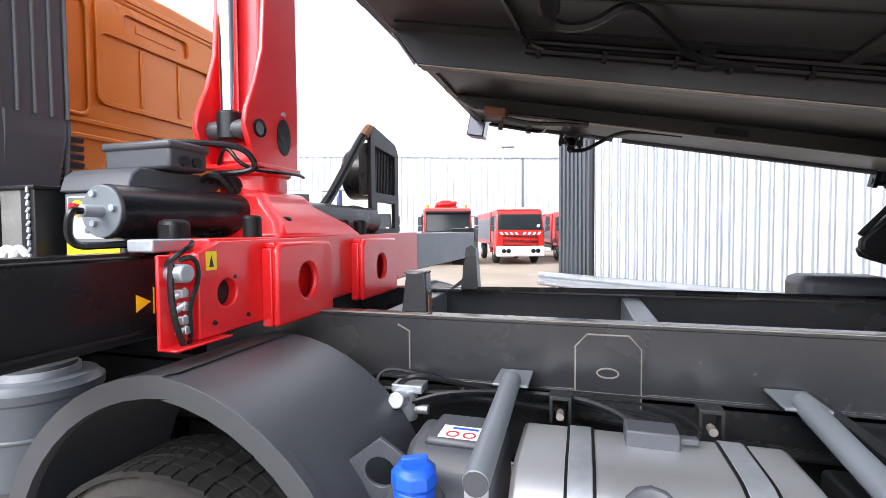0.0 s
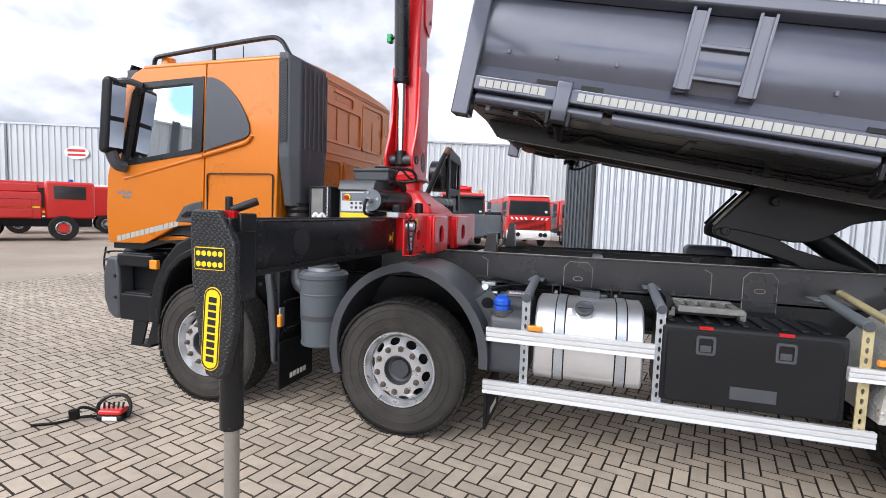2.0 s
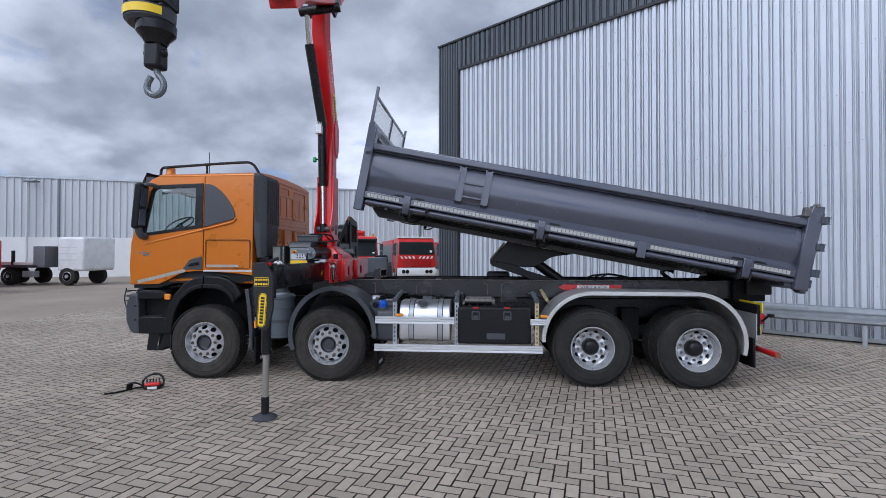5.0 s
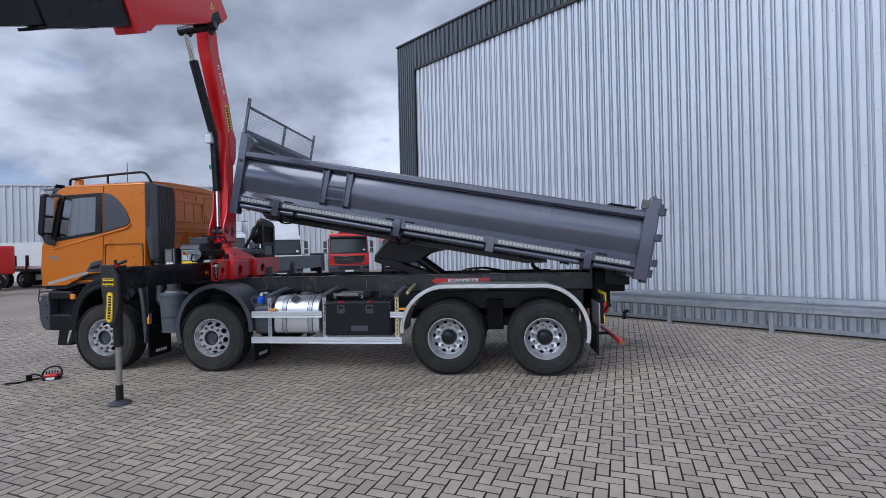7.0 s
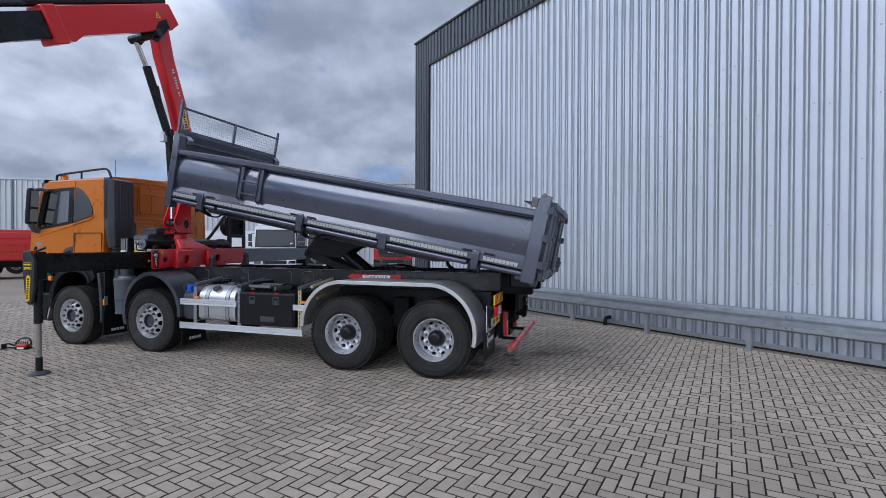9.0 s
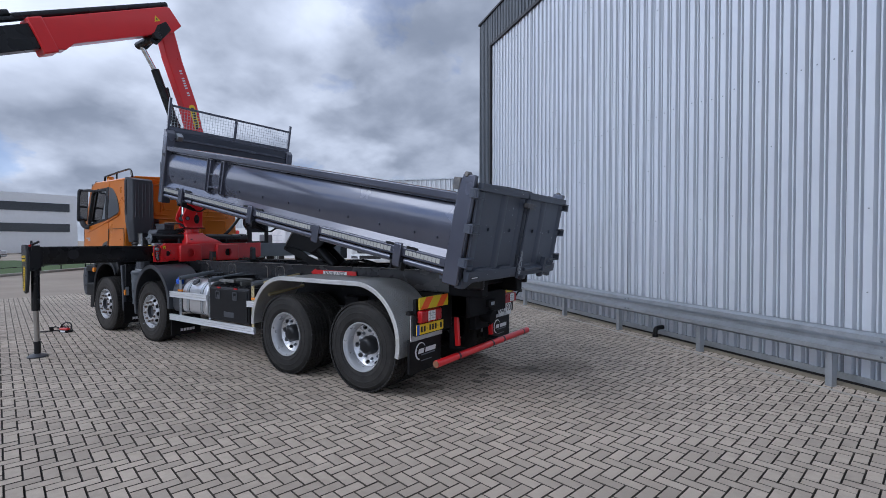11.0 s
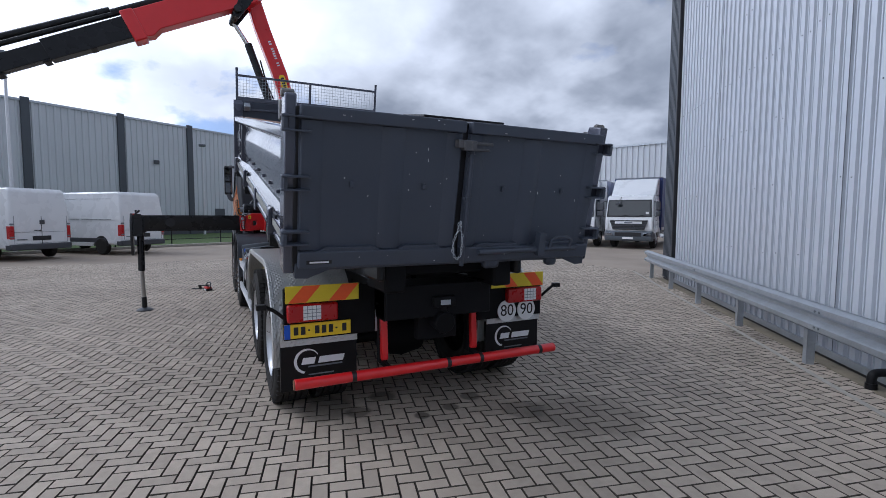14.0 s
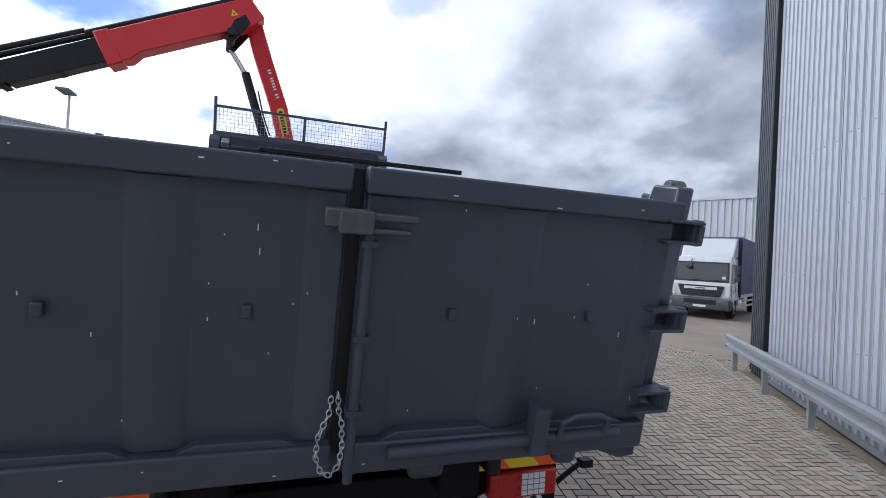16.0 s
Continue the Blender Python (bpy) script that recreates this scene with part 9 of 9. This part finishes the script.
for s in (-1, 1):
    put("blue_lamp", made(rod, (0.2, s * 0.8, 2.6), (0.2, s * 0.8, 2.8), 0.08), "blue", f2)
for x in (-1.9, 1.7):
    for y in (-1.0, 1.0):
        far_wheel(put, f2, x, y, 0.5, 0.34)
put = local(pose(0, 18.2, 0))
fb = thing("flatbed_truck", (-24, 18.2, 0), "white flatbed truck with black stakes and a folded dark red crane", "truck")
put("deck", boxes(((-31, -1.2, 0.98), (-20.6, 1.2, 1.14))), "plastic", fb, bevel=0.02)
put("drop_side", boxes(((-31, -1.2, 1.15), (-20.95, -1.16, 1.3))), "white", fb)
for x in (-29.2, -27.2, -25.2, -23.05, -22.2):
    put("stake", boxes(((x, -1.22, 1.14), (x + 0.12, -1.1, 1.95))), "ink", fb)
put("head_board", boxes(((-20.9, -1.2, 1.0), (-20.2, 1.2, 2.2))), "greysteel", fb, "grey head board", bevel=0.03)
put("crane_post", boxes(((-20.15, -0.3, 1.0), (-19.75, 0.3, 2.75))), "underside", fb, bevel=0.04)
bm = bmesh.new()
prism(bm, [(-19.95, 2.75), (-19.6, 2.7), (-18.95, 1.25), (-19.2, 1.15), (-19.9, 2.2)], -0.35, 0.1)
put("folded_boom", bm, "firered", fb, "dark red folded crane boom", bevel=0.03)
put("cab", boxes(((-19.5, -1.15, 0.8), (-17.9, 1.15, 2.72))), "vanwhite", fb, "white cab", bevel=0.12)
for z in (1.4, 1.75, 2.1):
    put("cab_rib", boxes(((-19.3, -1.165, z), (-18.3, -1.15, z + 0.05))), "farcladding", fb)
put("under_box", boxes(((-21.6, -1.15, 0.45), (-20.9, -0.8, 0.8))), "steel", fb, bevel=0.02)
for x in (-23.9, -22.45, -18.9):
    for y in (-1.0, 1.0):
        far_wheel(put, fb, x, y, 0.5, 0.34)


# buildings round the yard
def sheds(name, label, a, b, height, plinth=None, cols=(), step=0.5, mat="farcladding", deep=25.0):
    """A long steel shed whose front runs from a to b."""
    a, b = Vector((*a, 0)), Vector((*b, 0))
    d = (b - a).normalized()
    n = Vector((-d.y, d.x, 0))
    m = Matrix(((d.x, n.x, 0, a.x), (d.y, n.y, 0, a.y), (0, 0, 1, 0), (0, 0, 0, 1)))
    t = thing(name, a, label, "building", kind="structure")
    L_all = (b - a).length
    put = local(m)
    put("core", boxes(((0.0, 0.1, 0), (L_all, deep, height - 0.1))), mat, t)
    z0 = plinth[0] if plinth else 0.0
    bm = bmesh.new()
    ribbed(bm, 0, L_all, z0, height, 0.0, step, step * 0.4, 0.07)
    put("sheeting", bm, mat, t, "grey corrugated sheeting")
    if plinth:
        put("plinth", boxes(((0, -0.05, 0), (L_all, 0.1, z0))), plinth[1], t)
    put("parapet", boxes(((-0.05, -0.12, height - 0.02), (L_all + 0.05, 0.2, height + 0.12))), "steel", t)
    for c in cols:
        put("column", boxes(((c, -0.16, 0), (c + 0.45, 0.0, height + 0.25))), "darkcladding", t, "dark column strip")
    return t, put, m


# long shed behind the row of trucks
shed, put, _m = sheds("long_shed", "long grey corrugated shed behind the parked trucks", (-48, 17.4), (34, 50), 7.4, None, (), 0.45)
for c in (9, 22, 38, 50, 62):
    put("panel_joint", boxes(((c, -0.09, 0), (c + 0.14, 0.0, 7.5))), "greysteel", shed)
put("white_dado", boxes(((0, -0.13, 0), (33, -0.08, 3.0))), "white", shed, "white-painted lower wall")
bm = bmesh.new()
prism(bm, oval(14.2, 5.4, 0.9, 0.5, 28), -0.14, -0.09)
put("wall_sign", bm, "white", shed, "white oval sign with red bars")
put("sign_bar", boxes(((13.55, -0.15, 5.46), (14.85, -0.141, 5.66)), ((13.55, -0.15, 5.14), (14.85, -0.141, 5.3))), "firered", shed)
# west shed with dark columns
shed2, put, _m = sheds("west_shed", "pale grey corrugated shed with dark column strips", (-8.6, -40.0), (-36.8, 1.3), 8.8, (1.1, "darkcladding"), (12.2, 17.5, 22.9, 28.3, 33.7, 39.3, 44.6), 0.4, "farcladding", deep=25.0)
put("vent", boxes(((41.8, -0.2, 5.6), (42.2, -0.1, 5.9))), "plastic", shed2)
put("side_door", boxes(((47.0, -0.12, 0.0), (47.9, -0.04, 2.2))), "darkcladding", shed2)
# far offices and trees
t = thing("office_building", (-78, 16, 0), "white two-storey office with dark window bands", "building", kind="structure")
part("wall", boxes(((-88, 12, 0), (-76, 24, 8.5))), "white", t)
for z in (3.0, 6.0):
    part("window_band", boxes(((-75.98, 13, z), (-75.9, 23, z + 1.2))), "darkglass", t)
t = thing("brick_building", (-90, 4, 0), "distant red brick building beside a blue one", "building", kind="structure")
part("wall", boxes(((-98, 6, 0), (-90, 11, 5.5))), "rust", t)
part("blue_wall", boxes(((-92, -1, 0), (-86, 5, 5.8))), "tarp", t)
part("grey_wall", boxes(((-72, -6, 0), (-66, -1.5, 7))), "farcladding", t)
rng = random.Random(11)
for k in range(7):
    x, y = -110 + rng.uniform(-6, 6), 2 + 3.2 * k
    tree = thing("tree", (x, y, 0), "bare winter tree far behind the offices", "tree", "far trees")
    bm = bmesh.new()
    rod(bm, (x, y, 0), (x, y, 4), 0.25, 0.15, 8)
    part("trunk", bm, "leafbrown", tree)
    bm = bmesh.new()
    for _ in range(90):
        a, b = rng.uniform(0, 6.3), rng.uniform(0.1, 1)
        r = 3.2 * math.sqrt(b)
        base_ = Vector((x, y, 3.5 + rng.uniform(0, 2)))
        tip = Vector((x + r * math.cos(a), y + r * math.sin(a), 5 + rng.uniform(0, 4.5)))
        rod(bm, base_, tip, 0.06, 0.015, 4, caps=False)
    part("crown", bm, "leafbrown", tree)
# lamp posts
for x, y, h_, arm in ((-15.0, -9.2, 8.2, 1), (-32.5, -2.0, 7.2, 1), (-29, 24.5, 7.0, 1), (-2.4, 32, 7.6, 1), (3.0, 31, 6.2, 1)):
    lp = thing("street_lamp", (x, y, 0), "slim galvanised lamp post with a flat head", "street lamp", "lamp posts")
    part("post", made(rod, (x, y, 0), (x, y, h_), 0.09, 0.05, 10), "whitealu", lp)
    part("lamp_head", boxes(((x - 0.1, y - 0.25, h_), (x + 0.8, y + 0.25, h_ + 0.12))), "greysteel", lp, bevel=0.03)
# grass verge, kerb and fence before the west shed
bm = bmesh.new()
prism(bm, [(-17.3, -3.5), (-19.6, 1.3), (-26, 9.5), (-42, 8), (-36, -1.2), (-28, -10.5), (-20, -20), (-9, -20)], -0.005, 0.05, "z")
tagged(part("lawn", bm, "grass"), "green grass verge beyond the paving", "grass", kind="structure")
bm = bmesh.new()
prism(bm, [(-9.0, -20.0), (-17.3, -3.5), (-19.6, 1.3), (-26, 9.5), (-25.6, 9.6), (-19.3, 1.3), (-17.0, -3.5), (-8.7, -20)], -0.005, 0.1, "z")
tagged(part("kerb", bm, "edging"), "pale concrete kerb", "kerb", kind="structure")
fence = thing("fence", (-18, 0, 0), "thin black metal fence along the verge", "fence")
for a, b in (((-9.6, -20), (-17.8, -3.5)), ((-17.8, -3.5), (-20.1, 1.3)), ((-20.1, 1.3), (-26.4, 9.5))):
    a, b = Vector((*a, 0)), Vector((*b, 0))
    n = max(2, int((b - a).length / 2.4))
    for k in range(n):
        p = a.lerp(b, k / n)
        part("post", made(rod, (p.x, p.y, 0), (p.x, p.y, 1.1), 0.03, seg=6), "black", fence)
    for z in (0.35, 1.05):
        part("rail", made(rod, (a.x, a.y, z), (b.x, b.y, z), 0.018, seg=6), "black", fence)
# parked car by the verge
t = thing("car", (-45, 6, 0), "small silver car parked far off", "car")
bm = bmesh.new()
prism(bm, [(-2, 0.3), (-2, 0.8), (-1.2, 0.9), (-0.7, 1.4), (0.9, 1.4), (1.5, 0.95), (2.1, 0.85), (2.1, 0.3)], -0.8, 0.8)
bmesh.ops.transform(bm, matrix=pose(-45, 6, 0, 0, 0, 100), verts=bm.verts)
part("body", bm, "rim", t, bevel=0.1)
for x in (-1.25, 1.35):
    for y in (-0.72, 0.72):
        far_wheel(local(pose(-45, 6, 0, 0, 0, 100)), t, x, y, 0.31, 0.2)

# crane remote control lying on the paving
rc = thing("remote_control", (-0.22, -1.75, 0), "red and black crane remote with its strap on the paving", "remote control")
RC = pose(-0.2, -1.75, 0, 0, 0, 20)
putr = local(RC)
case = putr("case", boxes(((-0.1, -0.06, 0.0), (0.1, 0.07, 0.045))), "blackplastic", rc, bevel=0.014)
putr("case_top", boxes(((-0.09, -0.055, 0.044), (0.09, 0.06, 0.085))), "firered", case, "red top shell", bevel=0.014)
putr("label", boxes(((-0.05, -0.0625, 0.01), (0.06, -0.0605, 0.04))), "lettering", case)
bm = bmesh.new()
tube(bm, [(-0.11, 0.0, 0.02), (-0.13, 0.01, 0.11), (-0.04, 0.03, 0.185), (0.08, 0.04, 0.18), (0.13, 0.02, 0.1), (0.11, 0.0, 0.02)], 0.014, 8)
putr("guard_bow", bm, "black", case)
for k in range(5):
    putr("lever", made(rod, (-0.07 + 0.035 * k, 0.0, 0.08), (-0.072 + 0.037 * k, 0.01, 0.13), 0.008, seg=6), "black", case)
bm = bmesh.new()
tube(bm, [(-0.1, 0.0, 0.02), (-0.18, -0.06, 0.04), (-0.25, -0.04, 0.02), (-0.34, -0.12, 0.012), (-0.5, -0.16, 0.012)], 0.012, 6)
tube(bm, [(-0.1, 0.03, 0.02), (-0.19, 0.0, 0.09), (-0.25, -0.03, 0.1), (-0.27, -0.07, 0.02)], 0.012, 6)
putr("strap", bm, "flap", rc, "black neck strap")
bm = bmesh.new()
box(bm, (-0.25, -0.07, 0.06), (0.07, 0.03, 0.1), Euler((0.4, 0, 0.5)).to_matrix())
putr("strap_pad", bm, "flap", rc, bevel=0.01)


# ---- paving blocks, laid herringbone ----
def lay_paving():
    c, rng = 0.105, random.Random(4)
    ca, sa = math.cos(radians(PAVE_ANGLE)), math.sin(radians(PAVE_ANGLE))
    verts, faces, single = [], [], []
    n = int(30 / c)
    cx, cy = 6.0, -1.0
    for i in range(-n, n):
        for j in range(-n, n):
            k = (i - j) % 4
            if k == 0:
                u, v, hx, hy = (i + 1) * c, (j + 0.5) * c, c, c / 2
            elif k == 2:
                u, v, hx, hy = (i + 0.5) * c, j * c, c / 2, c
            else:
                continue
            x, y = cx + u * ca - v * sa, cy + u * sa + v * ca
            if not (PX0 < x < PX1 and PY0 < y < PY1):
                continue
            if (Vector((x, y, 0)) - WALL_C).dot(WALL_N) < 0.02 and (Vector((x, y, 0)) - WALL_C).dot(WALL_D) > -0.05:
                continue
            z = rng.uniform(-0.0015, 0.0015)
            tx, ty = rng.uniform(-0.008, 0.008), rng.uniform(-0.008, 0.008)
            if 8.6 < x < 10.55 and -3.5 < y < -0.3 and len(single) < 300:
                single.append((x, y, z, k, tx, ty))
                continue
            b = len(verts)
            for e, dz in ((0.0042, -0.024), (0.0052, -0.003), (0.0070, 0.0)):
                for a, d in ((-1, -1), (1, -1), (1, 1), (-1, 1)):
                    p, q = a * (hx - e), d * (hy - e)
                    verts.append((x + p * ca - q * sa, y + p * sa + q * ca, z + dz + p * tx + q * ty))
            faces.append((b + 8, b + 9, b + 10, b + 11))
            for a in range(4):
                d = (a + 1) % 4
                faces.append((b + a, b + d, b + 4 + d, b + 4 + a))
                faces.append((b + 4 + a, b + 4 + d, b + 8 + d, b + 8 + a))
    me = bpy.data.meshes.new("paving_blocks")
    me.from_pydata(verts, [], faces)
    me.materials.append(M["paver"])
    me.materials.append(M["sand"])
    side = np.zeros(len(faces), dtype=np.int32).reshape(-1, 9)
    side[:, 1:] = 1
    me.polygons.foreach_set("material_index", side.ravel())
    ob = new("paving_blocks", me)
    ob.parent = ground
    ob.matrix_parent_inverse = Matrix.Translation((0, 0, 0.022))
    tagged(ob, "worn grey-brown concrete paving blocks laid herringbone", kind="stuff")
    bm = bmesh.new()
    vs = []
    for e, z in ((0.0042, -0.024), (0.0052, -0.003), (0.0070, 0.0)):
        for a, d in ((-1, -1), (1, -1), (1, 1), (-1, 1)):
            vs.append(bm.verts.new((a * (c - e), d * (c / 2 - e), z)))
    bm.faces.new(vs[8:])
    for a in range(4):
        d = (a + 1) % 4
        bm.faces.new((vs[a], vs[d], vs[4 + d], vs[4 + a]))
        bm.faces.new((vs[4 + a], vs[4 + d], vs[8 + d], vs[8 + a]))
    one = bpy.data.meshes.new("paving_block")
    bm.to_mesh(one)
    bm.free()
    one.materials.append(M["paver_piece"])
    one.materials.append(M["sand"])
    for f in one.polygons:
        f.material_index = 1 if abs(f.normal.z) < 0.95 else 0
    for x, y, z, k, tx, ty in single:
        q = new("paving_block", one)
        q.parent = ground
        q.matrix_parent_inverse = Matrix.Translation((0, 0, 0.022))
        q.matrix_basis = Matrix.Translation((x, y, z)) @ Euler((ty, -tx, radians(PAVE_ANGLE + (0 if k == 0 else 90)))).to_matrix().to_4x4()


lay_paving()
